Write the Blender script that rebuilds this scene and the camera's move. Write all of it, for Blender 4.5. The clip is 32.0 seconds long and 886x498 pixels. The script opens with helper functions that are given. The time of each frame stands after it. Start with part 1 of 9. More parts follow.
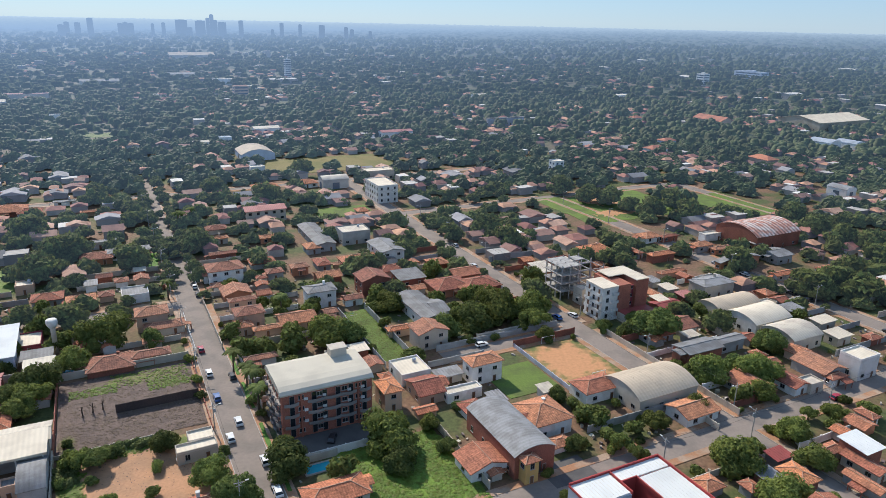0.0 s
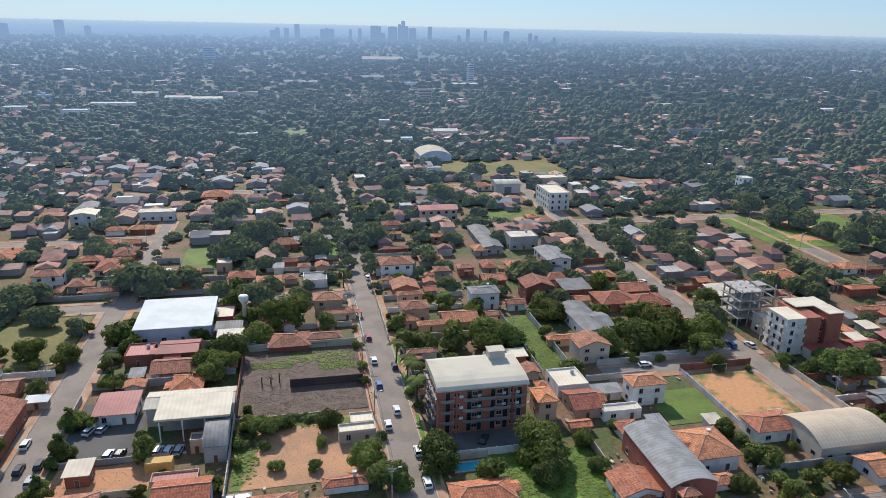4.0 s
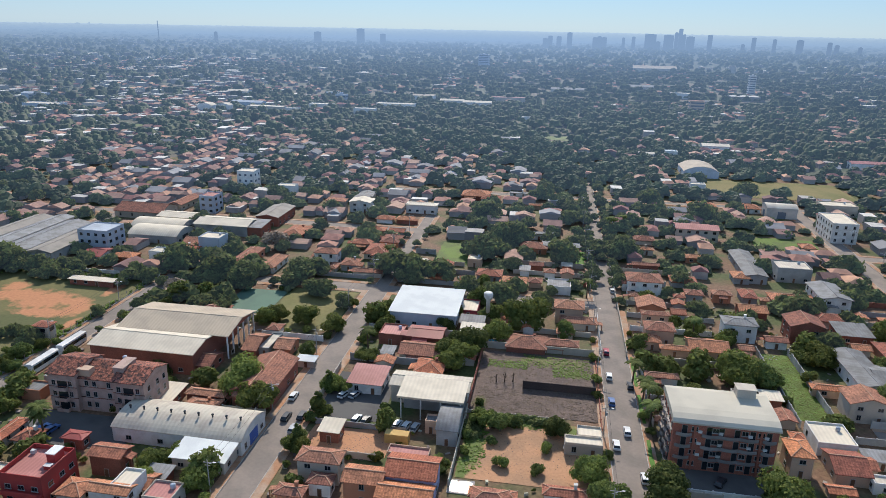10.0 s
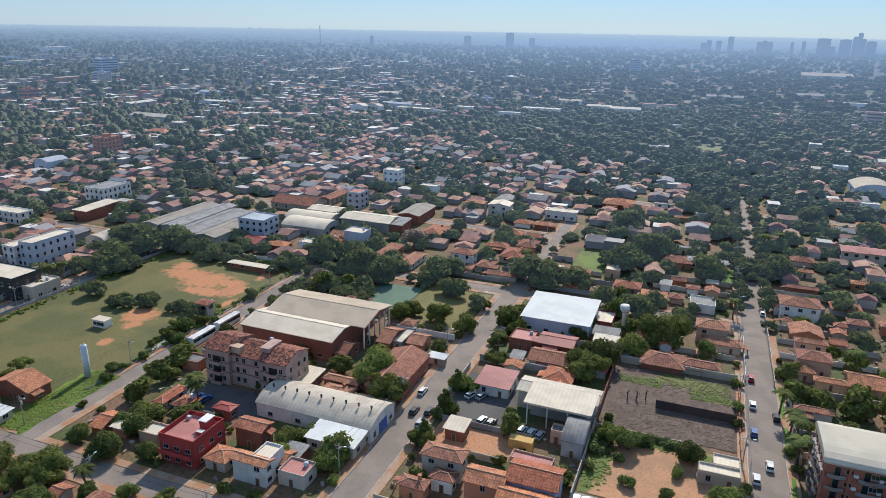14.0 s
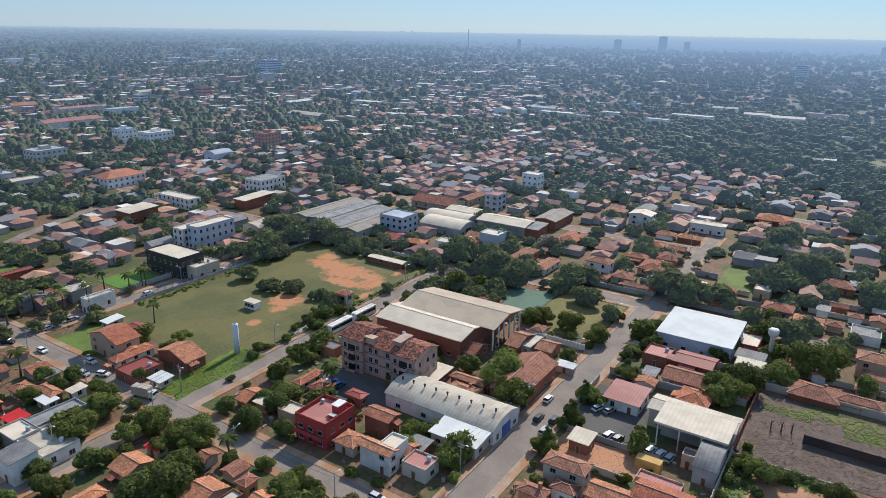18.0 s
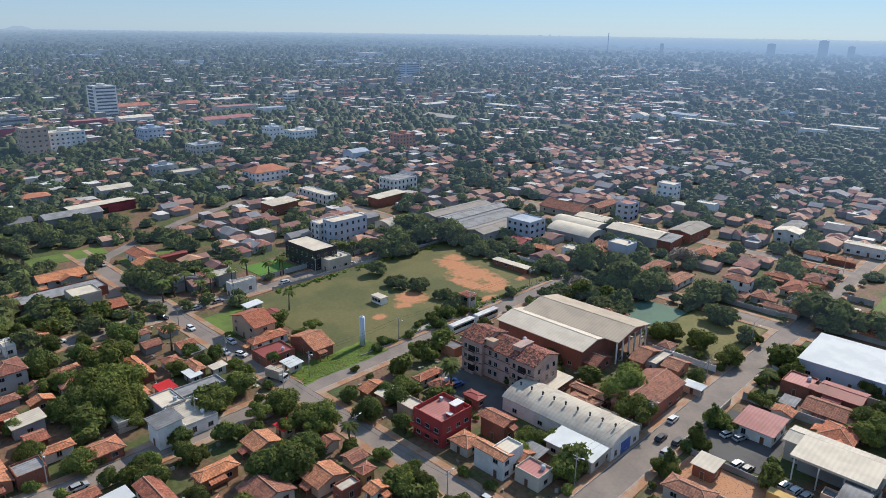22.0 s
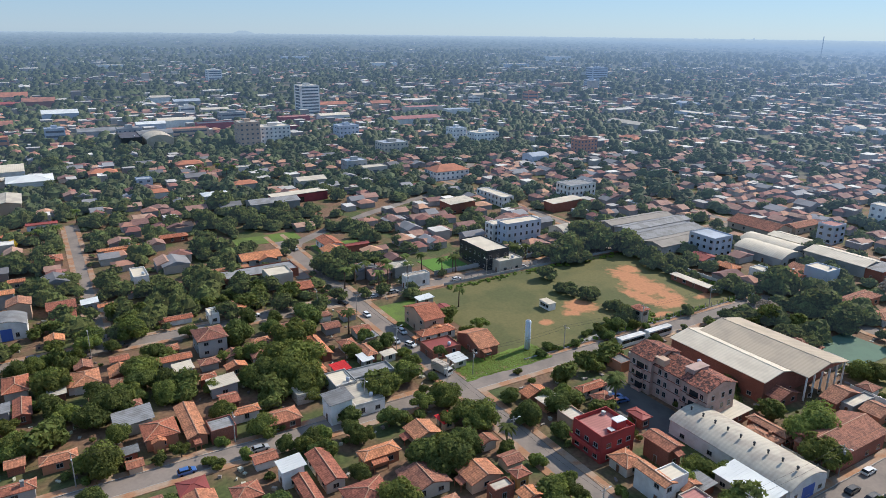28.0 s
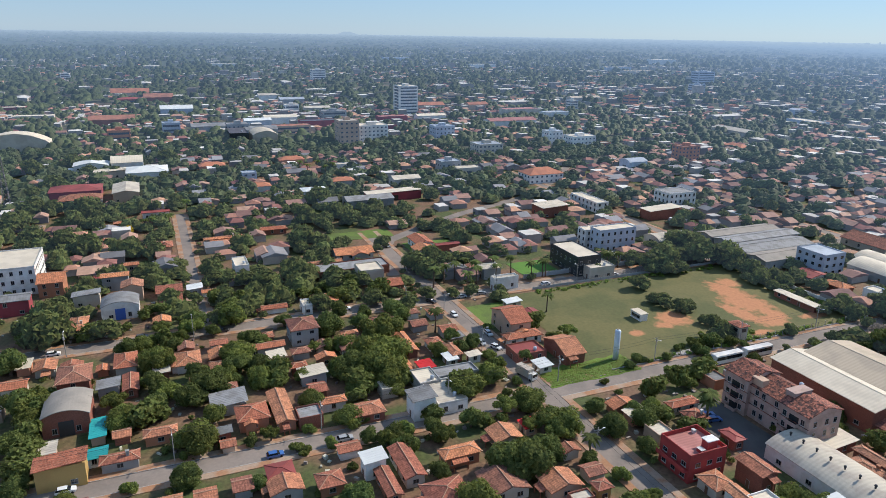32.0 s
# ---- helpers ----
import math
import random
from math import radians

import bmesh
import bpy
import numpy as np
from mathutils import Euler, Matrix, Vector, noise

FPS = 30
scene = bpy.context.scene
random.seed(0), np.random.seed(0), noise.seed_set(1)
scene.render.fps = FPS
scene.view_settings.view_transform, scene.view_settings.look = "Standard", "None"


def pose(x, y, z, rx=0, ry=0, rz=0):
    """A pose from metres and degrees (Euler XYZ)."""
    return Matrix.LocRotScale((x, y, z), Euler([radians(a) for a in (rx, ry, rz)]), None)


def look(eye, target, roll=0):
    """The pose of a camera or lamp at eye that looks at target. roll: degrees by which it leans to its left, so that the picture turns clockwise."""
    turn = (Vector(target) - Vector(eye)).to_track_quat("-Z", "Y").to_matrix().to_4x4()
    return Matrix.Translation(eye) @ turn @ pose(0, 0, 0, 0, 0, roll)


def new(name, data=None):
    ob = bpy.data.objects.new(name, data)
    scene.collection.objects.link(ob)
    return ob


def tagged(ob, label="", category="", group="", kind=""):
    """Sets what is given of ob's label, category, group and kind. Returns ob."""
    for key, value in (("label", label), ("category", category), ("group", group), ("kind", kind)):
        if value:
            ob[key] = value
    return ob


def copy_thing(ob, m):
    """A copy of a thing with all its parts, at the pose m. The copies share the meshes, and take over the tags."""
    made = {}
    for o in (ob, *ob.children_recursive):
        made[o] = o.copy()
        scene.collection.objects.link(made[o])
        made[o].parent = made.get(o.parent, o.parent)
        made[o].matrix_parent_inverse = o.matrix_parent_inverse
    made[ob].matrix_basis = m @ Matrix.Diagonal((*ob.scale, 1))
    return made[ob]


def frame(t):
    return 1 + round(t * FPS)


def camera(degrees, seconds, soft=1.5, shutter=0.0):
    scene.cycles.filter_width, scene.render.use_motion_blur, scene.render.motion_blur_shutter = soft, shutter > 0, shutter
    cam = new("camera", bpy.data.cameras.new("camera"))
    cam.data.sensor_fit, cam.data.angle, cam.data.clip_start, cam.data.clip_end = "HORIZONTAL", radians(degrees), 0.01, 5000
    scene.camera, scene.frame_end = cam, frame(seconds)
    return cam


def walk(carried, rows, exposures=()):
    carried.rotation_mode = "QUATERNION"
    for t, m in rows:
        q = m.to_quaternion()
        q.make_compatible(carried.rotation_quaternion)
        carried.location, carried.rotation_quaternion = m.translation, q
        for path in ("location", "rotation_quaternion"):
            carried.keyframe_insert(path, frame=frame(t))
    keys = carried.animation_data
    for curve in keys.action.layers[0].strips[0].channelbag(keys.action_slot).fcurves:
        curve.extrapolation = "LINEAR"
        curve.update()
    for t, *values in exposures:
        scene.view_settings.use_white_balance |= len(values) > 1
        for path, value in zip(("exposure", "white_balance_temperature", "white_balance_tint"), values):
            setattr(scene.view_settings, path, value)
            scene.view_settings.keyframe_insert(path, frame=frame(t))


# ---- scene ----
cam = camera(65.81, 32.0, soft=0.5)
EYE = 100.0
# seconds, yaw, pitch, lean of a camera that hovers and turns where it is
ROWS = [
    (0, 0.001, -18.464, 1.215),
    (1, 3.343, -18.398, 1.329),
    (2, 6.812, -18.36, 1.356),
    (3, 10.535, -18.331, 1.313),
    (4, 14.62, -18.286, 1.254),
    (4.5, 16.662, -18.264, 1.232),
    (6.5, 24.459, -18.207, 1.186),
    (7.5, 28.091, -18.173, 1.168),
    (8.5, 31.538, -18.14, 1.143),
    (9.5, 34.679, -18.103, 1.117),
    (10.5, 37.684, -18.07, 1.088),
    (11.5, 40.682, -18.04, 1.054),
    (12.5, 43.679, -18.011, 1.023),
    (13.5, 46.645, -17.986, 1.007),
    (14.5, 49.596, -17.968, 0.997),
    (16.5, 55.487, -17.93, 0.976),
    (17.5, 58.43, -17.908, 0.951),
    (18.5, 61.379, -17.881, 0.916),
    (19.5, 64.252, -17.842, 0.867),
    (20.5, 66.953, -17.799, 0.818),
    (21.5, 69.602, -17.762, 0.798),
    (22.5, 72.218, -17.74, 0.784),
    (23.5, 74.801, -17.733, 0.742),
    (24.5, 77.372, -17.726, 0.691),
    (25.5, 79.895, -17.705, 0.664),
    (27.5, 84.819, -17.654, 0.653),
    (28.5, 87.019, -17.636, 0.644),
    (29.5, 89.047, -17.625, 0.633),
    (30.5, 90.986, -17.627, 0.668),
    (31.5, 92.887, -17.621, 0.814),
    (32, 93.833, -17.607, 0.922),
]
walk(cam, [(t, pose(0, 0, EYE, 0, 0, yaw) @ pose(0, 0, 0, 90 + pitch, 0, 0) @ pose(0, 0, 0, 0, 0, lean)) for t, yaw, pitch, lean in ROWS],
     [(0, 0.1), (4, 0.07), (9, 0.0), (14, -0.03), (20, -0.06), (26, 0.0), (32, 0.03)])

# ---- light ----
SUN_EL, SUN_AZ = 38.0, 34.0  # degrees above the horizon; degrees to the left of +y
world = bpy.data.worlds.new("sky")
scene.world = world
world.use_nodes = True
sky = world.node_tree.nodes.new("ShaderNodeTexSky")
sky.sky_type, sky.sun_disc = "NISHITA", False
sky.sun_elevation, sky.sun_rotation = radians(SUN_EL), radians(-SUN_AZ)
sky.air_density, sky.dust_density, sky.ozone_density = 1.0, 0.0, 3.0
tint = world.node_tree.nodes.new("ShaderNodeMix")  # clear winter air: a bluer sky than the model's dusty one
tint.data_type, tint.blend_type = "RGBA", "MULTIPLY"
tint.inputs[0].default_value, tint.inputs[7].default_value = 1.0, (0.66, 0.82, 1.0, 1)
veil = world.node_tree.nodes.new("ShaderNodeMix")  # thin bright haze evens the whole sky out
veil.data_type, veil.inputs[0].default_value, veil.inputs[7].default_value = "RGBA", 0.6, (2.55, 3.85, 5.9, 1)
world.node_tree.links.new(sky.outputs[0], tint.inputs[6])
world.node_tree.links.new(tint.outputs[2], veil.inputs[6])
world.node_tree.links.new(veil.outputs[2], world.node_tree.nodes["Background"].inputs[0])
world.node_tree.nodes["Background"].inputs[1].default_value = 0.128
lamp = bpy.data.lights.new("sun", "SUN")
lamp.energy, lamp.angle, lamp.color = 4.9, radians(0.6), (1.0, 0.925, 0.825)
sun_way = Vector((-math.sin(radians(SUN_AZ)) * math.cos(radians(SUN_EL)), math.cos(radians(SUN_AZ)) * math.cos(radians(SUN_EL)), math.sin(radians(SUN_EL))))
sun = new("sun", lamp)
sun.matrix_world = look(sun_way * 300, (0, 0, 0))

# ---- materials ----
HAZE_LIGHT, HAZE_DEPTH, HAZE_LOBE = (0.285, 0.36, 0.45), (1.4e-4, 1.8e-4, 2.5e-4), (0.7, 4.0)  # haze painted into materials: its colour, thickness by the metre, lobe round the sun


def height(r):
    """The land rises gently to the rim of the basin."""
    k = max(0.0, min(1.0, (r - 1500) / 3450))
    return 72.0 * k * k * (3 - 2 * k)



def mat(name, color, rough=0.85, big=0.15, small=6.0, var=0.25, tone=0.12, bump=0.15, metal=0.0, cells=0.0, cell_mix=0.0, second=None, mix_at=0.5, island=False, spec=0.3, fresh=0.0, leaf=0.0, haze_glow=False, worn=None, rows=0.0, relief=0.0):
    """Base colour varied at two scales, with fine relief; second: a colour of patches; cells: small pieces of uneven tone."""
    m = bpy.data.materials.new(name)
    m.use_nodes = True
    t = m.node_tree
    n, link = t.nodes, t.links.new
    p = n["Principled BSDF"]
    p.inputs["Roughness"].default_value, p.inputs["Metallic"].default_value = rough, metal
    p.inputs["Specular IOR Level"].default_value = spec
    co = n.new("ShaderNodeTexCoord")
    geo = n.new("ShaderNodeNewGeometry")
    a, b = n.new("ShaderNodeTexNoise"), n.new("ShaderNodeTexNoise")
    for tex, s, d in ((a, big, 3), (b, small, 3)):
        tex.inputs["Scale"].default_value, tex.inputs["Detail"].default_value = s, d
        link(geo.outputs["Position"], tex.inputs["Vector"])
    base = n.new("ShaderNodeMix")
    base.data_type = "RGBA"
    base.inputs[6].default_value, base.inputs[7].default_value = (*color, 1), (*(second or [c * 0.8 for c in color]), 1)
    ramp = n.new("ShaderNodeMapRange")
    ramp.inputs[1].default_value, ramp.inputs[2].default_value = mix_at - 0.06, mix_at + 0.1
    link(a.outputs[0], ramp.inputs[0])
    link(ramp.outputs[0], base.inputs[0])
    hsv = n.new("ShaderNodeHueSaturation")
    ground = base.outputs[2]
    if worn:  # bare or overgrown spots, ragged at their rims
        at_spot, frayed = n.new("ShaderNodeAttribute"), n.new("ShaderNodeTexNoise")
        at_spot.attribute_name = "worn"
        frayed.inputs["Scale"].default_value, frayed.inputs["Detail"].default_value = 0.35, 5
        link(geo.outputs["Position"], frayed.inputs["Vector"])
        add = n.new("ShaderNodeMath")
        add.operation, add.inputs[1].default_value = "MULTIPLY_ADD", 1.5
        link(frayed.outputs[0], add.inputs[0]), link(at_spot.outputs["Fac"], add.inputs[2])
        edge, spread = n.new("ShaderNodeMapRange"), n.new("ShaderNodeMix")
        edge.inputs[1].default_value, edge.inputs[2].default_value = 1.1, 1.55
        link(add.outputs[0], edge.inputs[0])
        spread.data_type, spread.inputs[7].default_value = "RGBA", (*worn, 1)
        link(edge.outputs[0], spread.inputs[0]), link(ground, spread.inputs[6])
        ground = spread.outputs[2]
    link(ground, hsv.inputs["Color"])
    val = n.new("ShaderNodeMath")
    val.operation, val.inputs[1].default_value, val.inputs[2].default_value = "MULTIPLY_ADD", 2 * var, 1 - var
    link(b.outputs[0], val.inputs[0])
    last = val.outputs[0]
    if cells:
        v = n.new("ShaderNodeTexVoronoi")
        v.inputs["Scale"].default_value = cells
        link(geo.outputs["Position"], v.inputs["Vector"])
        k = n.new("ShaderNodeMapRange")
        k.inputs[3].default_value, k.inputs[4].default_value = 1 - cell_mix, 1 + cell_mix * 0.6
        sep = n.new("ShaderNodeSeparateColor")
        link(v.outputs["Color"], sep.inputs[0])
        link(sep.outputs[0], k.inputs[0])
        mul = n.new("ShaderNodeMath")
        mul.operation = "MULTIPLY"
        link(last, mul.inputs[0]), link(k.outputs[0], mul.inputs[1])
        last = mul.outputs[0]
    if rows:  # tile courses or sheet ribs down the slope, and rows across it
        no, ob = n.new("ShaderNodeSeparateXYZ"), n.new("ShaderNodeSeparateXYZ")
        link(co.outputs["Normal"], no.inputs[0]), link(co.outputs["Object"], ob.inputs[0])

        def calc(op, x, y=0.0, z=0.0):
            node = n.new("ShaderNodeMath")
            node.operation = op
            for k, q in enumerate((x, y, z)):
                if isinstance(q, float):
                    node.inputs[k].default_value = q
                else:
                    link(q, node.inputs[k])
            return node.outputs[0]

        side = calc("GREATER_THAN", calc("ABSOLUTE", no.outputs[0]), calc("ABSOLUTE", no.outputs[1]))
        run = calc("ADD", calc("MULTIPLY", ob.outputs[1], side), calc("MULTIPLY", ob.outputs[0], calc("SUBTRACT", 1.0, side)))
        wave = calc("SINE", calc("MULTIPLY", run, 6.283 / rows))
        if cells:
            wave = calc("ADD", wave, calc("MULTIPLY", calc("SINE", calc("MULTIPLY", ob.outputs[2], 6.283 / (0.42 * rows))), 0.7))
        last = calc("MULTIPLY", last, calc("MULTIPLY_ADD", wave, relief, 1.0))
    rnd = geo.outputs["Random Per Island"] if island else n.new("ShaderNodeObjectInfo").outputs["Random"]
    r = n.new("ShaderNodeMath")
    r.operation, r.inputs[1].default_value, r.inputs[2].default_value = "MULTIPLY_ADD", 2 * tone, 1 - tone
    link(rnd, r.inputs[0])
    mul = n.new("ShaderNodeMath")
    mul.operation = "MULTIPLY"
    link(last, mul.inputs[0]), link(r.outputs[0], mul.inputs[1])
    link(mul.outputs[0], hsv.inputs["Value"])
    if fresh:
        h = n.new("ShaderNodeMath")
        h.operation, h.inputs[1].default_value, h.inputs[2].default_value = "MULTIPLY_ADD", 2 * fresh, 0.5 - fresh
        link(rnd, h.inputs[0])
        link(h.outputs[0], hsv.inputs["Hue"])
    link(hsv.outputs[0], p.inputs["Base Color"])
    if bump:
        bp = n.new("ShaderNodeBump")
        bp.inputs["Strength"].default_value, bp.inputs["Distance"].default_value = bump, 0.1
        link(b.outputs[0], bp.inputs["Height"])
        link(bp.outputs[0], p.inputs["Normal"])
    if leaf:
        tr, mx = n.new("ShaderNodeBsdfTranslucent"), n.new("ShaderNodeMixShader")
        mx.inputs[0].default_value = leaf
        link(hsv.outputs[0], tr.inputs[0]), link(p.outputs[0], mx.inputs[1]), link(tr.outputs[0], mx.inputs[2])
        link(mx.outputs[0], n["Material Output"].inputs[0])
    if haze_glow:  # haze painted in: blue emission mixed over the surface by distance, stronger towards the sun
        way, far, ramp_haze, glow_haze, veil_haze = (n.new(k) for k in ("ShaderNodeVectorMath", "ShaderNodeVectorMath", "ShaderNodeValToRGB", "ShaderNodeEmission", "ShaderNodeMixShader"))
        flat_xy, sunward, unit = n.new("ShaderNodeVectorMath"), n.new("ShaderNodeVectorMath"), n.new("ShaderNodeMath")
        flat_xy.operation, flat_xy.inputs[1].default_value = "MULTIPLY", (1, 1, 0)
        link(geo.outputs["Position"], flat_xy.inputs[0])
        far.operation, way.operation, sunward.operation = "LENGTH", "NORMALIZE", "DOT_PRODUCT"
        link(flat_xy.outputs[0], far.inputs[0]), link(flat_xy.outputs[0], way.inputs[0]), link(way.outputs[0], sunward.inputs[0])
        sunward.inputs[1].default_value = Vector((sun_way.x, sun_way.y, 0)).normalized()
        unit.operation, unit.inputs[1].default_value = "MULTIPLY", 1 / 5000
        link(far.outputs["Value"], unit.inputs[0]), link(unit.outputs[0], ramp_haze.inputs[0])
        stops = ramp_haze.color_ramp.elements
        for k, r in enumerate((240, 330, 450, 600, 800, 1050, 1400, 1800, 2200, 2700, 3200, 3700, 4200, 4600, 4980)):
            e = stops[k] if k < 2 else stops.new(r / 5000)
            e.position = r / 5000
            gone = [1 - math.exp(-b * max(0.0, 100 * r / (100 - height(r)) - 170)) + 1e-5 * b / HAZE_DEPTH[1] for b in HAZE_DEPTH]
            e.color = [a * q / gone[1] * (1 + 0.6 * (r / 4980) ** 4) for a, q in zip(HAZE_LIGHT, gone)] + [gone[1]]
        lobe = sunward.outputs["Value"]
        for op, q in (("MAXIMUM", 0.0), ("POWER", HAZE_LOBE[1]), ("MULTIPLY", HAZE_LOBE[0]), ("ADD", 1.0)):
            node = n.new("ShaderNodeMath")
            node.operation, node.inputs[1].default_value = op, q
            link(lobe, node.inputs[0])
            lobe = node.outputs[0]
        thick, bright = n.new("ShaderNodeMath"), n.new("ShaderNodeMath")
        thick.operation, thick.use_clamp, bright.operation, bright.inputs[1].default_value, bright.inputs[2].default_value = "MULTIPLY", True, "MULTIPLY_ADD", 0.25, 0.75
        link(ramp_haze.outputs[1], thick.inputs[0]), link(lobe, thick.inputs[1]), link(lobe, bright.inputs[0])
        link(ramp_haze.outputs[0], glow_haze.inputs[0]), link(bright.outputs[0], glow_haze.inputs[1])
        link(thick.outputs[0], veil_haze.inputs[0]), link(n["Material Output"].inputs[0].links[0].from_socket, veil_haze.inputs[1]), link(glow_haze.outputs[0], veil_haze.inputs[2])
        link(veil_haze.outputs[0], n["Material Output"].inputs[0])
    return m


TILE = dict(rough=0.9, big=0.5, small=3.0, var=0.34, tone=0.24, bump=0.6, cells=2.6, cell_mix=0.34, rows=0.62, relief=0.11)
ROOF = {
    "o": mat("roof_tile_orange", (0.52, 0.195, 0.10), second=(0.42, 0.16, 0.085), fresh=0.008, **TILE),
    "t": mat("roof_tile_terracotta", (0.44, 0.172, 0.10), second=(0.32, 0.13, 0.08), fresh=0.01, **TILE),
    "d": mat("roof_tile_brown", (0.36, 0.155, 0.10), second=(0.25, 0.115, 0.08), fresh=0.008, **TILE),
    "r": mat("roof_sheet_red", (0.30, 0.07, 0.06), rough=0.6, second=(0.24, 0.06, 0.05)),
    "m": mat("roof_sheet_faded_red", (0.42, 0.18, 0.16), rows=0.9, relief=0.08, rough=0.7, second=(0.34, 0.14, 0.12)),
    "s": mat("awning_scarlet", (0.65, 0.03, 0.03), rough=0.6, var=0.1),
    "g": mat("roof_sheet_grey", (0.25, 0.25, 0.25), rows=1.0, relief=0.07, rough=0.75, second=(0.19, 0.185, 0.18), big=0.3, tone=0.2, spec=0.25),
    "w": mat("roof_sheet_white", (0.67, 0.585, 0.455), rows=1.1, relief=0.04, rough=0.7, second=(0.59, 0.51, 0.395), var=0.08, tone=0.06, big=0.2),
    "b": mat("roof_sheet_pale_blue", (0.70, 0.71, 0.68), rough=0.85, spec=0.1, second=(0.63, 0.64, 0.62), var=0.08, tone=0.08),
    "e": mat("roof_sheet_beige", (0.56, 0.50, 0.40), rows=1.1, relief=0.05, rough=0.7, second=(0.45, 0.39, 0.32), var=0.12, big=0.25),
    "f": mat("roof_sheet_dull_beige", (0.32, 0.285, 0.245), rough=0.85, spec=0.15, second=(0.265, 0.24, 0.21), var=0.15, big=0.2),
    "h": mat("roof_sheet_sand", (0.50, 0.41, 0.305), rough=0.8, rows=1.1, relief=0.05, spec=0.15, second=(0.43, 0.355, 0.27), var=0.12, big=0.15),
    "q": mat("awning_teal", (0.03, 0.36, 0.36), rough=0.7, var=0.15),
    "k": mat("roof_deck_blue_grey", (0.40, 0.44, 0.49), rough=0.8),
    "n": mat("roof_deck_dark", (0.10, 0.10, 0.12), rough=0.7),
    "x": mat("roof_sheet_rusty", (0.40, 0.20, 0.15), rows=2.3, relief=0.4, rough=0.8, second=(0.50, 0.42, 0.38), big=0.35, var=0.35, tone=0.05),
}
WALL = {
    "w": mat("plaster_white", (0.74, 0.72, 0.68), second=(0.64, 0.61, 0.56), var=0.1, big=0.4),
    "p": mat("plaster_peach", (0.55, 0.38, 0.27), second=(0.47, 0.33, 0.24), var=0.12),
    "r": mat("brick_red", (0.30, 0.11, 0.075), second=(0.24, 0.09, 0.06), cells=5.0, cell_mix=0.15),
    "b": mat("plaster_pale_violet", (0.50, 0.52, 0.60), second=(0.42, 0.43, 0.50), var=0.12),
    "e": mat("plaster_beige", (0.52, 0.46, 0.38), second=(0.44, 0.38, 0.31), var=0.12),
    "y": mat("plaster_ochre", (0.55, 0.36, 0.13), second=(0.48, 0.30, 0.11), var=0.1),
    "g": mat("plaster_grey", (0.36, 0.36, 0.35), second=(0.28, 0.28, 0.27), var=0.15),
    "k": mat("plaster_pale_blue", (0.46, 0.50, 0.56), second=(0.40, 0.435, 0.49), var=0.1),
    "l": mat("plaster_lilac", (0.50, 0.48, 0.66), second=(0.44, 0.42, 0.58), var=0.1),
    "o": mat("plaster_salmon", (0.50, 0.22, 0.13), second=(0.42, 0.19, 0.11), var=0.12),
    "m": mat("plaster_maroon", (0.30, 0.06, 0.07), second=(0.25, 0.05, 0.06), var=0.12),
    # brick whose base colour holds the dark of the lot wall's shaded side
    "s": mat("brick_shade_dark", (0.10, 0.07, 0.06), second=(0.075, 0.055, 0.05), cells=5.0, cell_mix=0.15),
    "n": mat("cladding_black", (0.04, 0.045, 0.05), rough=0.35, var=0.2),
}
M_RIDGE = mat("ridge_mortar", (0.50, 0.30, 0.20), small=2.0)
M_GLASS = mat("window_glass", (0.02, 0.025, 0.03), rough=0.08, var=0.1, spec=0.6, bump=0)
M_FRAME = mat("window_frame_white", (0.38, 0.36, 0.34), rough=0.6)
M_DOOR = mat("door_wood", (0.16, 0.08, 0.045), rough=0.6)
M_GATE = mat("gate_metal", (0.08, 0.08, 0.085), rough=0.5, metal=0.3)
M_BLUEDOOR = mat("door_blue_steel", (0.05, 0.12, 0.40), rough=0.5, var=0.1)
M_CONC = mat("concrete", (0.40, 0.38, 0.35), second=(0.30, 0.28, 0.26), cells=0.0, big=0.6)
M_ROAD = mat("asphalt_dusty", (0.255, 0.21, 0.178), second=(0.205, 0.172, 0.148), big=0.12, small=1.2, var=0.16, tone=0.03, bump=0.05)
M_LOT = mat("asphalt_dark", (0.11, 0.105, 0.10), second=(0.085, 0.08, 0.08), big=0.15, var=0.15, tone=0.02)
M_WALK = mat("pavement_slabs", (0.37, 0.265, 0.19), second=(0.36, 0.185, 0.10), big=0.2, small=2.0, var=0.25, tone=0.06, mix_at=0.47)
M_DIRT = mat("red_earth", (0.47, 0.23, 0.12), second=(0.37, 0.20, 0.115), big=0.12, small=1.5, var=0.2, tone=0.05)
M_CLAY = mat("orange_clay", (0.52, 0.27, 0.13), second=(0.46, 0.24, 0.12), big=0.1, small=0.8, var=0.14, tone=0.04)
M_LAWN = mat("lawn_bright", (0.125, 0.185, 0.035), second=(0.10, 0.135, 0.035), big=0.12, small=2.0, var=0.3, tone=0.08, bump=0.5)
M_WILD = mat("tall_wild_grass", (0.15, 0.235, 0.034), second=(0.11, 0.18, 0.03), big=0.15, small=1.5, var=0.4, tone=0.08, bump=0.7)
M_DRY = mat("dry_grass", (0.20, 0.165, 0.062), second=(0.145, 0.14, 0.045), big=0.05, small=0.8, var=0.25, tone=0.03)
M_TURF = mat("green_turf", (0.095, 0.205, 0.03), second=(0.085, 0.17, 0.03), var=0.2)
M_COURT = mat("court_green", (0.10, 0.17, 0.12), second=(0.09, 0.15, 0.11), var=0.12)
M_POOL = mat("pool_water", (0.02, 0.36, 0.46), rough=0.08, var=0.1, spec=0.6)
M_GROUND = mat("yard_ground", (0.18, 0.105, 0.064), second=(0.075, 0.092, 0.03), big=0.06, small=0.9, var=0.7, tone=0.02, bump=0.4, mix_at=0.5)
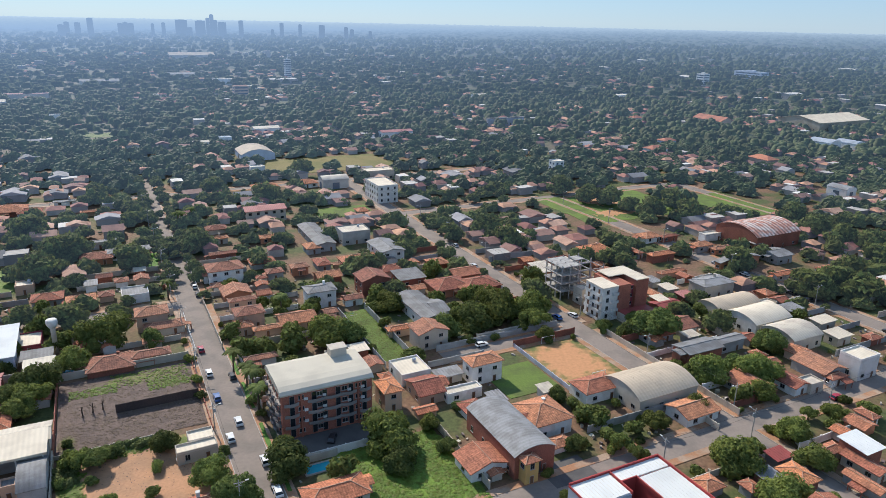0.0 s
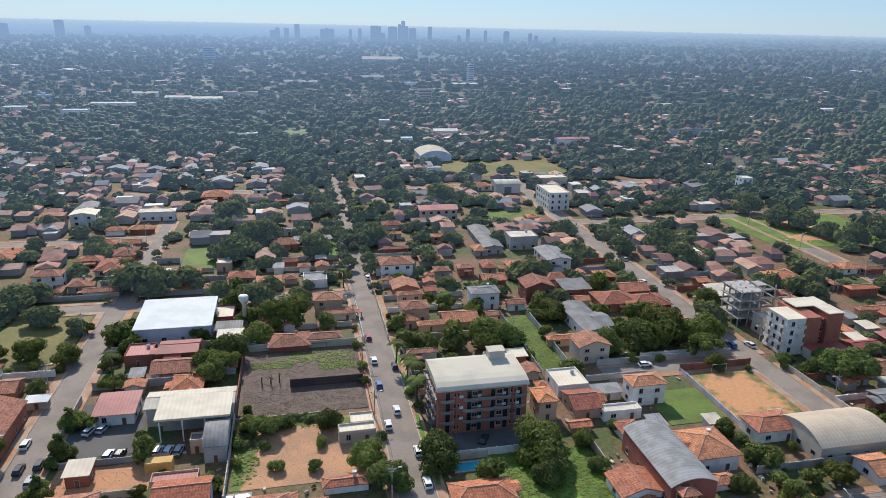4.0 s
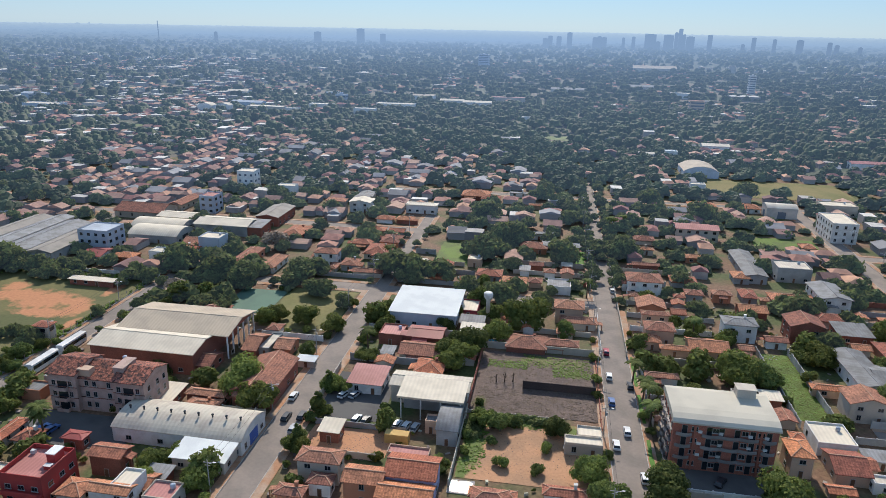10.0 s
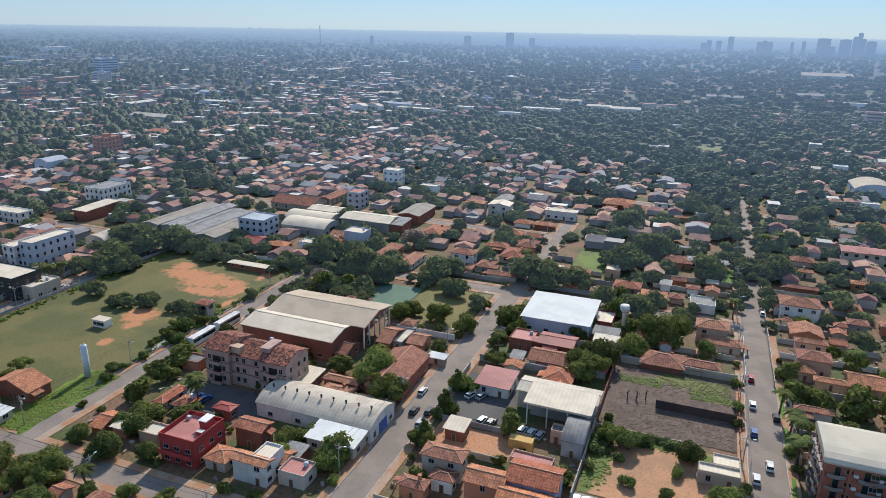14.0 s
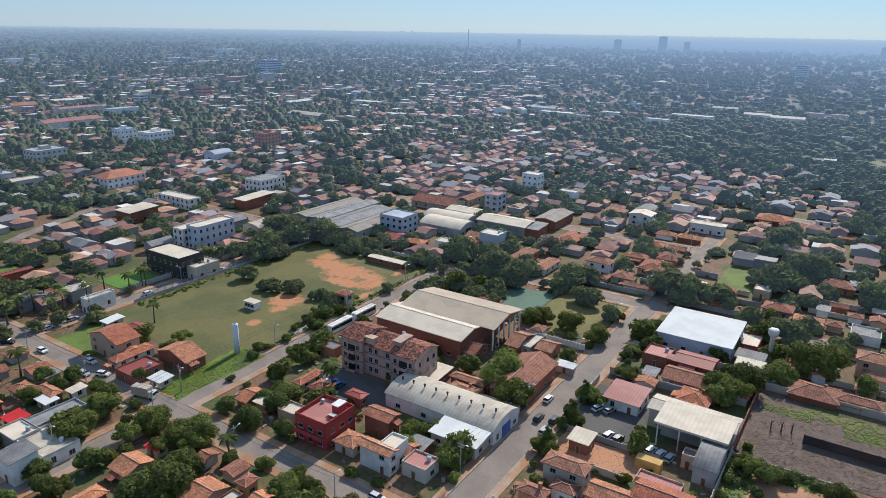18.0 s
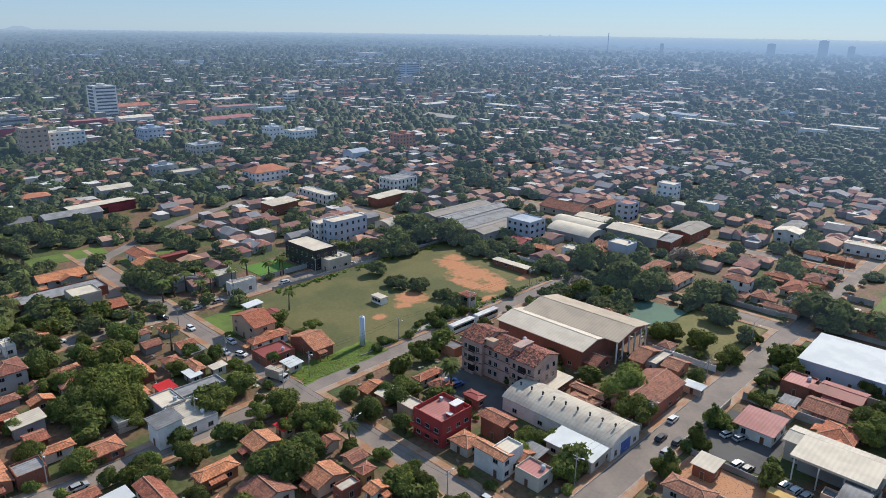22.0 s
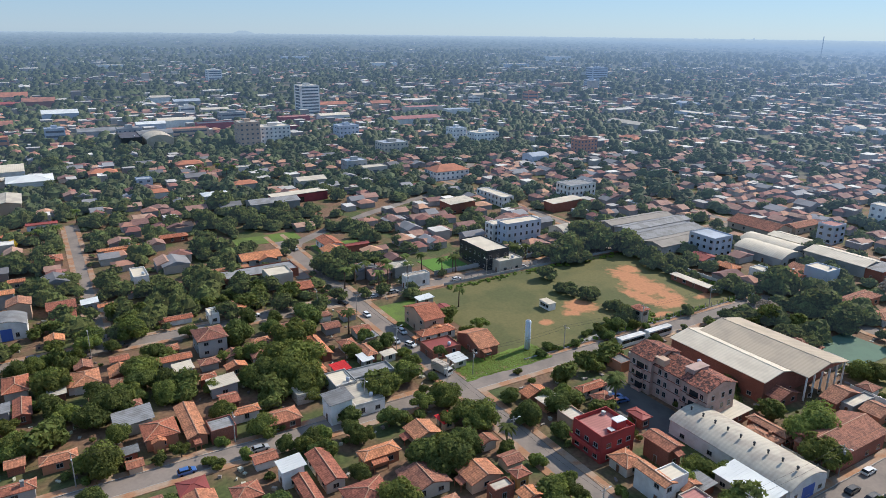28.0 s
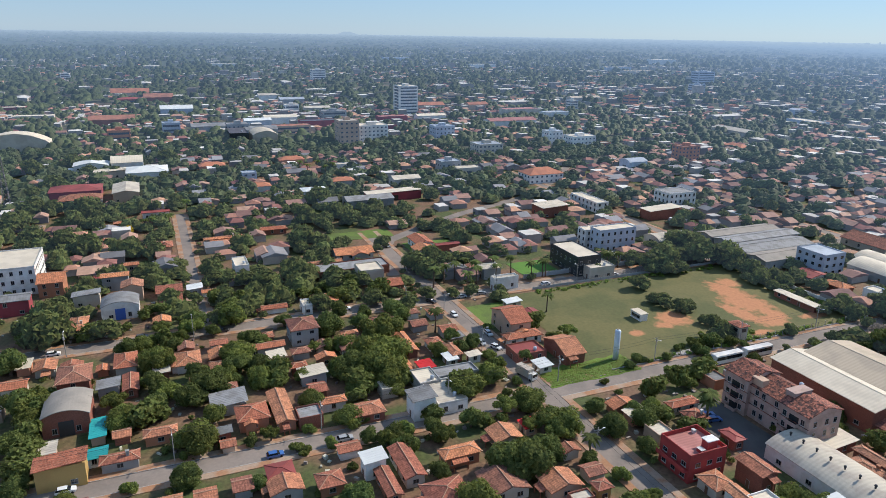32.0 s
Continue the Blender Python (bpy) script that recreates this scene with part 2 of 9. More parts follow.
M_LEAF = [mat("leaves_dark", (0.148, 0.178, 0.053), rough=0.8, spec=0.12, leaf=0.4, second=(0.10, 0.132, 0.044), big=0.4, small=3.0, var=0.85, tone=0.3, fresh=0.012, bump=0),
          mat("leaves_mid", (0.19, 0.215, 0.056), rough=0.8, spec=0.12, leaf=0.4, second=(0.13, 0.16, 0.047), big=0.4, small=3.0, var=0.85, tone=0.3, fresh=0.012, bump=0)]
M_BARK = mat("bark", (0.12, 0.085, 0.06), small=5.0)
M_TYRE = mat("tyre_rubber", (0.02, 0.02, 0.02), rough=0.8)
M_POLE = mat("pole_concrete", (0.36, 0.34, 0.31), rough=0.9)
M_WIRE = mat("cable_black", (0.03, 0.03, 0.03), rough=0.6)

# ---- mesh helpers ----
UA = radians(27)  # the streets run at 27 degrees and square to that
E1, E2 = Vector((math.cos(UA), math.sin(UA), 0)), Vector((-math.sin(UA), math.cos(UA), 0))


def at(u, v, z=0.0, turn=0.0, s=1.0):
    """The pose of a thing on the street grid."""
    p = E1 * u + E2 * v
    return Matrix.LocRotScale((p.x, p.y, z), Euler((0, 0, UA + radians(turn))), (s, s, s))


class Geo:
    """A mesh in the making: boxes, slabs and prisms with a material slot each."""

    def __init__(self):
        self.v, self.f, self.m = [], [], []

    def add(self, verts, faces, slot=0):
        k = len(self.v)
        self.v += verts
        self.f += [tuple(i + k for i in f) for f in faces]
        self.m += [slot] * len(faces)
        return self

    def box(self, x0, y0, z0, x1, y1, z1, slot=0):
        return self.add([(x0, y0, z0), (x1, y0, z0), (x1, y1, z0), (x0, y1, z0), (x0, y0, z1), (x1, y0, z1), (x1, y1, z1), (x0, y1, z1)],
                        [(0, 3, 2, 1), (4, 5, 6, 7), (0, 1, 5, 4), (1, 2, 6, 5), (2, 3, 7, 6), (3, 0, 4, 7)], slot)

    def tube(self, rings, slot=0):
        """rings: (x, y, z, radius, sides...) from one end to the other, closed."""
        k, s = len(self.v), 8
        for x, y, z, r in rings:
            self.v += [(x + r * math.cos(2 * math.pi * i / s), y + r * math.sin(2 * math.pi * i / s), z) for i in range(s)]
        for a in range(len(rings) - 1):
            for i in range(s):
                j = (i + 1) % s
                self.f.append((k + a * s + i, k + a * s + j, k + (a + 1) * s + j, k + (a + 1) * s + i))
                self.m.append(slot)
        self.f += [tuple(range(k + s - 1, k - 1, -1)), tuple(k + (len(rings) - 1) * s + i for i in range(s))]
        self.m += [slot, slot]
        return self

    def bar(self, a, b, w, slot=0):
        """A square bar from a to b."""
        a, b = Vector(a), Vector(b)
        d = (b - a).normalized()
        x = d.cross(Vector((0, 0, 1)) if abs(d.z) < 0.9 else Vector((1, 0, 0))).normalized() * w
        y = d.cross(x).normalized() * w
        vs = [tuple(p + q) for p in (a, b) for q in (-x - y, x - y, x + y, -x + y)]
        return self.add(vs, [(0, 1, 2, 3), (7, 6, 5, 4), (0, 4, 5, 1), (1, 5, 6, 2), (2, 6, 7, 3), (3, 7, 4, 0)], slot)

    def mesh(self, name, *mats, smooth=False):
        me = bpy.data.meshes.new(name)
        me.from_pydata(self.v, [], self.f)
        for m in mats:
            me.materials.append(m)
        if len(mats) > 1:
            me.polygons.foreach_set("material_index", self.m)
        if smooth:
            me.polygons.foreach_set("use_smooth", [True] * len(self.f))
        me.update()
        return me


def part(name, me, parent, label="", m=None):
    """One mesh object under a thing or under a part."""
    ob = new(name, me)
    ob.parent = parent
    if m is not None:
        ob.matrix_basis = m
    if label:
        tagged(ob, label)
    return ob


def thing(name, m, label, category, group="", kind=""):
    ob = new(name)
    ob.matrix_basis = m
    ob.empty_display_size = 0.5
    return tagged(ob, label, category, group, kind)


def solid(name, me, m, label, category, group="", kind=""):
    ob = new(name, me)
    ob.matrix_basis = m
    return tagged(ob, label, category, group, kind)


TAKEN = {}


def take(u0, v0, u1, v1):
    for i in range(int(u0 // 20), int(u1 // 20) + 1):
        for j in range(int(v0 // 20), int(v1 // 20) + 1):
            TAKEN.setdefault((i, j), []).append((u0, v0, u1, v1))


def is_free(u0, v0, u1, v1):
    for i in range(int(u0 // 20), int(u1 // 20) + 1):
        for j in range(int(v0 // 20), int(v1 // 20) + 1):
            for a, b, c, d in TAKEN.get((i, j), ()):
                if a < u1 and u0 < c and b < v1 and v0 < d:
                    return False
    return True


def seen(u, v, near=118, far=5000):
    """Whether a place lies in the wide sector that the camera looks over."""
    p = E1 * u + E2 * v
    return near < math.hypot(p.x, p.y) < far and -0.70 < math.atan2(-p.x, p.y) < 2.30


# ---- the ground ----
# outer rings of the ground, with the haze glow mixed into their colour
M_FAR = [mat("backdrop_earth_and_scrub", (0.13, 0.10, 0.062), second=(0.06, 0.075, 0.03), bump=0, var=0.8, big=0.02, small=0.2, mix_at=0.47, haze_glow=True),
         mat("backdrop_woodland_floor", (0.05, 0.065, 0.03), second=(0.08, 0.08, 0.045), bump=0, var=0.8, big=0.006, small=0.08, haze_glow=True)]
g = Geo()
radii = [0, 60, 120, 200, 320, 420, 560, 800, 1200, 1500, 1700, 2000, 2400, 2800, 3200, 3600, 4000, 4400, 4700, 4900, 4980]
N = 120
for r in radii[1:]:
    g.v += [(r * math.cos(2 * math.pi * i / N), r * math.sin(2 * math.pi * i / N), height(r)) for i in range(N)]
g.v.append((0, 0, 0))
for i in range(N):
    g.f.append((len(g.v) - 1, i, (i + 1) % N))
    g.m.append(0)
for a in range(len(radii) - 2):
    for i in range(N):
        j = (i + 1) % N
        g.f.append((a * N + i, a * N + N + i, a * N + N + j, a * N + j))
        g.m.append(0 if radii[a + 1] < 430 else 1 if radii[a + 1] < 1700 else 2)
solid("ground", g.mesh("ground", M_GROUND, *M_FAR), Matrix(), "reddish town earth and scrub reaching to the hazy horizon", "ground", kind="structure")


def patch(name, material, u0, v0, u1, v1, z, label, category="ground", wobble=0.0, kind="structure"):
    """A thin slab on the ground, with an uneven rim where wobble is given."""
    rng = random.Random(int(u0 * 7 + v0 * 13))
    rim = []
    corners = [(u0, v0), (u1, v0), (u1, v1), (u0, v1)]
    for k in range(4):
        (a, b), (c, d) = corners[k], corners[(k + 1) % 4]
        steps = max(1, int(math.hypot(c - a, d - b) / 3)) if wobble else 1
        for s in range(steps):
            f = s / steps
            rim.append((a + (c - a) * f + rng.uniform(-wobble, wobble), b + (d - b) * f + rng.uniform(-wobble, wobble)))
    n = len(rim)
    g = Geo()
    g.v = [(x, y, z) for x, y in rim] + [(x, y, z - 0.3) for x, y in rim]
    g.f = [tuple(range(n))] + [(i, i + n, (i + 1) % n + n, (i + 1) % n) for i in range(n)]
    return solid(name, g.mesh(name, material), at(0, 0), label, category, kind=kind)


def blot(name, material, u, v, ru, rv, z, label, seed=1, kind="structure"):
    """A patch of bare or green ground with a ragged outline."""
    rng = random.Random(seed)
    g = Geo()

    def spot(cu, cv, qu, qv, n, zz):
        ph = [rng.uniform(0, 6.3) for _ in range(6)]
        rim = []
        for i in range(n):
            a = 2 * math.pi * i / n
            k = 1 + 0.18 * math.sin(2 * a + ph[0]) + 0.14 * math.sin(3 * a + ph[1]) + 0.1 * math.sin(5 * a + ph[2]) + 0.08 * math.sin(9 * a + ph[3]) + 0.06 * math.sin(17 * a + ph[4]) + rng.uniform(-0.04, 0.04)
            rim.append((cu + qu * k * math.cos(a), cv + qv * k * math.sin(a)))
        g.add([(cu, cv, zz)] + [(x, y, zz) for x, y in rim] + [(x, y, zz - 0.12) for x, y in rim], [(0, 1 + i, 1 + (i + 1) % n) for i in range(n)] + [(1 + i, 1 + n + i, 1 + n + (i + 1) % n, 1 + (i + 1) % n) for i in range(n)])

    spot(u, v, ru, rv, 64, z)
    if min(ru, rv) > 2.4:  # worn crumbs round the rim
        for k in range(22):
            a, q = rng.uniform(0, 6.28), rng.uniform(0.95, 1.45)
            w = rng.uniform(0.05, 0.16) * min(ru, rv)
            spot(u + ru * q * math.cos(a), v + rv * q * math.sin(a), w * rng.uniform(0.8, 1.8), w, 12, z - 0.0015 * (k + 1))
    return solid(name, g.mesh(name, material), at(0, 0), label, "ground", kind=kind)


def mottled(name, material, u0, v0, u1, v1, z, spots, label, power=2.0, step=0.8):
    """A plot whose ground turns to another kind round some spots (u, v, half length, half width)."""
    take(u0, v0, u1, v1)
    nu, nv = int((u1 - u0) / step), int((v1 - v0) / step)
    U, V = np.meshgrid(np.linspace(u0, u1, nu + 1), np.linspace(v0, v1, nv + 1), indexing="ij")
    W = np.zeros_like(U)
    for u, v, a, b in spots:
        d = (np.abs((U - u) / a) ** power + np.abs((V - v) / b) ** power) ** (1 / power)
        W = np.maximum(W, np.clip(1.5 - d, 0, 1.0))
    k = np.arange((nu + 1) * (nv + 1)).reshape(nu + 1, nv + 1)
    F = np.stack([k[:-1, :-1], k[1:, :-1], k[1:, 1:], k[:-1, 1:]], -1).reshape(-1, 4)
    me = bpy.data.meshes.new(name)
    me.from_pydata(np.stack([U, V, np.full_like(U, z)], -1).reshape(-1, 3).tolist(), [], F.tolist())
    me.materials.append(material)
    me.attributes.new("worn", "FLOAT", "POINT").data.foreach_set("value", W.astype(np.float32).ravel())
    me.update()
    return solid(name, me, at(0, 0), label, "ground", kind="structure")


# ---- streets ----
# along v: at u, from v to v; along u: at v, from u to u
LONG = [(23, 60, 300, 8.6), (23, 300, 470, 6.0), (-65, 60, 250, 7.4), (-65, 250, 360, 5.0), (140, 60, 420, 7.8), (240, 40, 330, 8.0), (-151, -80, 245, 6.2), (-231, -160, 330, 6.0), (340, 60, 330, 7.0)]
CROSS = [(98, -330, 20, 6.2), (104, 60, 250, 6.6), (247, -120, 23, 7.0), (330, -300, -65, 6.5), (420, -100, 240, 6.0), (171, 88, 140, 6.0), (245, -450, -231, 5.0), (10, -400, -231, 4.2), (-60, -400, -151, 4.4), (330, 140, 340, 6.5)]
for u, v0, v1, w in LONG:
    g = Geo().box(u - w / 2, v0, -0.2, u + w / 2, v1, 0.05)
    solid("road", g.mesh("road", M_ROAD), at(0, 0), "dusty grey asphalt street between kerbs", "road", kind="structure")
    take(u - w / 2 - 2.6, v0, u + w / 2 + 2.6, v1)
for v, u0, u1, w in CROSS:
    g = Geo().box(u0, v - w / 2, -0.2, u1, v + w / 2, 0.056)
    solid("road", g.mesh("road", M_ROAD), at(0, 0), "dusty grey asphalt street between kerbs", "road", kind="structure")
    take(u0, v - w / 2 - 2.4, u1, v + w / 2 + 2.4)


def lane(points, w):
    """A street that bends, kerb to kerb, from point to point."""
    g, n = Geo(), len(points)
    for k, (u, v) in enumerate(points):
        (a, b), (c, d) = points[max(0, k - 1)], points[min(n - 1, k + 1)]
        q = math.hypot(c - a, d - b)
        x, y = -(d - b) / q * w / 2, (c - a) / q * w / 2
        g.v += [(u + x, v + y, 0.05), (u - x, v - y, 0.05), (u + x, v + y, -0.2), (u - x, v - y, -0.2)]
        if k:
            i, j = 4 * k - 4, 4 * k
            g.f += [(i, i + 1, j + 1, j), (i, j, j + 2, i + 2), (i + 1, i + 3, j + 3, j + 1)]
            for m in range(8):
                f = m / 8
                take(a + (u - a) * f - w / 2, b + (v - b) * f - w / 2, a + (u - a) * f + w / 2, b + (v - b) * f + w / 2)
    g.m = [0] * len(g.f)
    return solid("road", g.mesh("road", M_ROAD), at(0, 0), "bending dusty asphalt avenue", "road", kind="structure")


lane([(-262, 90), (-296, 96), (-312, 104), (-326, 124), (-349, 161), (-372, 213), (-393, 240), (-416, 266), (-455, 300)], 6.2)


def pavements():
    """Raised pavements with a kerb along both sides, broken at the crossings."""
    def runs(lo, hi, cuts):
        for a, b in sorted(cuts):
            if b <= lo or a >= hi:
                continue
            if a > lo:
                yield lo, a
            lo = max(lo, b)
        if hi > lo:
            yield lo, hi
    for u, v0, v1, w in LONG:
        cuts = [(v - x / 2, v + x / 2) for v, a, b, x in CROSS if a < u + w and b > u - w]
        for side in (-1, 1):
            for a, b in runs(v0, min(v1, 450), cuts):
                x = sorted((u + side * w / 2, u + side * (w / 2 + 2.4)))
                k = sorted((u + side * w / 2, u + side * (w / 2 + 0.18)))
                ob = solid("pavement", Geo().box(x[0], a, -0.2, x[1], b, 0.16).mesh("pavement", M_WALK), at(0, 0), "worn paved footway with patches of red earth", "pavement", kind="structure")
                part("kerb", Geo().box(k[0], a, -0.2, k[1], b, 0.19).mesh("kerb", M_CONC), ob)
    for v, u0, u1, w in CROSS:
        cuts = [(u - x / 2 - 2.4, u + x / 2 + 2.4) for u, a, b, x in LONG if a < v + w and b > v - w]
        for side in (-1, 1):
            for a, b in runs(u0, u1, cuts):
                y = sorted((v + side * w / 2, v + side * (w / 2 + 2.2)))
                solid("pavement", Geo().box(a, y[0], -0.2, b, y[1], 0.15).mesh("pavement", M_WALK), at(0, 0), "worn paved footway with patches of red earth", "pavement", kind="structure")


pavements()

# ---- open lots and fields ----
def lot(name, material, u0, v0, u1, v1, z, label, wobble=0.0, keep=True):
    if keep:
        take(u0, v0, u1, v1)
    return patch(name, material, u0, v0, u1, v1, z, label, wobble=wobble)


M_VACANT = mat("dark_rubble_soil", (0.15, 0.105, 0.086), second=(0.115, 0.083, 0.07), big=0.3, small=1.6, var=0.45, tone=0.03, bump=0.7, worn=(0.165, 0.165, 0.055))
M_EARTH = mat("red_earth_weedy", (0.47, 0.25, 0.135), second=(0.37, 0.21, 0.12), big=0.12, small=1.5, var=0.25, tone=0.05, worn=(0.12, 0.16, 0.04))
M_FIELD = mat("dry_field_grass", (0.142, 0.128, 0.047), second=(0.096, 0.102, 0.036), big=0.05, small=0.8, var=0.25, tone=0.03, worn=(0.46, 0.205, 0.098))
M_CCOURT = mat("court_edge_grass", (0.15, 0.16, 0.05), big=0.1, small=1.0, var=0.25, tone=0.03, worn=(0.50, 0.25, 0.12))
mottled("vacant_lot", M_VACANT, -18.5, 164, 16.5, 201, 0.10, ((4, 196, 12, 3.4), (-10, 192, 5, 1.6), (-16, 168, 2, 4), (11, 190, 4, 3)), "vacant lot of dark rubble and dead weeds")
mottled("earth_lot", M_EARTH, -18, 134, 16, 161, 0.09, ((-15.5, 150, 3, 12), (-4, 160, 14, 2.2), (8, 158, 6, 2), (-17, 138, 2, 5)), "bare red earth lot with weeds and rubbish")
mottled("clay_court", M_CCOURT, 112.5, 139, 136, 167, 0.08, ((123, 153, 9.6, 11.8),), "orange clay football court with a grassy rim", 7.0, 0.6)
lot("overgrown_lot", M_WILD, 42, 104, 68, 137, 0.12, "overgrown lot of bright green grass", 0.3)
lot("overgrown_lot", M_WILD, 69.5, 176, 78.5, 216, 0.12, "narrow overgrown back lot of green grass", 0.3)
lot("lawn", M_LAWN, 94, 141, 111, 158, 0.12, "mown lawn of the white house")
lot("lawn", M_LAWN, -50, 283, -29, 312, 0.12, "large mown villa lawn", 0.4)
lot("lawn", M_TURF, 12, 290, 19, 312, 0.13, "narrow bright lawn strip beside the street")
lot("football_field", M_DRY, 100, 448, 190, 500, 0.12, "dry yellow-green football field", 0.6)
lot("ball_field", M_LAWN, 226, 272, 300, 328, 0.12, "green ball field with clay infield", 1.0)
blot("clay", M_CLAY, 262, 312, 10, 8, 0.17, "bare clay infield", 8)
blot("clay", M_CLAY, 254, 286, 12, 5, 0.17, "bare clay infield", 9)
lot("ball_field", M_LAWN, 312, 250, 345, 300, 0.12, "green ball field", 1.0)
mottled("sports_field", M_FIELD, -224, 121, -157, 239, 0.10, ((-196, 212, 12, 6), (-184, 209, 11, 9), (-176, 199, 12, 4), (-172, 210, 7, 4), (-167, 204, 5, 6), (-182, 171, 6.5, 6.5), (-178, 164, 3, 4), (-160.5, 192, 2, 5), (-165, 224, 2.6, 7), (-204, 219, 5, 5), (-176, 150, 2.4, 3)), "wide dry grass sports field with worn orange patches")
for v0, v1 in ((128, 158), (166, 181), (186, 205)):
    patch("verge", M_TURF, 27.9, v0, 28.9, v1, 0.19, "narrow grass verge between kerb and footway", wobble=0.15)
lot("verge", M_WILD, -164.5, 101, -153.2, 134, 0.13, "bright green grass verge by the corner", 0.5)
blot("gravel", M_CONC, -157.5, 157, 1.6, 5, 0.16, "pale gravel heap on the field", 15)
lot("tennis_court", M_COURT, -117, 214, -99, 236, 0.12, "green hard court in the park")
lot("park_lawn", M_DRY, -98, 204, -72, 240, 0.12, "park lawn under trees", 0.3)
lot("turf_pitch", M_TURF, -259, 142, -243, 160, 0.14, "small artificial turf pitch")
lot("car_park", M_LOT, -61, 153, -41, 178, 0.10, "dark asphalt car park")
lot("car_park", M_LOT, 32, 138, 58, 148, 0.10, "shaded asphalt courtyard of the apartment block")
lot("yard", M_LOT, -131, 128, -100, 142, 0.10, "asphalt forecourt of the pink apartment block")
lot("yard", M_DIRT, -57, 138, -36, 149, 0.10, "bare earth yard", 0.3)
lot("yard", M_LOT, 83, 103.5, 95, 112, 0.09, "concrete forecourt", 0.1)
# grass further off, veiled by emission for haze
B_GRASS = mat("backdrop_grass", (0.15, 0.185, 0.045), second=(0.12, 0.14, 0.045), big=0.05, small=0.6, var=0.4, bump=0, haze_glow=True)
lot("lawn", B_GRASS, -502, 574, -456, 600, 0.12, "mown field of a far school", 0.6)
lot("lawn", B_GRASS, -439, 613, -405, 635, 0.12, "mown field of a far school", 0.6)
lot("lawn", B_GRASS, -11, 647, 13, 673, 0.12, "small clearing of bright grass", 0.6)
lot("lawn", B_GRASS, 393, 769, 419, 809, 0.12, "mown field of a far club", 0.6)
lot("lawn", M_LAWN, -333, 75, -319, 109, 0.12, "large lawn among garden trees", 0.6)
lot("lawn", M_LAWN, 100, 336, 130, 356, 0.12, "bright garden lawn", 0.6)
lot("lawn", B_GRASS, -13, 619, 13, 641, 0.12, "clearing among trees", 0.6)
lot("green_park", M_LAWN, -305, 108, -284, 132, 0.12, "small green park", 0.6)
lot("lawn", M_LAWN, -219, 103, -198, 119, 0.12, "grass corner plot beside the field", 0.3)
for u0, v0, u1, v1 in ((32, 147, 56, 164), (-131, 140, -99, 156), (-114, 106, -102, 119), (148, 170, 172, 187), (148, 191, 172, 206), (80, 79, 108, 99), (-256, 162, -232, 176), (-266, 188, -256, 217), (137, 353, 151, 376), (-318, -63, -279, -46), (7, 148, 17, 158), (33, 131, 44, 136), (-222, 122, -158, 137)):
    take(u0, v0, u1, v1)

# ---- houses ----
def window_mesh(w, h):
    g = Geo().box(-w / 2, -0.05, 0, w / 2, 0.06, h, 0)
    g.box(-w / 2 + 0.1, -0.08, 0.1, -0.04, 0.02, h - 0.1, 1).box(0.04, -0.08, 0.1, w / 2 - 0.1, 0.02, h - 0.1, 1)
    g.box(-w / 2 - 0.12, -0.16, -0.12, w / 2 + 0.12, 0.05, 0, 0)
    return g.mesh("window", M_FRAME, M_GLASS)


WIN, WIN_TALL = window_mesh(1.5, 1.2), window_mesh(1.2, 1.6)
DOOR = Geo().box(-0.55, -0.07, 0, 0.55, 0.05, 2.1, 0).box(-0.43, -0.11, 0.05, 0.43, 0.0, 2.0, 1).mesh("door", M_FRAME, M_DOOR)
TANK = Geo().tube([(0, 0, 0, 0.55), (0, 0, 1.0, 0.6), (0, 0, 1.15, 0.35), (0, 0, 1.2, 0.1)]).mesh("water_tank", WALL["k"], smooth=True)
TEXT = {"o": "orange clay tile roof", "t": "weathered terracotta tile roof", "d": "brown clay tile roof", "r": "red sheet roof", "m": "faded red roof", "s": "scarlet awning", "g": "grey metal sheet roof", "w": "white sheet roof", "b": "pale blue sheet roof", "e": "beige roof", "f": "dull beige sheet roof", "h": "sand-coloured sheet roof", "q": "teal shade awning", "k": "blue-grey flat roof", "n": "dark flat roof", "x": "rusty corrugated barrel roof"}
WTEXT = {"w": "white plastered", "p": "peach plastered", "r": "red brick", "b": "pale violet plastered", "e": "beige plastered", "y": "ochre plastered", "g": "grey plastered", "k": "pale blue plastered", "l": "lilac plastered", "o": "salmon plastered", "m": "maroon plastered", "n": "black clad", "s": "shade-dark brick"}


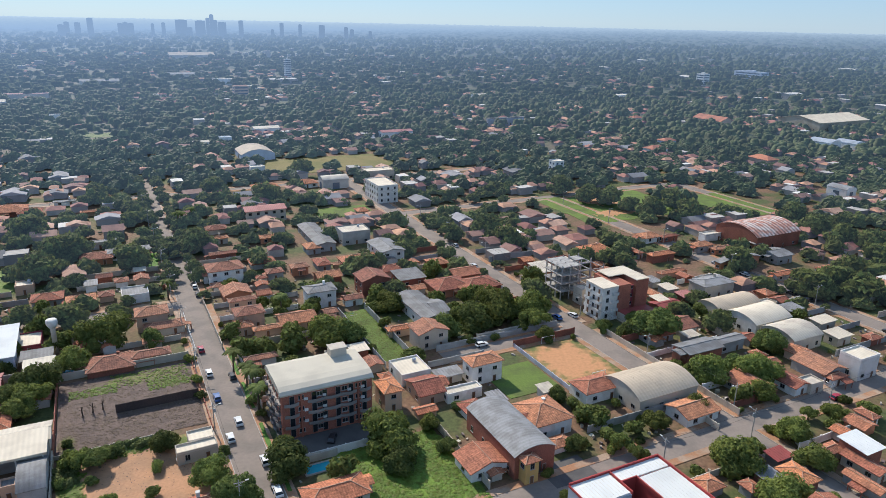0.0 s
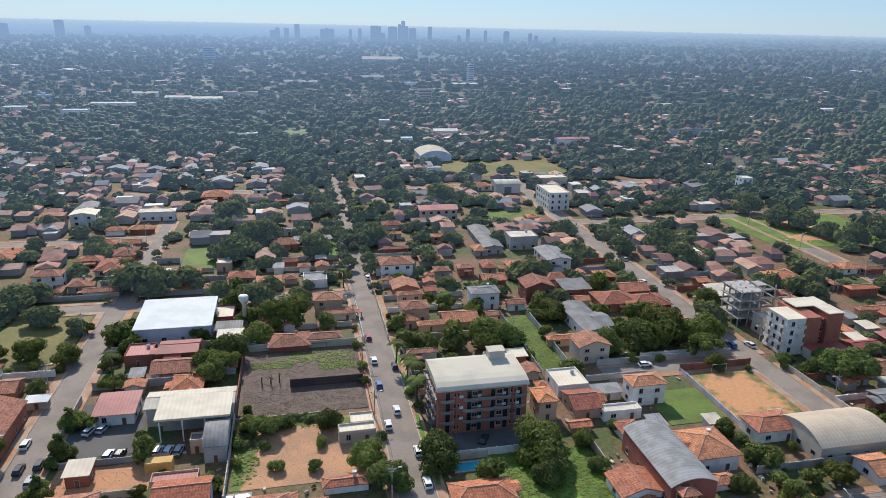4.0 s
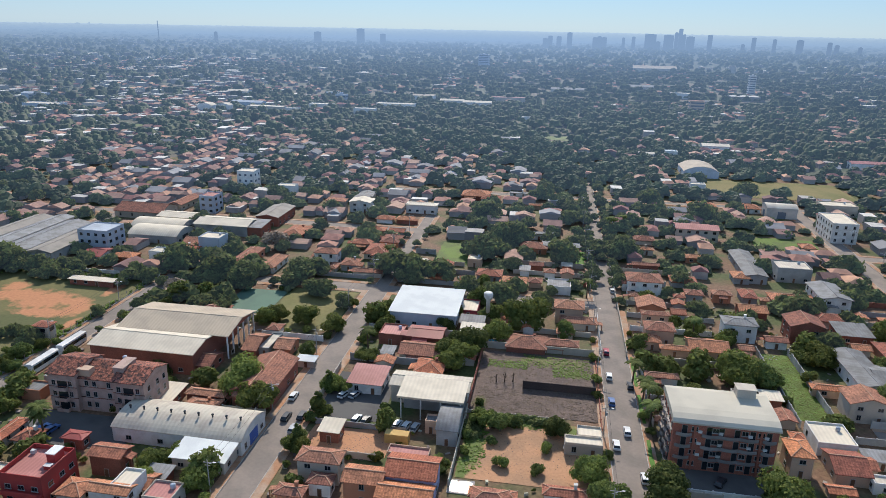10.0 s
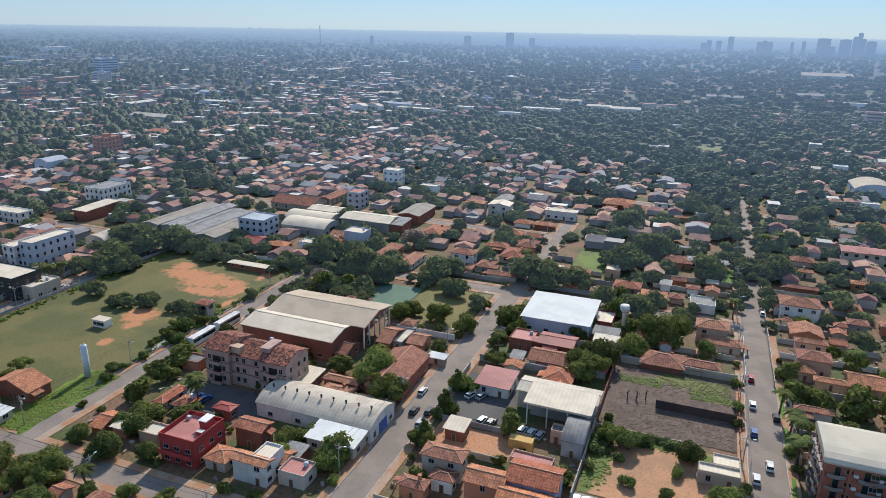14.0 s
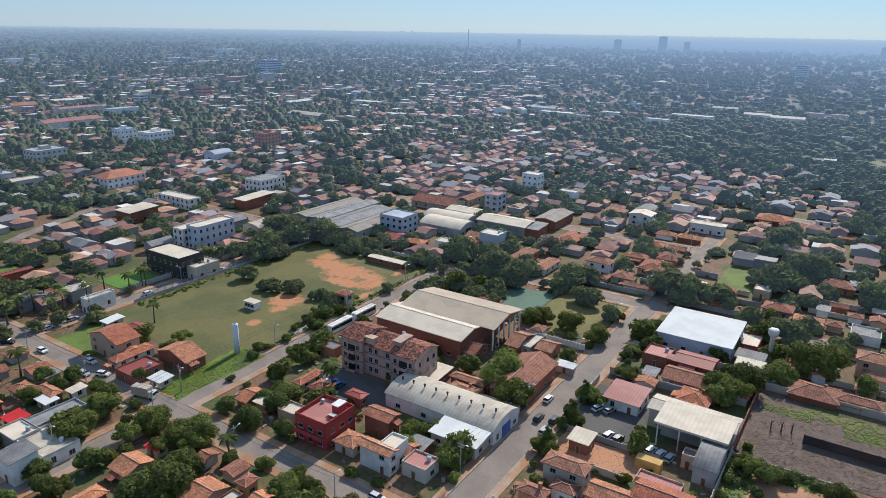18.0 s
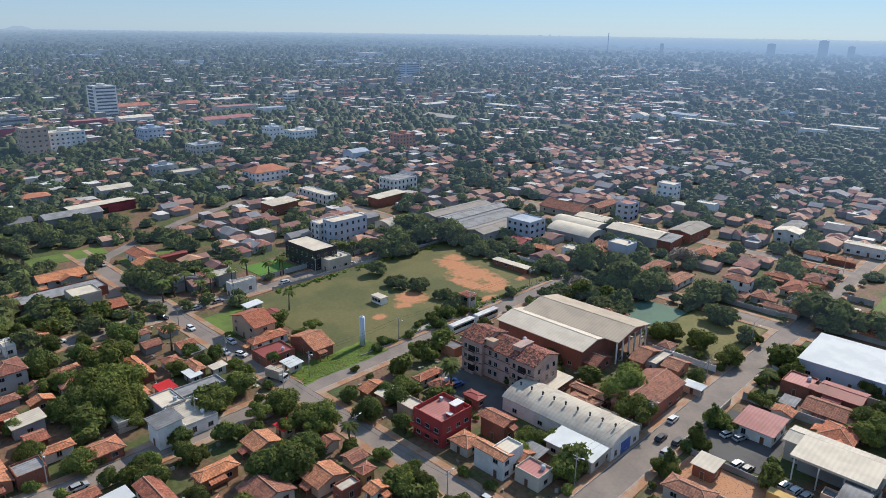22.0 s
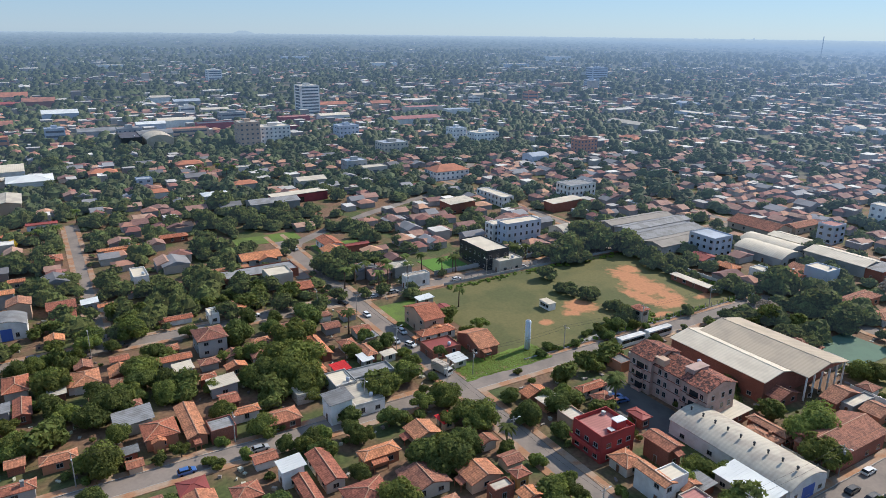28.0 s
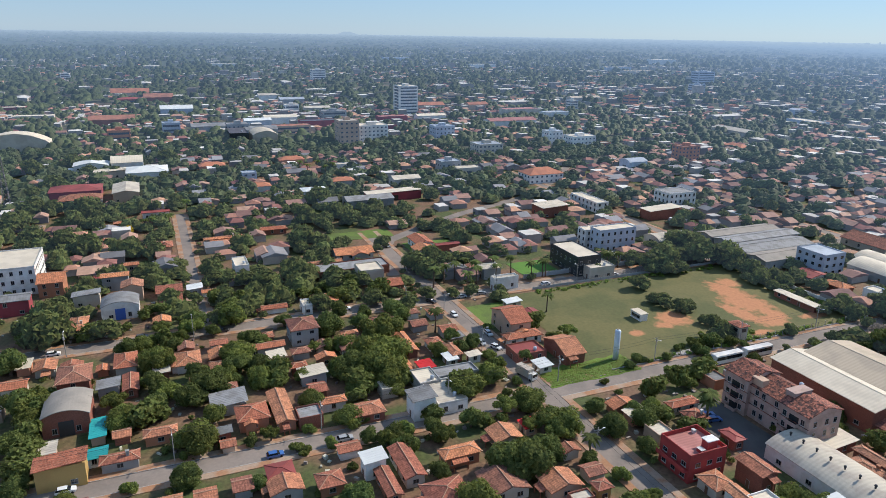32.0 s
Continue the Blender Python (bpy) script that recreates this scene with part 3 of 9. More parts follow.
def roof_geo(kind, a, b, h, pitch, over=0.55):
    """The roof over a footprint 2a by 2b with its eaves at h: the roof and its ridge caps. Slopes have a thickness, with soffits below."""
    g, caps = Geo(), Geo()
    A, B, t = a + over, b + over, 0.2
    if kind in ("hip", "gable_u", "gable_v"):
        if kind == "gable_v":
            g, caps = roof_geo("gable_u", b, a, h, pitch, over)
            for q in (g, caps):
                q.v = [(-y, x, z) for x, y, z in q.v]
            return g, caps
        if kind == "hip" and B > A:
            g, caps = roof_geo("hip", b, a, h, pitch, over)
            for q in (g, caps):
                q.v = [(-y, x, z) for x, y, z in q.v]
            return g, caps
        rise = B * pitch
        e = (A - B * 0.95) if kind == "hip" else A
        R = [(-e, 0, h + rise), (e, 0, h + rise)]
        C = [(-A, -B, h), (A, -B, h), (A, B, h), (-A, B, h)]
        g.v = C + [(x, y, z - t) for x, y, z in C] + R + [(x, y, z - t * 1.6) for x, y, z in R]
        g.f = [(0, 1, 9, 8), (2, 3, 8, 9), (0, 4, 5, 1), (2, 6, 7, 3)]
        if kind == "hip":
            g.f += [(1, 2, 9), (3, 0, 8), (1, 5, 6, 2), (3, 7, 4, 0), (4, 7, 6, 5)]
            for p, q in ((C[0], R[0]), (C[3], R[0]), (C[1], R[1]), (C[2], R[1])):
                caps.bar(p, q, 0.09)
        else:
            g.f += [(1, 5, 11, 9), (9, 11, 6, 2), (3, 7, 10, 8), (8, 10, 4, 0), (4, 10, 11, 5), (6, 11, 10, 7)]
        g.m = [0] * len(g.f)
        caps.bar((R[0][0], 0, R[0][2]), (R[1][0] + 0.01, 0, R[1][2]), 0.10)
    elif kind == "mono":
        d = min(0.9, 0.07 * 2 * B)
        g.v = [(-A, -B, h), (A, -B, h), (A, B, h + d), (-A, B, h + d)]
        g.v += [(x, y, z - 0.12) for x, y, z in g.v]
        g.f = [(0, 1, 2, 3), (7, 6, 5, 4), (0, 4, 5, 1), (1, 5, 6, 2), (2, 6, 7, 3), (3, 7, 4, 0)]
        g.m = [0] * 6
        for k in range(int(2 * A / 0.9)):
            x = -A + 0.45 + 0.9 * k
            caps.bar((x, -B, h + 0.012), (x, B, h + d + 0.012), 0.016)
    elif kind in ("arch_u", "arch_v"):
        if kind == "arch_v":
            g, caps = roof_geo("arch_u", b, a, h, pitch, over)
            for q in (g, caps):
                q.v = [(-y, x, z) for x, y, z in q.v]
            return g, caps
        A, B, n = a + 0.25, b + 0.25, 14
        rise = B * (0.58 if h < 3.6 and B > 6 else 0.3)
        rad = (B * B + rise * rise) / (2 * rise)
        half = math.asin(min(1, B / rad))
        for k in range(n + 1):
            an = -half + 2 * half * k / n
            y, z = rad * math.sin(an), h + rise - rad + rad * math.cos(an)
            g.v += [(-A, y, z), (A, y, z), (A, y, z - 0.15), (-A, y, z - 0.15)]
        for k in range(n):
            i, j = 4 * k, 4 * k + 4
            g.f += [(i, i + 1, j + 1, j), (i + 3, j + 3, j + 2, i + 2), (i + 1, i + 2, j + 2, j + 1), (i, j, j + 3, i + 3)]
        g.f += [(0, 3, 2, 1), (4 * n, 4 * n + 1, 4 * n + 2, 4 * n + 3)]
        g.m = [0] * len(g.f)
        for s in range(max(2, int(2 * A / 4)) + 1):
            x = -A + 2 * A * s / max(2, int(2 * A / 4))
            for k in range(n):
                caps.bar((x, g.v[4 * k][1], g.v[4 * k][2]), (x, g.v[4 * k + 4][1], g.v[4 * k + 4][2]), 0.012)
    else:  # flat: a deck behind a parapet
        g.box(-a + 0.2, -b + 0.2, h - 0.2, a - 0.2, b - 0.2, h)
        for q in ((-a, -b, a, -b + 0.2), (-a, b - 0.2, a, b), (-a, -b + 0.2, -a + 0.2, b - 0.2), (a - 0.2, -b + 0.2, a, b - 0.2)):
            caps.box(q[0], q[1], h - 0.2, q[2], q[3], h + 0.45)
    return g, caps


def walls_geo(kind, a, b, h, pitch):
    g = Geo().box(-a, -b, -0.3, a, b, h - 0.2 if kind == "flat" else h - 0.12)
    if kind == "gable_u":
        r = (b + 0.55) * pitch * b / (b + 0.55)
        for x in (-a, a - 0.2):
            g.add([(x, -b, h - 0.12), (x + 0.2, -b, h - 0.12), (x, b, h - 0.12), (x + 0.2, b, h - 0.12), (x, 0, h + r - 0.1), (x + 0.2, 0, h + r - 0.1)], [(0, 1, 5, 4), (2, 4, 5, 3), (0, 4, 2), (1, 3, 5)])
    elif kind == "gable_v":
        r = a * pitch
        for y in (-b, b - 0.2):
            g.add([(-a, y, h - 0.12), (-a, y + 0.2, h - 0.12), (a, y, h - 0.12), (a, y + 0.2, h - 0.12), (0, y, h + r - 0.1), (0, y + 0.2, h + r - 0.1)], [(0, 4, 5, 1), (2, 3, 5, 4), (0, 2, 4), (1, 5, 3)])
    elif kind in ("arch_u", "arch_v"):
        c, l = (b, a) if kind == "arch_u" else (a, b)
        rise = (c + 0.25) * (0.58 if h < 3.6 and c > 6 else 0.3)
        rad = ((c + 0.25) ** 2 + rise * rise) / (2 * rise)
        n = 12
        for x in (-l, l - 0.2):
            arc = [(c * (2 * k / n - 1), h + rise - rad + math.sqrt(rad * rad - (c * (2 * k / n - 1)) ** 2) - 0.16) for k in range(n + 1)]
            vs = [(x, y, z) for y, z in arc] + [(x + 0.2, y, z) for y, z in arc] + [(x, y, h - 0.14) for y, _ in arc] + [(x + 0.2, y, h - 0.14) for y, _ in arc]
            if kind == "arch_v":
                vs = [(y, x2, z) for x2, y, z in vs]
            m = n + 1
            g.add(vs, [f for k in range(n) for f in ((k, k + 1, k + 1 + 2 * m, k + 2 * m), (k + m, k + 3 * m, k + 1 + 3 * m, k + 1 + m))])
    return g


def house(kind, col, u0, v0, u1, v1, h, wall="", plain=False, open_end=0.0, open_front=0.0):
    """A building on the grid under a hip, gable, lean-to, barrel or flat roof."""
    rng = random.Random(int(u0 * 31 + v0 * 17))
    a, b = (u1 - u0) / 2, (v1 - v0) / 2
    wall = wall or rng.choice("wepoeggr" if kind not in ("arch_u", "arch_v") else "we")
    big = kind in ("arch_u", "arch_v", "mono", "flat") or max(a, b) > 13
    over = 0.0 if kind in ("flat", "arch_u", "arch_v") else 0.5
    a, b = max(1.4, a - over), max(1.4, b - over)
    pitch = 0.34 if col in "otd" else 0.2
    h -= 0.35 if h <= 4 and col in "otd" else 0.0
    storeys = 1 if h < 5.6 or big else 2
    name, cat = ("warehouse", "warehouse") if kind.startswith("arch") or max(a, b) > 13 else ("shed", "shed") if (kind == "mono" and h < 3.6) or h < 2.9 else ("house", "house")
    label = f"{WTEXT[wall]} {'two-storey ' if storeys == 2 else ''}{name} under a {TEXT[col]}"
    ob = thing(name, at((u0 + u1) / 2, (v0 + v1) / 2, 0, rng.uniform(-0.8, 0.8)), label, cat, group="town houses" if name == "house" else "")
    walls = walls_geo(kind, a, b, h, pitch)
    if open_end:  # one end stands open on columns
        walls.v[:8] = [(min(x, a - open_end), y, z) for x, y, z in walls.v[:8]]
        for k in range(6):
            part("column", Geo().box(-0.2, -0.2, -0.2, 0.2, 0.2, h - 0.1).mesh("column", WALL["w"]), ob, m=pose(a - 0.4, -b + 0.4 + k * (b - 0.4) / 2.5, 0))
    if open_front:
        walls.v[:8] = [(x, max(y, -b + open_front), z) for x, y, z in walls.v[:8]]
        for k in range(4):
            part("column", Geo().box(-0.15, -0.15, -0.2, 0.15, 0.15, h - 0.1).mesh("column", WALL["w"]), ob, m=pose(-a + 0.4 + k * (a - 0.4) / 1.5, -b + 0.3, 0))
        part("fascia", Geo().box(-a - 0.4, -0.1, h - 0.75, a + 0.4, 0.1, h - 0.15).mesh("fascia", ROOF["w"]), ob, m=pose(0, -b - 0.2, 0))
    part("wall", walls.mesh("wall", WALL[wall]), ob)
    if kind.startswith("arch") and min(a, b) > 4:
        c = min(a, b)
        door = Geo().box(-c * 0.32, -0.12, -0.1, c * 0.32, 0.05, min(h - 0.8, 4.2))
        part("roller_door", door.mesh("roller_door", M_BLUEDOOR if wall == "w" else M_GATE), ob, m=pose(a, 0, 0, 0, 0, 90) if kind == "arch_u" else pose(0, -b, 0))
    r, caps = roof_geo(kind, a, b, h, pitch)
    roof = part("roof", r.mesh("roof", ROOF[col], smooth=False), ob)
    if caps.f:
        cap = part("parapet" if kind == "flat" else "ridge_cap" if col in "otd" else "seam", caps.mesh("cap", WALL[wall] if kind == "flat" else M_RIDGE if col in "otd" else ROOF[col]), roof)
        if kind != "flat" and col not in "otd":
            tagged(cap, kind="stuff")
    take(u0 - 0.5, v0 - 0.5, u1 + 0.5, v1 + 0.5)
    if plain or open_front:
        return ob
    door = False
    for s in range(storeys):
        z = 0.95 + s * 2.9
        if z + 1.5 > h:
            continue
        for sx, sy, run, turn in ((0, -1, a, 0), (-1, 0, b, -90), (1, 0, b, 90)):
            n = max(1, min(4, int(run / 2.1)))
            for k in range(n):
                o = (-1 + (2 * k + 1) / n) * run
                x, y = (o, sy * b) if sy else (sx * a, o)
                if s == 0 and not door and k == n // 2 and sy == -1:
                    part("door", DOOR, ob, m=pose(x, y, 0, 0, 0, turn))
                    door = True
                elif rng.random() < 0.8:
                    part("window", WIN_TALL if rng.random() < 0.3 else WIN, ob, m=pose(x, y, z, 0, 0, turn))
    if kind in ("hip", "gable_u", "gable_v") and storeys == 1 and not big and rng.random() < 0.5:
        # a porch roof leans against one side
        sx, sy, run, dep = rng.choice(((0, -1, a, b), (-1, 0, b, a), (1, 0, b, a)))
        w0 = rng.uniform(-0.95, -0.1) * run
        w1 = w0 + rng.uniform(0.8, 1.1) * run
        g, z0, z1, far = Geo(), h - 0.25, h - 0.85, dep + rng.uniform(1.6, 2.8)
        pts = [(w0, -dep, z0), (w1, -dep, z0), (w1, -far, z1), (w0, -far, z1)]
        g.v = pts + [(x, y, z - 0.14) for x, y, z in pts]
        g.f = [(3, 2, 1, 0), (4, 5, 6, 7), (0, 1, 5, 4), (1, 2, 6, 5), (2, 3, 7, 6), (3, 0, 4, 7)]
        g.m = [0] * 6
        for x in (w0 + 0.25, w1 - 0.25):
            g.box(x - 0.09, -far + 0.15, -0.2, x + 0.09, -far + 0.33, z1 - 0.12)
        part("porch_roof", g.mesh("porch_roof", ROOF[col]), ob, m=pose(0, 0, 0, 0, 0, 0 if sy else 90 * sx))
    if kind in ("hip", "gable_u", "gable_v") and not big and min(a, b) > 3.2 and rng.random() < 0.55:
        # a lower wing under a roof of its own
        sx, sy, run, dep = rng.choice(((0, -1, a, b), (-1, 0, b, a), (1, 0, b, a), (0, -1, a, b)))
        w, out = run * rng.uniform(0.34, 0.5), rng.uniform(1.4, 3.0)
        x, low = rng.uniform(-1, 1) * (run - w), h - 0.2 if storeys == 1 else h - 2.6
        span = (out + dep * 0.55) / 2
        m = pose(0, 0, 0, 0, 0, 0 if sy else 90 * sx) @ pose(x, -dep - out + span, 0)
        part("wing_wall", walls_geo("gable_v", w, span, low, pitch).mesh("wing_wall", WALL[wall]), ob, m=m)
        part("wing_roof", roof_geo("gable_v", w, span, low, pitch, 0.45)[0].mesh("wing_roof", ROOF[col]), ob, m=m)
    if kind == "flat" and rng.random() < 0.7 and min(a, b) > 2.5:
        part("water_tank", TANK, ob, m=pose(a * 0.5, b * 0.4, h))
    elif kind in ("hip",) and rng.random() < 0.25:
        part("chimney", Geo().box(-0.35, -0.35, 0, 0.35, 0.35, 1.5).box(-0.45, -0.45, 1.5, 0.45, 0.45, 1.62).mesh("chimney", WALL[wall]), roof, m=pose(a * 0.4, b * 0.45, h + 0.2))
    return ob


# ---- trees ----
def crown_mesh(seed, shape, leaves, material, size):
    """A crown of radius about 1: many small leaf clumps on uneven boughs round dark inner masses, with gaps between."""
    rng = np.random.default_rng(seed)
    boughs = []
    if shape == "broad":
        for k in range(9):
            a, r = rng.uniform(0, 6.28), math.sqrt(rng.uniform(0, 1)) * 0.62
            boughs.append((r * math.cos(a), r * math.sin(a), rng.uniform(-0.12, 0.42) - 0.25 * r, rng.uniform(0.32, 0.5)))
        boughs.append((0, 0, 0.25, 0.5))
    elif shape == "flat":
        for k in range(11):
            a, r = rng.uniform(0, 6.28), math.sqrt(rng.uniform(0.05, 1)) * 0.75
            boughs.append((r * math.cos(a), r * math.sin(a), rng.uniform(0.0, 0.25), rng.uniform(0.24, 0.36)))
        boughs.append((0, 0, 0.15, 0.4))
    elif shape == "tall":
        for k in range(9):
            z = -0.5 + 2.2 * k / 8
            w = 0.55 * (1 - abs(z - 0.4) / 1.7)
            a = rng.uniform(0, 6.28)
            boughs.append((0.25 * math.cos(a), 0.25 * math.sin(a), z, max(0.2, w)))
    else:  # shrub
        for k in range(6):
            a, r = rng.uniform(0, 6.28), rng.uniform(0.1, 0.6)
            boughs.append((r * math.cos(a), r * math.sin(a), rng.uniform(-0.2, 0.15), rng.uniform(0.3, 0.5)))
    B = np.array(boughs)
    vs, fs = [], []
    # inner masses
    for x, y, z, r in boughs:
        k = len(vs)
        for j in range(3):
            th = math.pi * (j + 0.8) / 3.6
            for i in range(6):
                q = r * 0.9 * rng.uniform(0.85, 1.08)
                vs.append((x + q * math.sin(th) * math.cos(i * 1.047 + j * 0.5), y + q * math.sin(th) * math.sin(i * 1.047 + j * 0.5), z + q * 0.85 * math.cos(th)))
        vs.append((x, y, z + r * 0.7))
        for j in range(2):
            for i in range(6):
                n = (i + 1) % 6
                fs.append((k + j * 6 + i, k + j * 6 + n, k + j * 6 + 6 + n, k + j * 6 + 6 + i))
        fs += [(k + 18, k + (i + 1) % 6, k + i) for i in range(6)] + [tuple(k + 12 + i for i in range(6))]
    w = B[:, 3] ** 2
    pick = rng.choice(len(B), leaves, p=w / w.sum())
    d = rng.normal(size=(leaves, 3))
    d[:, 2] = np.abs(d[:, 2]) * 1.1 - 0.35
    d /= np.linalg.norm(d, axis=1)[:, None]
    c = B[pick, :3] + d * (B[pick, 3] * rng.uniform(0.84, 1.1, leaves))[:, None]
    n = d + rng.normal(scale=0.4, size=(leaves, 3))
    n /= np.linalg.norm(n, axis=1)[:, None]
    x = np.cross(n, rng.normal(size=(leaves, 3)))
    x /= np.linalg.norm(x, axis=1)[:, None]
    y = np.cross(n, x)
    s = (size * rng.uniform(0.6, 1.35, leaves))[:, None]
    k = len(vs)
    tri = np.stack([c - x * s * 1.1 - y * s * 0.55, c + y * s * 1.2 + n * s * 0.3, c + x * s * 1.1 - y * s * 0.5 - n * s * 0.2], 1).reshape(-1, 3)
    vs += [tuple(p) for p in tri.tolist()]
    fs += [(k + 3 * i, k + 3 * i + 1, k + 3 * i + 2) for i in range(leaves)]
    me = bpy.data.meshes.new("crown")
    me.from_pydata(vs, [], fs)
    me.materials.append(material)
    me.update()
    return me


def trunk_mesh(seed, tall=1.0):
    rng = random.Random(seed)
    g = Geo().tube([(0, 0, -0.3, 0.10), (0.02, 0, 0.25, 0.075), (0.0, 0.03, 0.6, 0.06), (0.03, 0, 1.0 * tall, 0.045)])
    for k in range(4):
        a = k * 1.57 + rng.uniform(-0.4, 0.4)
        g.bar((0, 0, 0.55), (0.45 * math.cos(a), 0.45 * math.sin(a), 1.05 * tall), 0.022)
    return g.mesh("trunk", M_BARK)


CROWNS = [crown_mesh(11, "broad", 3000, M_LEAF[0], 0.05), crown_mesh(12, "broad", 3000, M_LEAF[1], 0.05), crown_mesh(13, "broad", 3000, M_LEAF[0], 0.05), crown_mesh(14, "flat", 3000, M_LEAF[1], 0.05), crown_mesh(15, "broad", 3000, M_LEAF[1], 0.05)]
SMALL = [crown_mesh(21, "shrub", 800, M_LEAF[0], 0.1), crown_mesh(22, "shrub", 800, M_LEAF[1], 0.1), crown_mesh(23, "broad", 900, M_LEAF[1], 0.095), crown_mesh(24, "broad", 900, M_LEAF[0], 0.095)]
TALL = [crown_mesh(31, "tall", 1200, M_LEAF[0], 0.08)]
TRUNKS = [trunk_mesh(k) for k in range(3)]
TREES, WOODS_FROM, FAR_TREES = 0, 236, []  # trees further off are joined


def tree(u, v, r, shape=""):
    """A broadleaved tree whose crown has about the radius r."""
    global TREES
    if math.hypot(u, v) > WOODS_FROM:
        FAR_TREES.append((u, v, min(r, 9.0)))
        return
    rng = random.Random(int(u * 13 + v * 29))
    TREES += 1
    r = min(r, 9.0)
    if r < 2.6 and not shape:
        top = rng.choice(SMALL)
    elif shape == "tall":
        top = TALL[0]
    else:
        top = rng.choice(SMALL[2:] if math.hypot(u, v) > 290 else CROWNS if r > 3.4 else CROWNS + SMALL[2:])
    lift = 0.3 + 0.8 * rng.random() if r > 2.6 else 0.1
    ob = solid("tree", rng.choice(TRUNKS), at(u, v, 0, rng.uniform(0, 360)) @ Matrix.Diagonal((r, r, r * 0.45 + lift, 1)), rng.choice(["broad leafy garden tree with a dense dark green crown", "leafy street tree with an uneven green crown"]) if r > 2.6 else "low leafy garden shrub", "tree" if r > 2.6 else "shrub", group="garden trees")
    c = part("crown", top, ob)
    hz = r * rng.uniform(0.85, 1.1)
    c.matrix_basis = Matrix.LocRotScale((0, 0, 0.98), None, (1, 1, hz / (r * 0.45 + lift)))
    return ob


def palm_mesh():
    g = Geo()
    rng = random.Random(5)
    for k in range(17):
        a = k * 2.4
        up = rng.uniform(0.1, 0.75)
        pts = []
        for s in range(6):
            q = s / 5
            rr = 2.3 * q
            pts.append((rr * math.cos(a), rr * math.sin(a), up * 1.6 * q - 1.9 * q * q * (0.6 + 0.4 * (1 - up))))
        side = Vector((-math.sin(a), math.cos(a), 0))
        for s in range(5):
            w0, w1 = 0.42 * math.sin(0.35 + 2.6 * s / 5), 0.42 * math.sin(0.35 + 2.6 * (s + 1) / 5) if s < 4 else 0.05
            p, q = Vector(pts[s]), Vector(pts[s + 1])
            for sg in (-1, 1):
                g.add([tuple(p), tuple(q), tuple(q + side * sg * w1 - Vector((0, 0, 0.22 * w1))), tuple(p + side * sg * w0 - Vector((0, 0, 0.22 * w0)))], [(0, 1, 2, 3)])
    return g.mesh("fronds", M_LEAF[0])


FRONDS = palm_mesh()
PALM = Geo().tube([(0, 0, -0.3, 0.28), (0.05, 0, 1.5, 0.2), (0.1, 0.05, 4.0, 0.16), (0.1, 0.1, 6.0, 0.15)]).mesh("trunk", M_BARK, smooth=True)


def palm(u, v, s=1.0):
    ob = solid("palm_tree", PALM, at(u, v, 0, (u * 37) % 360, s), "slender palm tree with a drooping frond crown", "palm", group="palms")
    part("crown", FRONDS, ob, m=pose(0.1, 0.1, 6.0))
    return ob


# ---- buildings, street by street ----
house("hip", "t", 87.1, 151.2, 98.0, 158.1, 6.5, "w")
house("hip", "o", 29.3, 116.5, 43.6, 124.4, 3.5)
house("hip", "d", -11.7, 200.7, 1.7, 211.4, 2.4)
house("hip", "d", 0.4, 204.0, 12.0, 209.3, 2.8)
house("hip", "d", 3.5, 227.2, 14.1, 235.6, 6, "p")
house("hip", "d", 5.6, 222.2, 18.5, 228.7, 3.2)
house("hip", "t", -28.7, 262.9, -18.0, 271.5, 3.2)
house("hip", "t", -17.6, 256.7, -7.6, 264.6, 3.2)
house("hip", "d", -7.1, 260.0, -1.5, 266.0, 2.8)
house("hip", "d", 30.7, 188.6, 40.7, 192.3, 2.8)
house("hip", "d", 31.3, 260.6, 45.3, 271.6, 6, "w")
house("hip", "d", 31.8, 254.1, 36.2, 259.3, 2.5, "w")
house("hip", "d", 33.4, 228.3, 43.2, 230.9, 6, "p")
house("hip", "d", 33.4, 215.8, 43.4, 223.7, 5.5, "p")
house("hip", "t", 32.8, 211.3, 38.4, 218.2, 3.6, "p")
house("hip", "t", 37.5, 208.0, 46.9, 211.2, 3.2, "p")
house("gable_u", "t", 46.6, 208.4, 59.4, 218.7, 3.2, "p")
house("hip", "d", 57.6, 207.9, 66.4, 211.8, 2.5)
house("gable_u", "d", 36.0, 288.3, 47.6, 291.6, 4, "r")
house("hip", "t", 36.4, 313.1, 48.4, 317.4, 3.2)
house("hip", "t", 61.0, 305.4, 70.7, 310.9, 3.2)
house("hip", "g", 59.9, 223.3, 71.2, 231.4, 6.5, "w")
house("gable_u", "d", 72.9, 220.4, 80.3, 225.5, 3.2)
house("gable_v", "d", 81.6, 226.2, 93.3, 236.7, 6.5, "r")
house("hip", "t", 85.2, 258.2, 102.6, 268.1, 3.2)
house("gable_v", "g", 101.2, 256.4, 112.6, 274.3, 6.0, "w")
house("gable_v", "g", 81.6, 284.0, 91.0, 319.2, 3.6)
house("hip", "t", 76.4, 282.4, 83.4, 291.5, 3.2)
house("hip", "d", 63.4, 258.7, 70.9, 264.2, 4)
house("hip", "t", 74.5, 259.8, 80.8, 269.6, 3.2)
house("hip", "d", 81.4, 260.0, 85.3, 263.3, 2.5)
house("hip", "d", 53.3, 257.6, 60.3, 263.6, 3.6)
house("hip", "t", 48.7, 255.7, 53.3, 259.8, 2.8)
house("gable_v", "g", 90.3, 190.5, 99.9, 215.5, 4.4, "w")
house("mono", "g", 98.4, 229.2, 110.0, 239.8, 3.4, "r")
house("hip", "o", 77.4, 190.3, 90.7, 192.8, 3.2, "p")
house("flat", "w", 69.1, 159.7, 78.3, 169.6, 3.4, "w")
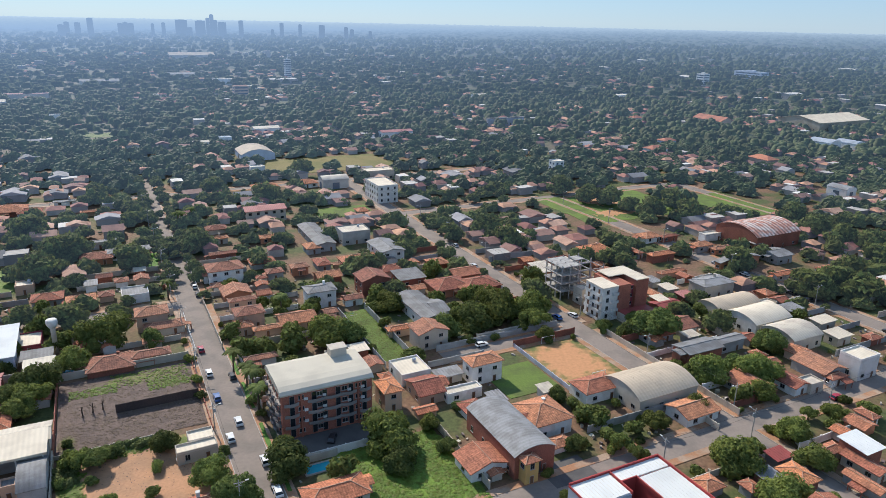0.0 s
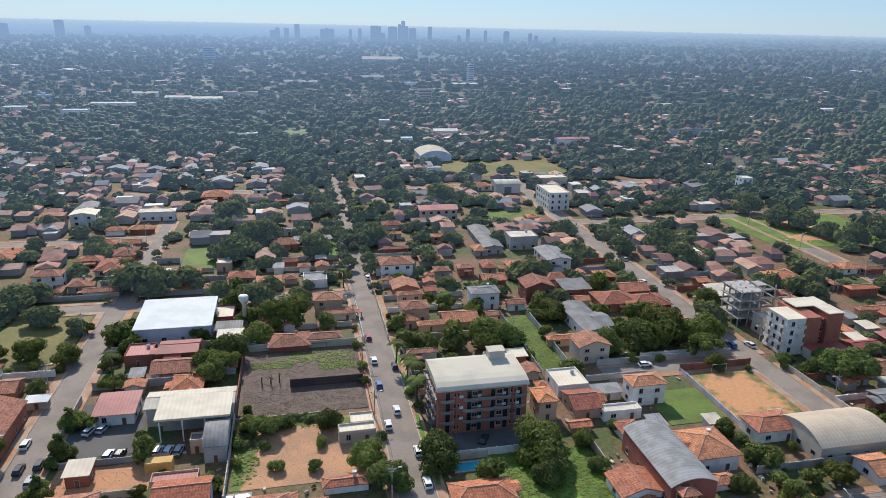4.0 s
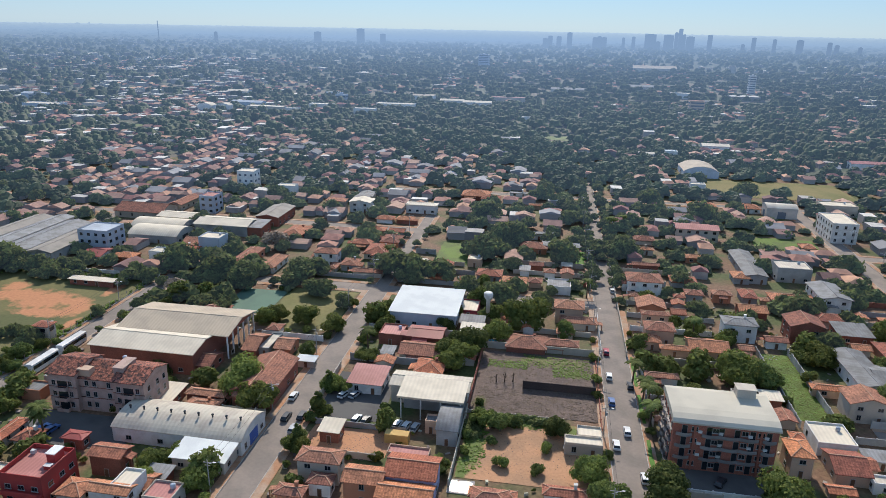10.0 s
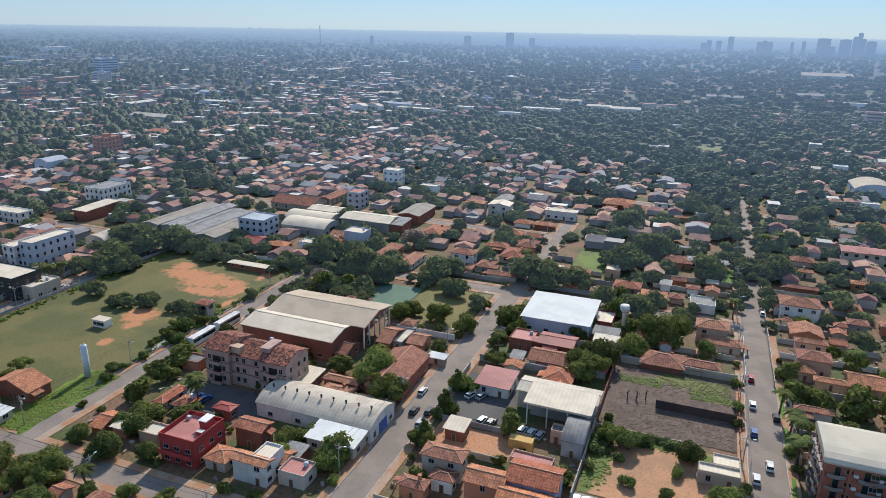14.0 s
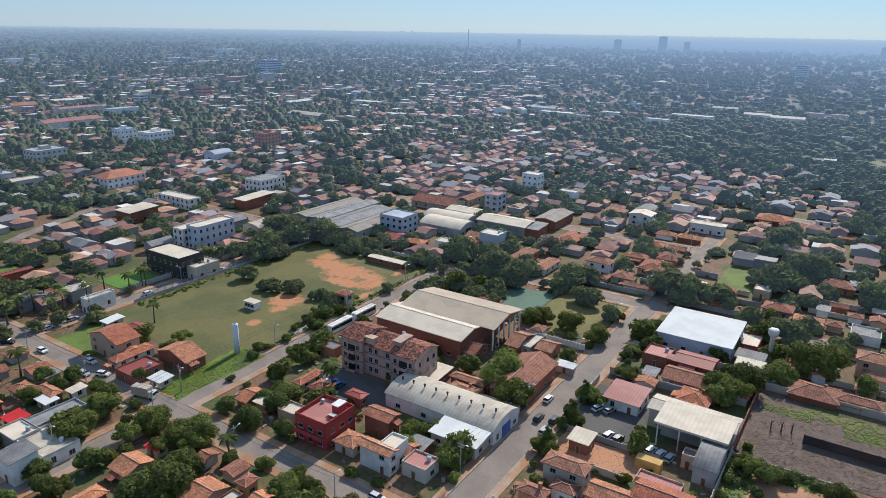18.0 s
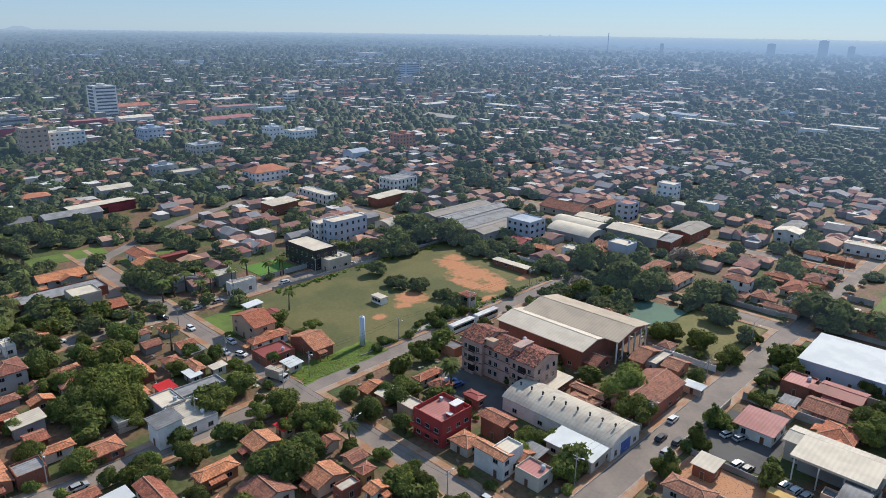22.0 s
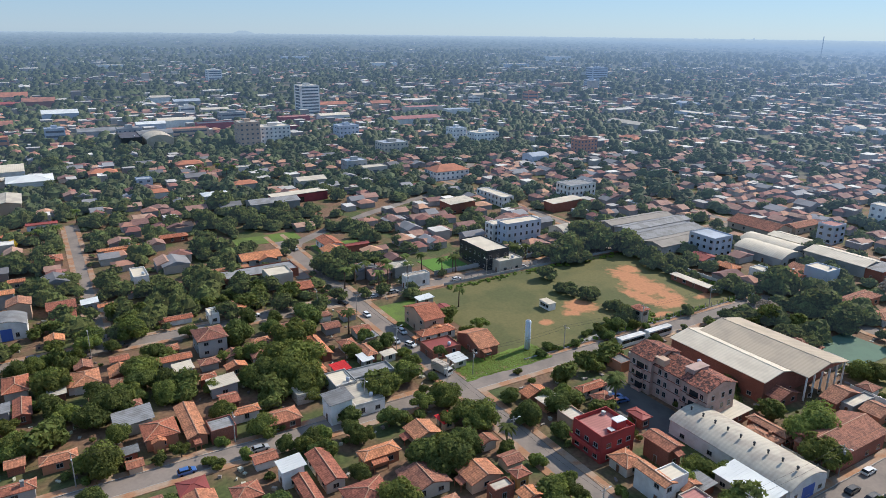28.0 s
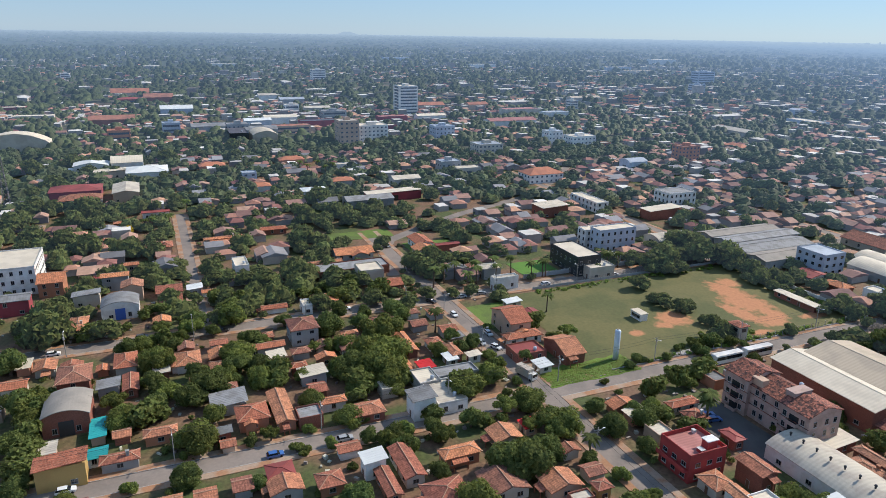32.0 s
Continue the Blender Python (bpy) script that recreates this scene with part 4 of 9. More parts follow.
house("mono", "g", 78.5, 155.3, 87.0, 160.3, 2.7)
house("flat", "e", 76.8, 145.8, 87.5, 149.4, 2.7)
house("hip", "o", 59.1, 148.5, 65.0, 156.6, 6, "p")
house("gable_u", "t", 69.0, 147.5, 77.3, 158.1, 3.6, "p")
house("gable_u", "o", 65.7, 141.9, 71.9, 144.8, 2.4)
house("hip", "o", 63.5, 161.5, 67.2, 165.0, 3.2)
house("arch_v", "g", 75.8, 110.3, 86.8, 133.3, 6.2, "r")
house("hip", "t", 87.9, 120.3, 100.2, 132.6, 4.5, "w")
house("hip", "t", 89.5, 113.9, 95.5, 118.6, 2.4)
house("hip", "t", 110.7, 128.9, 123.5, 137.5, 4, "w")
house("gable_v", "t", 65.7, 112.9, 76.7, 121.9, 3.2, "w")
house("gable_v", "t", 70.3, 111.3, 73.9, 115.0, 2.4)
house("hip", "t", 76.5, 107.1, 81.0, 111.0, 6, "y")
house("arch_u", "h", 121.0, 119.3, 142.1, 134.3, 4.4, "e")
house("gable_u", "t", 127.8, 108.7, 140.0, 117.5, 3.2, "w")
house("gable_u", "g", 151.9, 132.0, 166.5, 139.9, 5.5)
house("gable_u", "g", 168.2, 135.6, 180.8, 140.3, 4)
house("mono", "r", 133.7, 86.3, 139.6, 90.6, 3)
house("hip", "o", 131.1, 77.5, 137.6, 85.4, 3.2, "r")
house("hip", "t", 146.8, 82.8, 154.0, 86.7, 3.2)
house("gable_v", "t", 150.4, 72.5, 155.2, 82.5, 3.2)
house("mono", "b", 152.5, 77.2, 159.9, 85.0, 5, "r")
house("hip", "t", 172.9, 88.1, 176.0, 93.9, 3.2, "w")
house("gable_v", "t", 144.9, 68.5, 147.8, 77.9, 2.8)
house("hip", "t", 119.5, 81.4, 123.0, 85.7, 2.8)
house("mono", "g", 124.7, 80.3, 130.1, 86.3, 3)
house("flat", "w", 193.6, 106.1, 202.8, 112.7, 7, "w")
house("gable_v", "t", 187.0, 121.4, 194.4, 126.9, 3.2)
house("gable_v", "d", 182.5, 108.9, 193.1, 120.9, 3.6)
house("hip", "t", 182.5, 106.6, 189.8, 109.9, 3.2)
house("gable_v", "t", 167.9, 107.5, 175.2, 116.6, 3.2, "w")
house("flat", "e", 173.8, 106.8, 179.0, 111.4, 3)
house("hip", "o", 175.5, 126.3, 179.8, 130.8, 2.8)
house("arch_u", "h", 189.2, 154.2, 209.6, 164.4, 4.6, "e")
house("arch_u", "w", 190.5, 140.3, 208.4, 153.6, 4.6, "w")
house("arch_u", "e", 191.6, 126.5, 205.6, 139.1, 4.6, "e")
house("hip", "g", 199.9, 171.2, 216.3, 180.4, 5.5)
house("mono", "g", 214.6, 145.3, 222.4, 151.0, 3.4)
house("mono", "w", 214.7, 133.3, 223.8, 138.4, 3.4)
house("mono", "w", 209.4, 123.2, 217.4, 129.2, 3.4)
house("mono", "w", 177.1, 171.7, 182.6, 177.1, 3.4)
house("gable_u", "r", 174.0, 165.6, 184.8, 174.3, 2.8)
house("flat", "e", 153.5, 186.7, 157.5, 192.2, 6, "e")
house("hip", "o", 189.5, 227.6, 203.4, 238.6, 3.2)
house("hip", "t", 210.0, 219.0, 213.0, 232.7, 3.2)
house("hip", "o", 211.1, 211.4, 224.7, 216.3, 4, "r")
house("hip", "t", 228.6, 234.8, 239.6, 243.7, 3.2)
house("hip", "t", 237.3, 232.9, 247.9, 236.4, 3.2)
house("hip", "t", 200.6, 195.3, 214.8, 198.5, 2.8)
house("flat", "e", 258.0, 225.8, 270.3, 230.0, 3.4, "w")
house("hip", "t", 241.2, 214.3, 252.1, 220.8, 3.6)
house("hip", "d", 246.3, 208.4, 258.1, 212.6, 3.2)
house("gable_v", "g", 232.1, 193.5, 257.3, 196.2, 3.6)
house("hip", "g", 267.4, 205.0, 273.0, 210.2, 4, "o")
house("gable_u", "g", 261.6, 187.6, 272.0, 199.0, 4)
house("arch_u", "x", 268.5, 205.2, 298.6, 229.3, 7, "r")
house("gable_u", "o", 242.8, 173.1, 254.5, 177.5, 3.2)
house("hip", "t", 267.1, 168.9, 277.9, 174.4, 3.2)
house("hip", "g", -11.8, 326.1, 1.9, 329.2, 3.6, "w")
house("hip", "g", -3.1, 307.2, 14.4, 313.9, 3.6, "w")
house("hip", "d", -13.2, 303.8, -0.3, 314.1, 3.2)
house("gable_u", "d", -7.6, 280.9, -1.4, 285.7, 2.8)
house("flat", "w", -34.3, 279.8, -28.3, 285.8, 3.4)
house("gable_u", "w", 654.6, 451.3, 735.8, 501.2, 9)
house("flat", "w", 153.0, 410.4, 171.9, 421.4, 6)
house("hip", "t", 78.9, 404.4, 94.9, 415.4, 3.2)
house("hip", "t", 105.3, 405.9, 119.1, 416.9, 3.2)
house("hip", "t", 118.4, 332.3, 125.2, 340.1, 3.2)
house("flat", "e", 95.4, 289.2, 108.9, 300.1, 6)
house("gable_u", "g", 350.2, 595.2, 393.8, 598.7, 8, "b")
house("arch_u", "e", -103.6, 132.1, -69.5, 145.8, 4.2, "w")
house("mono", "b", -83.8, 124.0, -69.9, 134.9, 3.6, "e")
house("gable_u", "w", -134.7, 166.5, -100.3, 182.6, 7, "r")
house("gable_u", "h", -132.6, 178.0, -95.1, 198.7, 8, "r", open_end=6.0)
house("gable_v", "d", -83.1, 153.1, -70.8, 174.5, 5, "r")
house("gable_u", "d", -101.7, 167.8, -96.2, 177.6, 3.2, "r")
house("hip", "d", -95.7, 152.3, -84.0, 155.9, 3.3, "r")
house("hip", "d", -93.5, 145.0, -84.1, 152.5, 2.5)
house("mono", "w", -102.9, 148.3, -97.0, 157.0, 2.7)
house("gable_u", "d", -92.4, 180.1, -87.2, 192.5, 3.3, "r")
house("flat", "e", -87.5, 182.8, -84.2, 194.0, 2.5)
house("gable_u", "d", -83.1, 183.1, -77.1, 191.8, 3.2)
house("mono", "b", -73.5, 177.8, -67.4, 181.0, 2.5)
house("hip", "r", -113.8, 127.1, -107.9, 130.0, 3.2, "r")
house("gable_u", "t", -100.7, 118.6, -92.1, 124.1, 5.5, "r")
house("hip", "t", -101.5, 108.0, -94.9, 114.2, 3.3, "e")
house("gable_u", "t", -92.8, 107.1, -82.9, 111.1, 5.8, "w")
house("flat", "w", -88.2, 109.3, -83.6, 115.3, 6, "w")
house("mono", "g", -86.9, 117.6, -80.9, 122.4, 2.5)
house("gable_u", "t", -86.1, 113.0, -82.5, 119.0, 3.2)
house("flat", "m", -81.8, 110.1, -75.1, 115.8, 3.4, "e")
house("hip", "o", -130.3, 123.4, -127.8, 133.4, 3.2, "e")
house("hip", "t", -126.4, 125.0, -120.4, 131.0, 2.4)
house("hip", "d", -53.5, 125.3, -42.9, 131.1, 6, "e")
house("hip", "d", -55.0, 116.0, -48.2, 120.2, 4)
house("hip", "d", -49.3, 121.0, -43.4, 125.2, 4)
house("gable_u", "t", -41.1, 120.1, -31.8, 126.8, 5.8, "o")
house("gable_u", "o", -32.3, 122.9, -20.5, 131.9, 6.5, "l")
house("gable_u", "o", -32.7, 116.8, -20.4, 123.0, 5.5, "o")
house("flat", "m", -34.8, 136.7, -24.7, 140.1, 2.5)
house("hip", "d", -13.0, 122.4, -4.7, 127.9, 3.2)
house("mono", "m", -53.9, 166.0, -43.4, 176.7, 3.4, "w")
house("gable_u", "e", -40.8, 163.5, -18.5, 172.2, 5.5, "e")
house("mono", "w", -36.7, 155.5, -18.9, 165.5, 7, "g", open_front=5.5)
house("arch_u", "g", -24.4, 145.9, -19.2, 157.8, 4.5, "g")
house("flat", "g", -28.1, 150.4, -25.1, 153.7, 3.4)
house("mono", "w", -53.8, 141.1, -48.0, 147.2, 3.4, "r")
house("gable_u", "r", -43.6, 197.9, -31.7, 207.1, 4, "r")
house("flat", "m", -52.9, 198.6, -45.1, 207.0, 3.4, "r")
house("gable_u", "d", -44.0, 187.5, -30.8, 197.1, 3.2)
house("mono", "b", -53.4, 213.2, -29.3, 236.4, 5.6, "k")
house("mono", "g", -28.7, 214.2, -19.9, 220.9, 3)
house("mono", "e", -27.3, 200.4, -19.0, 212.5, 3.4)
house("flat", "w", -30.2, 225.6, -23.6, 236.2, 2.5, "m")
house("hip", "d", -87.0, 263.2, -79.5, 272.4, 3.2)
house("gable_u", "d", -80.0, 257.2, -66.8, 262.2, 2.8)
house("hip", "t", -81.6, 279.9, -70.0, 295.3, 3.2)
house("hip", "d", -78.5, 297.9, -69.3, 310.2, 3.2)
house("hip", "d", -100.0, 267.2, -89.2, 275.2, 6)
house("hip", "d", -118.6, 253.3, -112.1, 270.7, 3.2)
house("hip", "d", -132.6, 252.9, -125.3, 275.9, 4)
house("arch_u", "w", -196.2, 280.8, -171.5, 296.4, 4.0, "g")
house("arch_u", "w", -202.8, 293.2, -176.3, 308.0, 4.0, "g")
house("gable_u", "w", -200.1, 310.9, -181.0, 322.4, 4.2)
house("gable_u", "w", -173.4, 299.4, -144.9, 314.7, 5.2, "g")
house("mono", "g", -147.2, 299.8, -137.9, 312.4, 5, "r")
house("gable_v", "f", -150.0, 319.4, -137.3, 344.2, 5, "r")
house("gable_u", "d", -229.2, 318.1, -201.5, 335.7, 4, "e")
house("gable_v", "d", -208.7, 336.2, -200.2, 357.9, 4, "e")
house("gable_u", "r", -198.7, 249.7, -189.1, 261.5, 3.2)
house("hip", "o", -184.4, 252.1, -175.6, 259.6, 3.2, "r")
house("flat", "w", -169.8, 255.4, -163.0, 261.7, 5, "w")
house("hip", "o", -166.3, 266.6, -157.4, 274.6, 3.2)
house("gable_u", "d", -165.1, 273.7, -156.3, 283.8, 4, "w")
house("flat", "w", -156.1, 273.0, -146.0, 281.6, 7, "k")
house("hip", "t", -54.3, 398.9, -37.0, 413.8, 3.2)
house("mono", "g", -157.5, 56.5, -150.2, 63.6, 6.3, "w")
house("flat", "e", -164.1, 64.1, -151.2, 72.9, 3.4, "w")
house("flat", "g", -171.0, 69.1, -165.3, 83.0, 3.4)
house("flat", "w", -172.0, 63.4, -163.0, 69.9, 3.6)
house("mono", "s", -177.8, 67.1, -171.8, 72.1, 3.4)
house("gable_u", "o", -201.0, 68.2, -185.8, 71.9, 3.2, "r")
house("gable_u", "o", -182.6, 63.1, -175.1, 66.4, 2.4)
house("hip", "t", -187.3, 80.3, -178.2, 84.0, 3.2, "r")
house("mono", "b", -181.8, 77.5, -175.8, 81.5, 2.5)
house("mono", "w", -179.2, 84.8, -176.3, 89.5, 2.5)
house("hip", "o", -132.6, 55.9, -127.8, 65.9, 3.6, "o")
house("hip", "t", -161.2, 40.6, -154.3, 50.5, 3.2)
house("mono", "s", -138.2, 81.1, -133.3, 85.2, 2.5)
house("gable_u", "t", -137.5, 71.2, -130.4, 79.1, 2.8)
house("gable_u", "t", -115.1, 73.3, -108.0, 82.1, 3.2, "p")
house("hip", "t", -107.7, 82.9, -104.2, 87.2, 4, "y")
house("flat", "e", -106.0, 76.0, -102.8, 81.2, 3.4)
house("gable_u", "o", -101.1, 80.5, -98.2, 85.4, 3.2, "w")
house("gable_u", "t", -123.5, 84.5, -120.9, 89.5, 2.8)
house("gable_u", "o", -137.8, 108.7, -133.4, 116.8, 2.5)
house("gable_v", "o", -202.2, 105.2, -186.6, 113.8, 6, "p")
house("hip", "o", -187.5, 101.8, -181.9, 115.4, 3.2, "w")
house("gable_v", "t", -178.2, 112.5, -163.3, 120.3, 4, "r")
house("mono", "b", -167.2, 101.9, -161.3, 106.9, 2.5)
house("flat", "r", -178.3, 99.1, -170.0, 109.5, 3, "r")
house("gable_u", "r", -202.9, 118.0, -197.7, 123.7, 3.2)
house("mono", "b", -215.8, 117.0, -211.1, 123.7, 2.5)
house("hip", "e", -250.2, 122.8, -243.1, 131.7, 5)
house("flat", "e", -234.1, 121.4, -230.5, 132.5, 5, "w")
house("flat", "e", -237.3, 165.8, -227.5, 178.0, 5, "e")
house("gable_v", "o", -250.8, 80.8, -241.6, 86.8, 4, "r")
house("gable_u", "o", -304.4, 110.6, -289.7, 119.6, 4)
house("gable_u", "o", -290.5, 107.5, -282.2, 117.9, 3.2)
house("gable_v", "r", -286.9, 118.1, -284.3, 130.3, 4)
house("mono", "w", -335.9, 198.9, -322.3, 216.3, 6, "r")
house("hip", "t", -126.7, 296.4, -116.4, 312.8, 4, "r")
house("gable_v", "g", -112.1, 366.8, -103.9, 386.9, 5, "e")
house("mono", "d", -124.7, 355.9, -112.9, 361.9, 6, "e")
house("hip", "d", -91.3, 259.9, -87.3, 267.7, 2.4)
house("arch_u", "f", -189.6, -33.1, -177.3, -22.1, 5.6, "r")
house("mono", "o", -159.3, -32.4, -153.1, -21.2, 6, "y")
house("hip", "t", -160.0, -19.3, -155.7, -10.4, 3.2)
house("hip", "t", -168.4, -9.8, -163.9, -1.6, 3.2)
house("hip", "o", -170.5, 12.7, -161.7, 21.1, 3.8, "o")
house("gable_u", "t", -176.2, 22.0, -158.3, 27.4, 3.3, "o")
house("mono", "g", -199.0, -21.7, -193.0, -15.4, 3.6)
house("gable_u", "t", -201.6, -15.1, -190.9, -10.6, 3.2)
house("hip", "o", -215.4, -17.6, -204.6, -11.0, 4, "e")
house("gable_u", "o", -212.1, -22.1, -207.7, -19.4, 2.4)
house("gable_u", "t", -220.3, -39.6, -213.3, -33.5, 2.8)
house("gable_u", "t", -216.3, -32.5, -213.2, -26.2, 2.8)
house("mono", "w", -223.7, -44.7, -216.6, -40.4, 2.5)
house("gable_v", "o", -209.2, -46.8, -203.2, -39.7, 3.2)
house("hip", "t", -211.1, -0.6, -201.2, 7.0, 3.2)
house("gable_u", "o", -210.2, 9.2, -203.1, 16.2, 2.8)
house("gable_v", "o", -209.2, 19.8, -204.4, 32.9, 3.2)
house("mono", "w", -203.0, 26.1, -196.8, 31.9, 2.5)
house("mono", "g", -162.0, 6.2, -158.7, 11.2, 3)
house("gable_v", "t", -157.4, 7.6, -154.2, 11.5, 2.4)
house("hip", "o", -167.5, 34.6, -163.6, 42.2, 3.2, "w")
house("flat", "g", -163.6, 27.7, -157.6, 34.0, 3.4, "r")
house("mono", "w", -186.4, 32.6, -179.8, 40.8, 3.4)
house("hip", "o", -191.3, 31.2, -187.8, 36.5, 3.2)
house("gable_u", "o", -193.8, 39.7, -190.5, 46.2, 3.2)
house("mono", "b", -135.9, 37.1, -130.6, 43.0, 5)
house("gable_u", "t", -138.2, 45.0, -124.5, 50.4, 3.3)
house("gable_u", "t", -131.2, 39.3, -120.0, 43.1, 3.3)
house("hip", "r", -141.5, 16.1, -135.5, 22.5, 3.2)
house("gable_u", "t", -135.9, 15.6, -129.8, 23.3, 3.3)
house("hip", "t", -134.4, 26.1, -128.4, 32.4, 3.2)
house("gable_v", "g", -276.8, -62.4, -268.1, -46.5, 6, "m")
house("gable_v", "o", -297.3, -46.5, -284.4, -36.9, 6)
house("gable_v", "o", -288.8, -24.4, -283.5, -13.9, 6)
house("gable_v", "o", -300.4, -16.3, -296.4, -10.3, 6)
house("gable_v", "r", -296.0, -32.0, -291.7, -24.4, 3.2)
house("arch_u", "g", -263.0, -22.9, -252.5, -10.6, 5)
house("mono", "g", -273.5, -33.5, -267.9, -23.6, 5)
house("hip", "t", -253.0, -32.8, -240.5, -26.7, 3.2)
house("gable_u", "o", -245.0, -6.4, -239.3, -0.3, 2.4)
house("mono", "b", -272.7, 6.4, -266.7, 12.4, 3)
house("gable_v", "o", -266.9, 11.6, -264.0, 21.4, 2.5)
house("gable_v", "o", -242.7, 30.4, -238.1, 40.0, 2.5, "w")
house("flat", "w", -294.9, 26.5, -282.3, 32.2, 5, "w")
house("gable_u", "o", -241.3, 50.2, -235.0, 58.7, 3.2)
house("flat", "w", -239.8, 44.6, -233.2, 48.0, 3.4, "w")
house("gable_v", "t", -283.9, 51.3, -280.9, 72.0, 3.2)
house("flat", "g", -277.6, 58.2, -266.6, 89.0, 3.4, "r")
house("gable_v", "o", -299.3, 71.0, -288.3, 89.2, 3.2)
house("hip", "t", -208.8, 51.9, -206.2, 57.9, 2.8)
house("hip", "b", -521.8, -18.7, -497.4, 8.4, 6.5, "w")
house("arch_v", "w", -557.4, -28.8, -536.7, -7.7, 7, "w")
house("gable_u", "b", -550.5, -53.2, -533.5, -29.9, 6.5, "w")
house("mono", "w", -526.0, -39.5, -515.0, -15.6, 5)
house("gable_u", "e", -467.2, -25.3, -438.5, -10.1, 6)
house("hip", "d", -451.8, -53.9, -437.6, -30.4, 4)
house("arch_u", "w", -659.4, -127.5, -640.3, -77.5, 9)
house("flat", "n", -691.7, 65.8, -646.8, 82.4, 9, "n")
house("arch_u", "e", -669.1, 84.9, -639.3, 107.0, 8)
house("hip", "o", -383.9, -23.0, -378.8, -10.7, 3.2)
house("gable_v", "r", -398.1, -9.5, -392.7, 5.0, 4)
house("hip", "o", -347.1, 44.0, -341.3, 59.2, 3.2)
house("hip", "o", -334.6, 17.6, -331.3, 36.9, 4)
house("hip", "o", -343.8, -58.3, -338.6, -53.2, 2.4)
house("hip", "t", -353.0, -34.0, -347.0, -23.4, 3.2)
house("hip", "t", -338.1, -8.5, -328.4, 4.0, 3.2)
house("mono", "q", -179.2, -22.3, -169.2, -18.2, 2.5)
house("mono", "q", -164.3, -23.5, -159.4, -17.5, 2.5)
house("hip", "t", -13.8, 125.3, -3.0, 128.7, 2.5)
house("hip", "t", 2.3, 129.0, 13.0, 132.4, 2.5)
house("hip", "w", -80.3, 361.6, -62.3, 368.8, 5, "w")
house("gable_v", "w", -111.3, 355.9, -98.6, 366.1, 6, "w")
house("hip", "t", -91.0, 337.9, -81.7, 345.4, 2.8)
house("hip", "t", -80.5, 338.9, -71.1, 346.4, 2.8)
house("hip", "t", -90.6, 316.1, -80.7, 324.0, 2.8)
house("gable_u", "t", -78.9, 316.4, -70.6, 323.0, 2.8)
house("hip", "t", -91.4, 294.2, -81.7, 302.0, 2.8)
house("hip", "t", 50.0, 272.6, 60.8, 281.2, 2.8)
house("hip", "d", 40.7, 329.4, 50.9, 337.5, 2.8)
house("hip", "t", -13.0, 386.4, -2.5, 389.5, 2.8)
house("hip", "t", -41.9, 395.2, -30.0, 404.8, 2.8)
house("hip", "g", -26.0, 413.1, -14.4, 416.7, 2.8, "w")
house("hip", "t", 107.1, 213.7, 122.1, 226.7, 3.6, "o")
house("hip", "t", 117.7, 210.4, 133.7, 222.4, 3.4, "r")
house("gable_u", "t", 120.1, 224.7, 132.1, 234.7, 3.4, "o")

# ---- buildings of their own ----
M_BRICK = mat("apartment_brick", (0.36, 0.13, 0.085), second=(0.30, 0.11, 0.075), cells=6.0, cell_mix=0.2, big=0.3)
M_PINK = mat("plaster_dusty_pink", (0.44, 0.31, 0.26), second=(0.36, 0.255, 0.21), var=0.14, big=0.5)
M_STAIN = mat("roof_tile_mottled", (0.33, 0.12, 0.08), rough=0.9, second=(0.075, 0.04, 0.035), big=1.1, small=4.0, var=0.5, cells=2.6, cell_mix=0.55, mix_at=0.5)
M_CREAM = mat("roof_deck_cream", (0.56, 0.51, 0.41), rough=0.8, second=(0.49, 0.445, 0.36), var=0.07, big=0.12)
M_REDPAINT = mat("painted_red", (0.40, 0.055, 0.05), rough=0.7, second=(0.33, 0.05, 0.045), var=0.14)
M_AC = mat("air_conditioner_white", (0.72, 0.70, 0.66), rough=0.5)
M_RAIL = mat("balcony_rail_grey", (0.26, 0.235, 0.22), rough=0.6)
AC = Geo().box(-0.45, -0.35, 0, 0.45, 0, 0.65).box(-0.36, -0.38, 0.08, 0.2, -0.34, 0.57).mesh("air_conditioner", M_AC)


def block(name, u0, v0, u1, v1, h, floors, wall, deck, label, category="building", step=3.0, win=None, parapet=0.5, faces="snwe"):
    """A storeyed building with a deck behind a parapet, bands at the floors and a grid of windows."""
    a, b = (u1 - u0) / 2, (v1 - v0) / 2
    ob = thing(name, at((u0 + u1) / 2, (v0 + v1) / 2), label, category)
    part("wall", Geo().box(-a, -b, -0.3, a, b, h - 0.25).mesh("wall", wall), ob)
    r, caps = roof_geo("flat", a, b, h, 0)
    roof = part("roof", r.mesh("roof", deck), ob)
    part("parapet", caps.mesh("parapet", wall), roof)
    fl = h / floors
    band = Geo()
    for k in range(1, floors):
        band.box(-a - 0.06, -b - 0.06, k * fl - 0.12, a + 0.06, b + 0.06, k * fl + 0.08)
    if floors > 1:
        part("floor_band", band.mesh("floor_band", wall), ob)
    for sx, sy, run, turn, key in ((0, -1, a, 0, "s"), (-1, 0, b, -90, "w"), (1, 0, b, 90, "e"), (0, 1, a, 180, "n")):
        n = max(1, int(2 * run / step))
        if key not in faces:
            continue
        for f in range(floors):
            for k in range(n):
                o = (-1 + (2 * k + 1) / n) * run
                x, y = (o, sy * b) if sy else (sx * a, o)
                part("window", win or WIN_TALL, ob, m=pose(x, y, f * fl + 1.0, 0, 0, turn))
    take(u0 - 1, v0 - 1, u1 + 1, v1 + 1)
    return ob


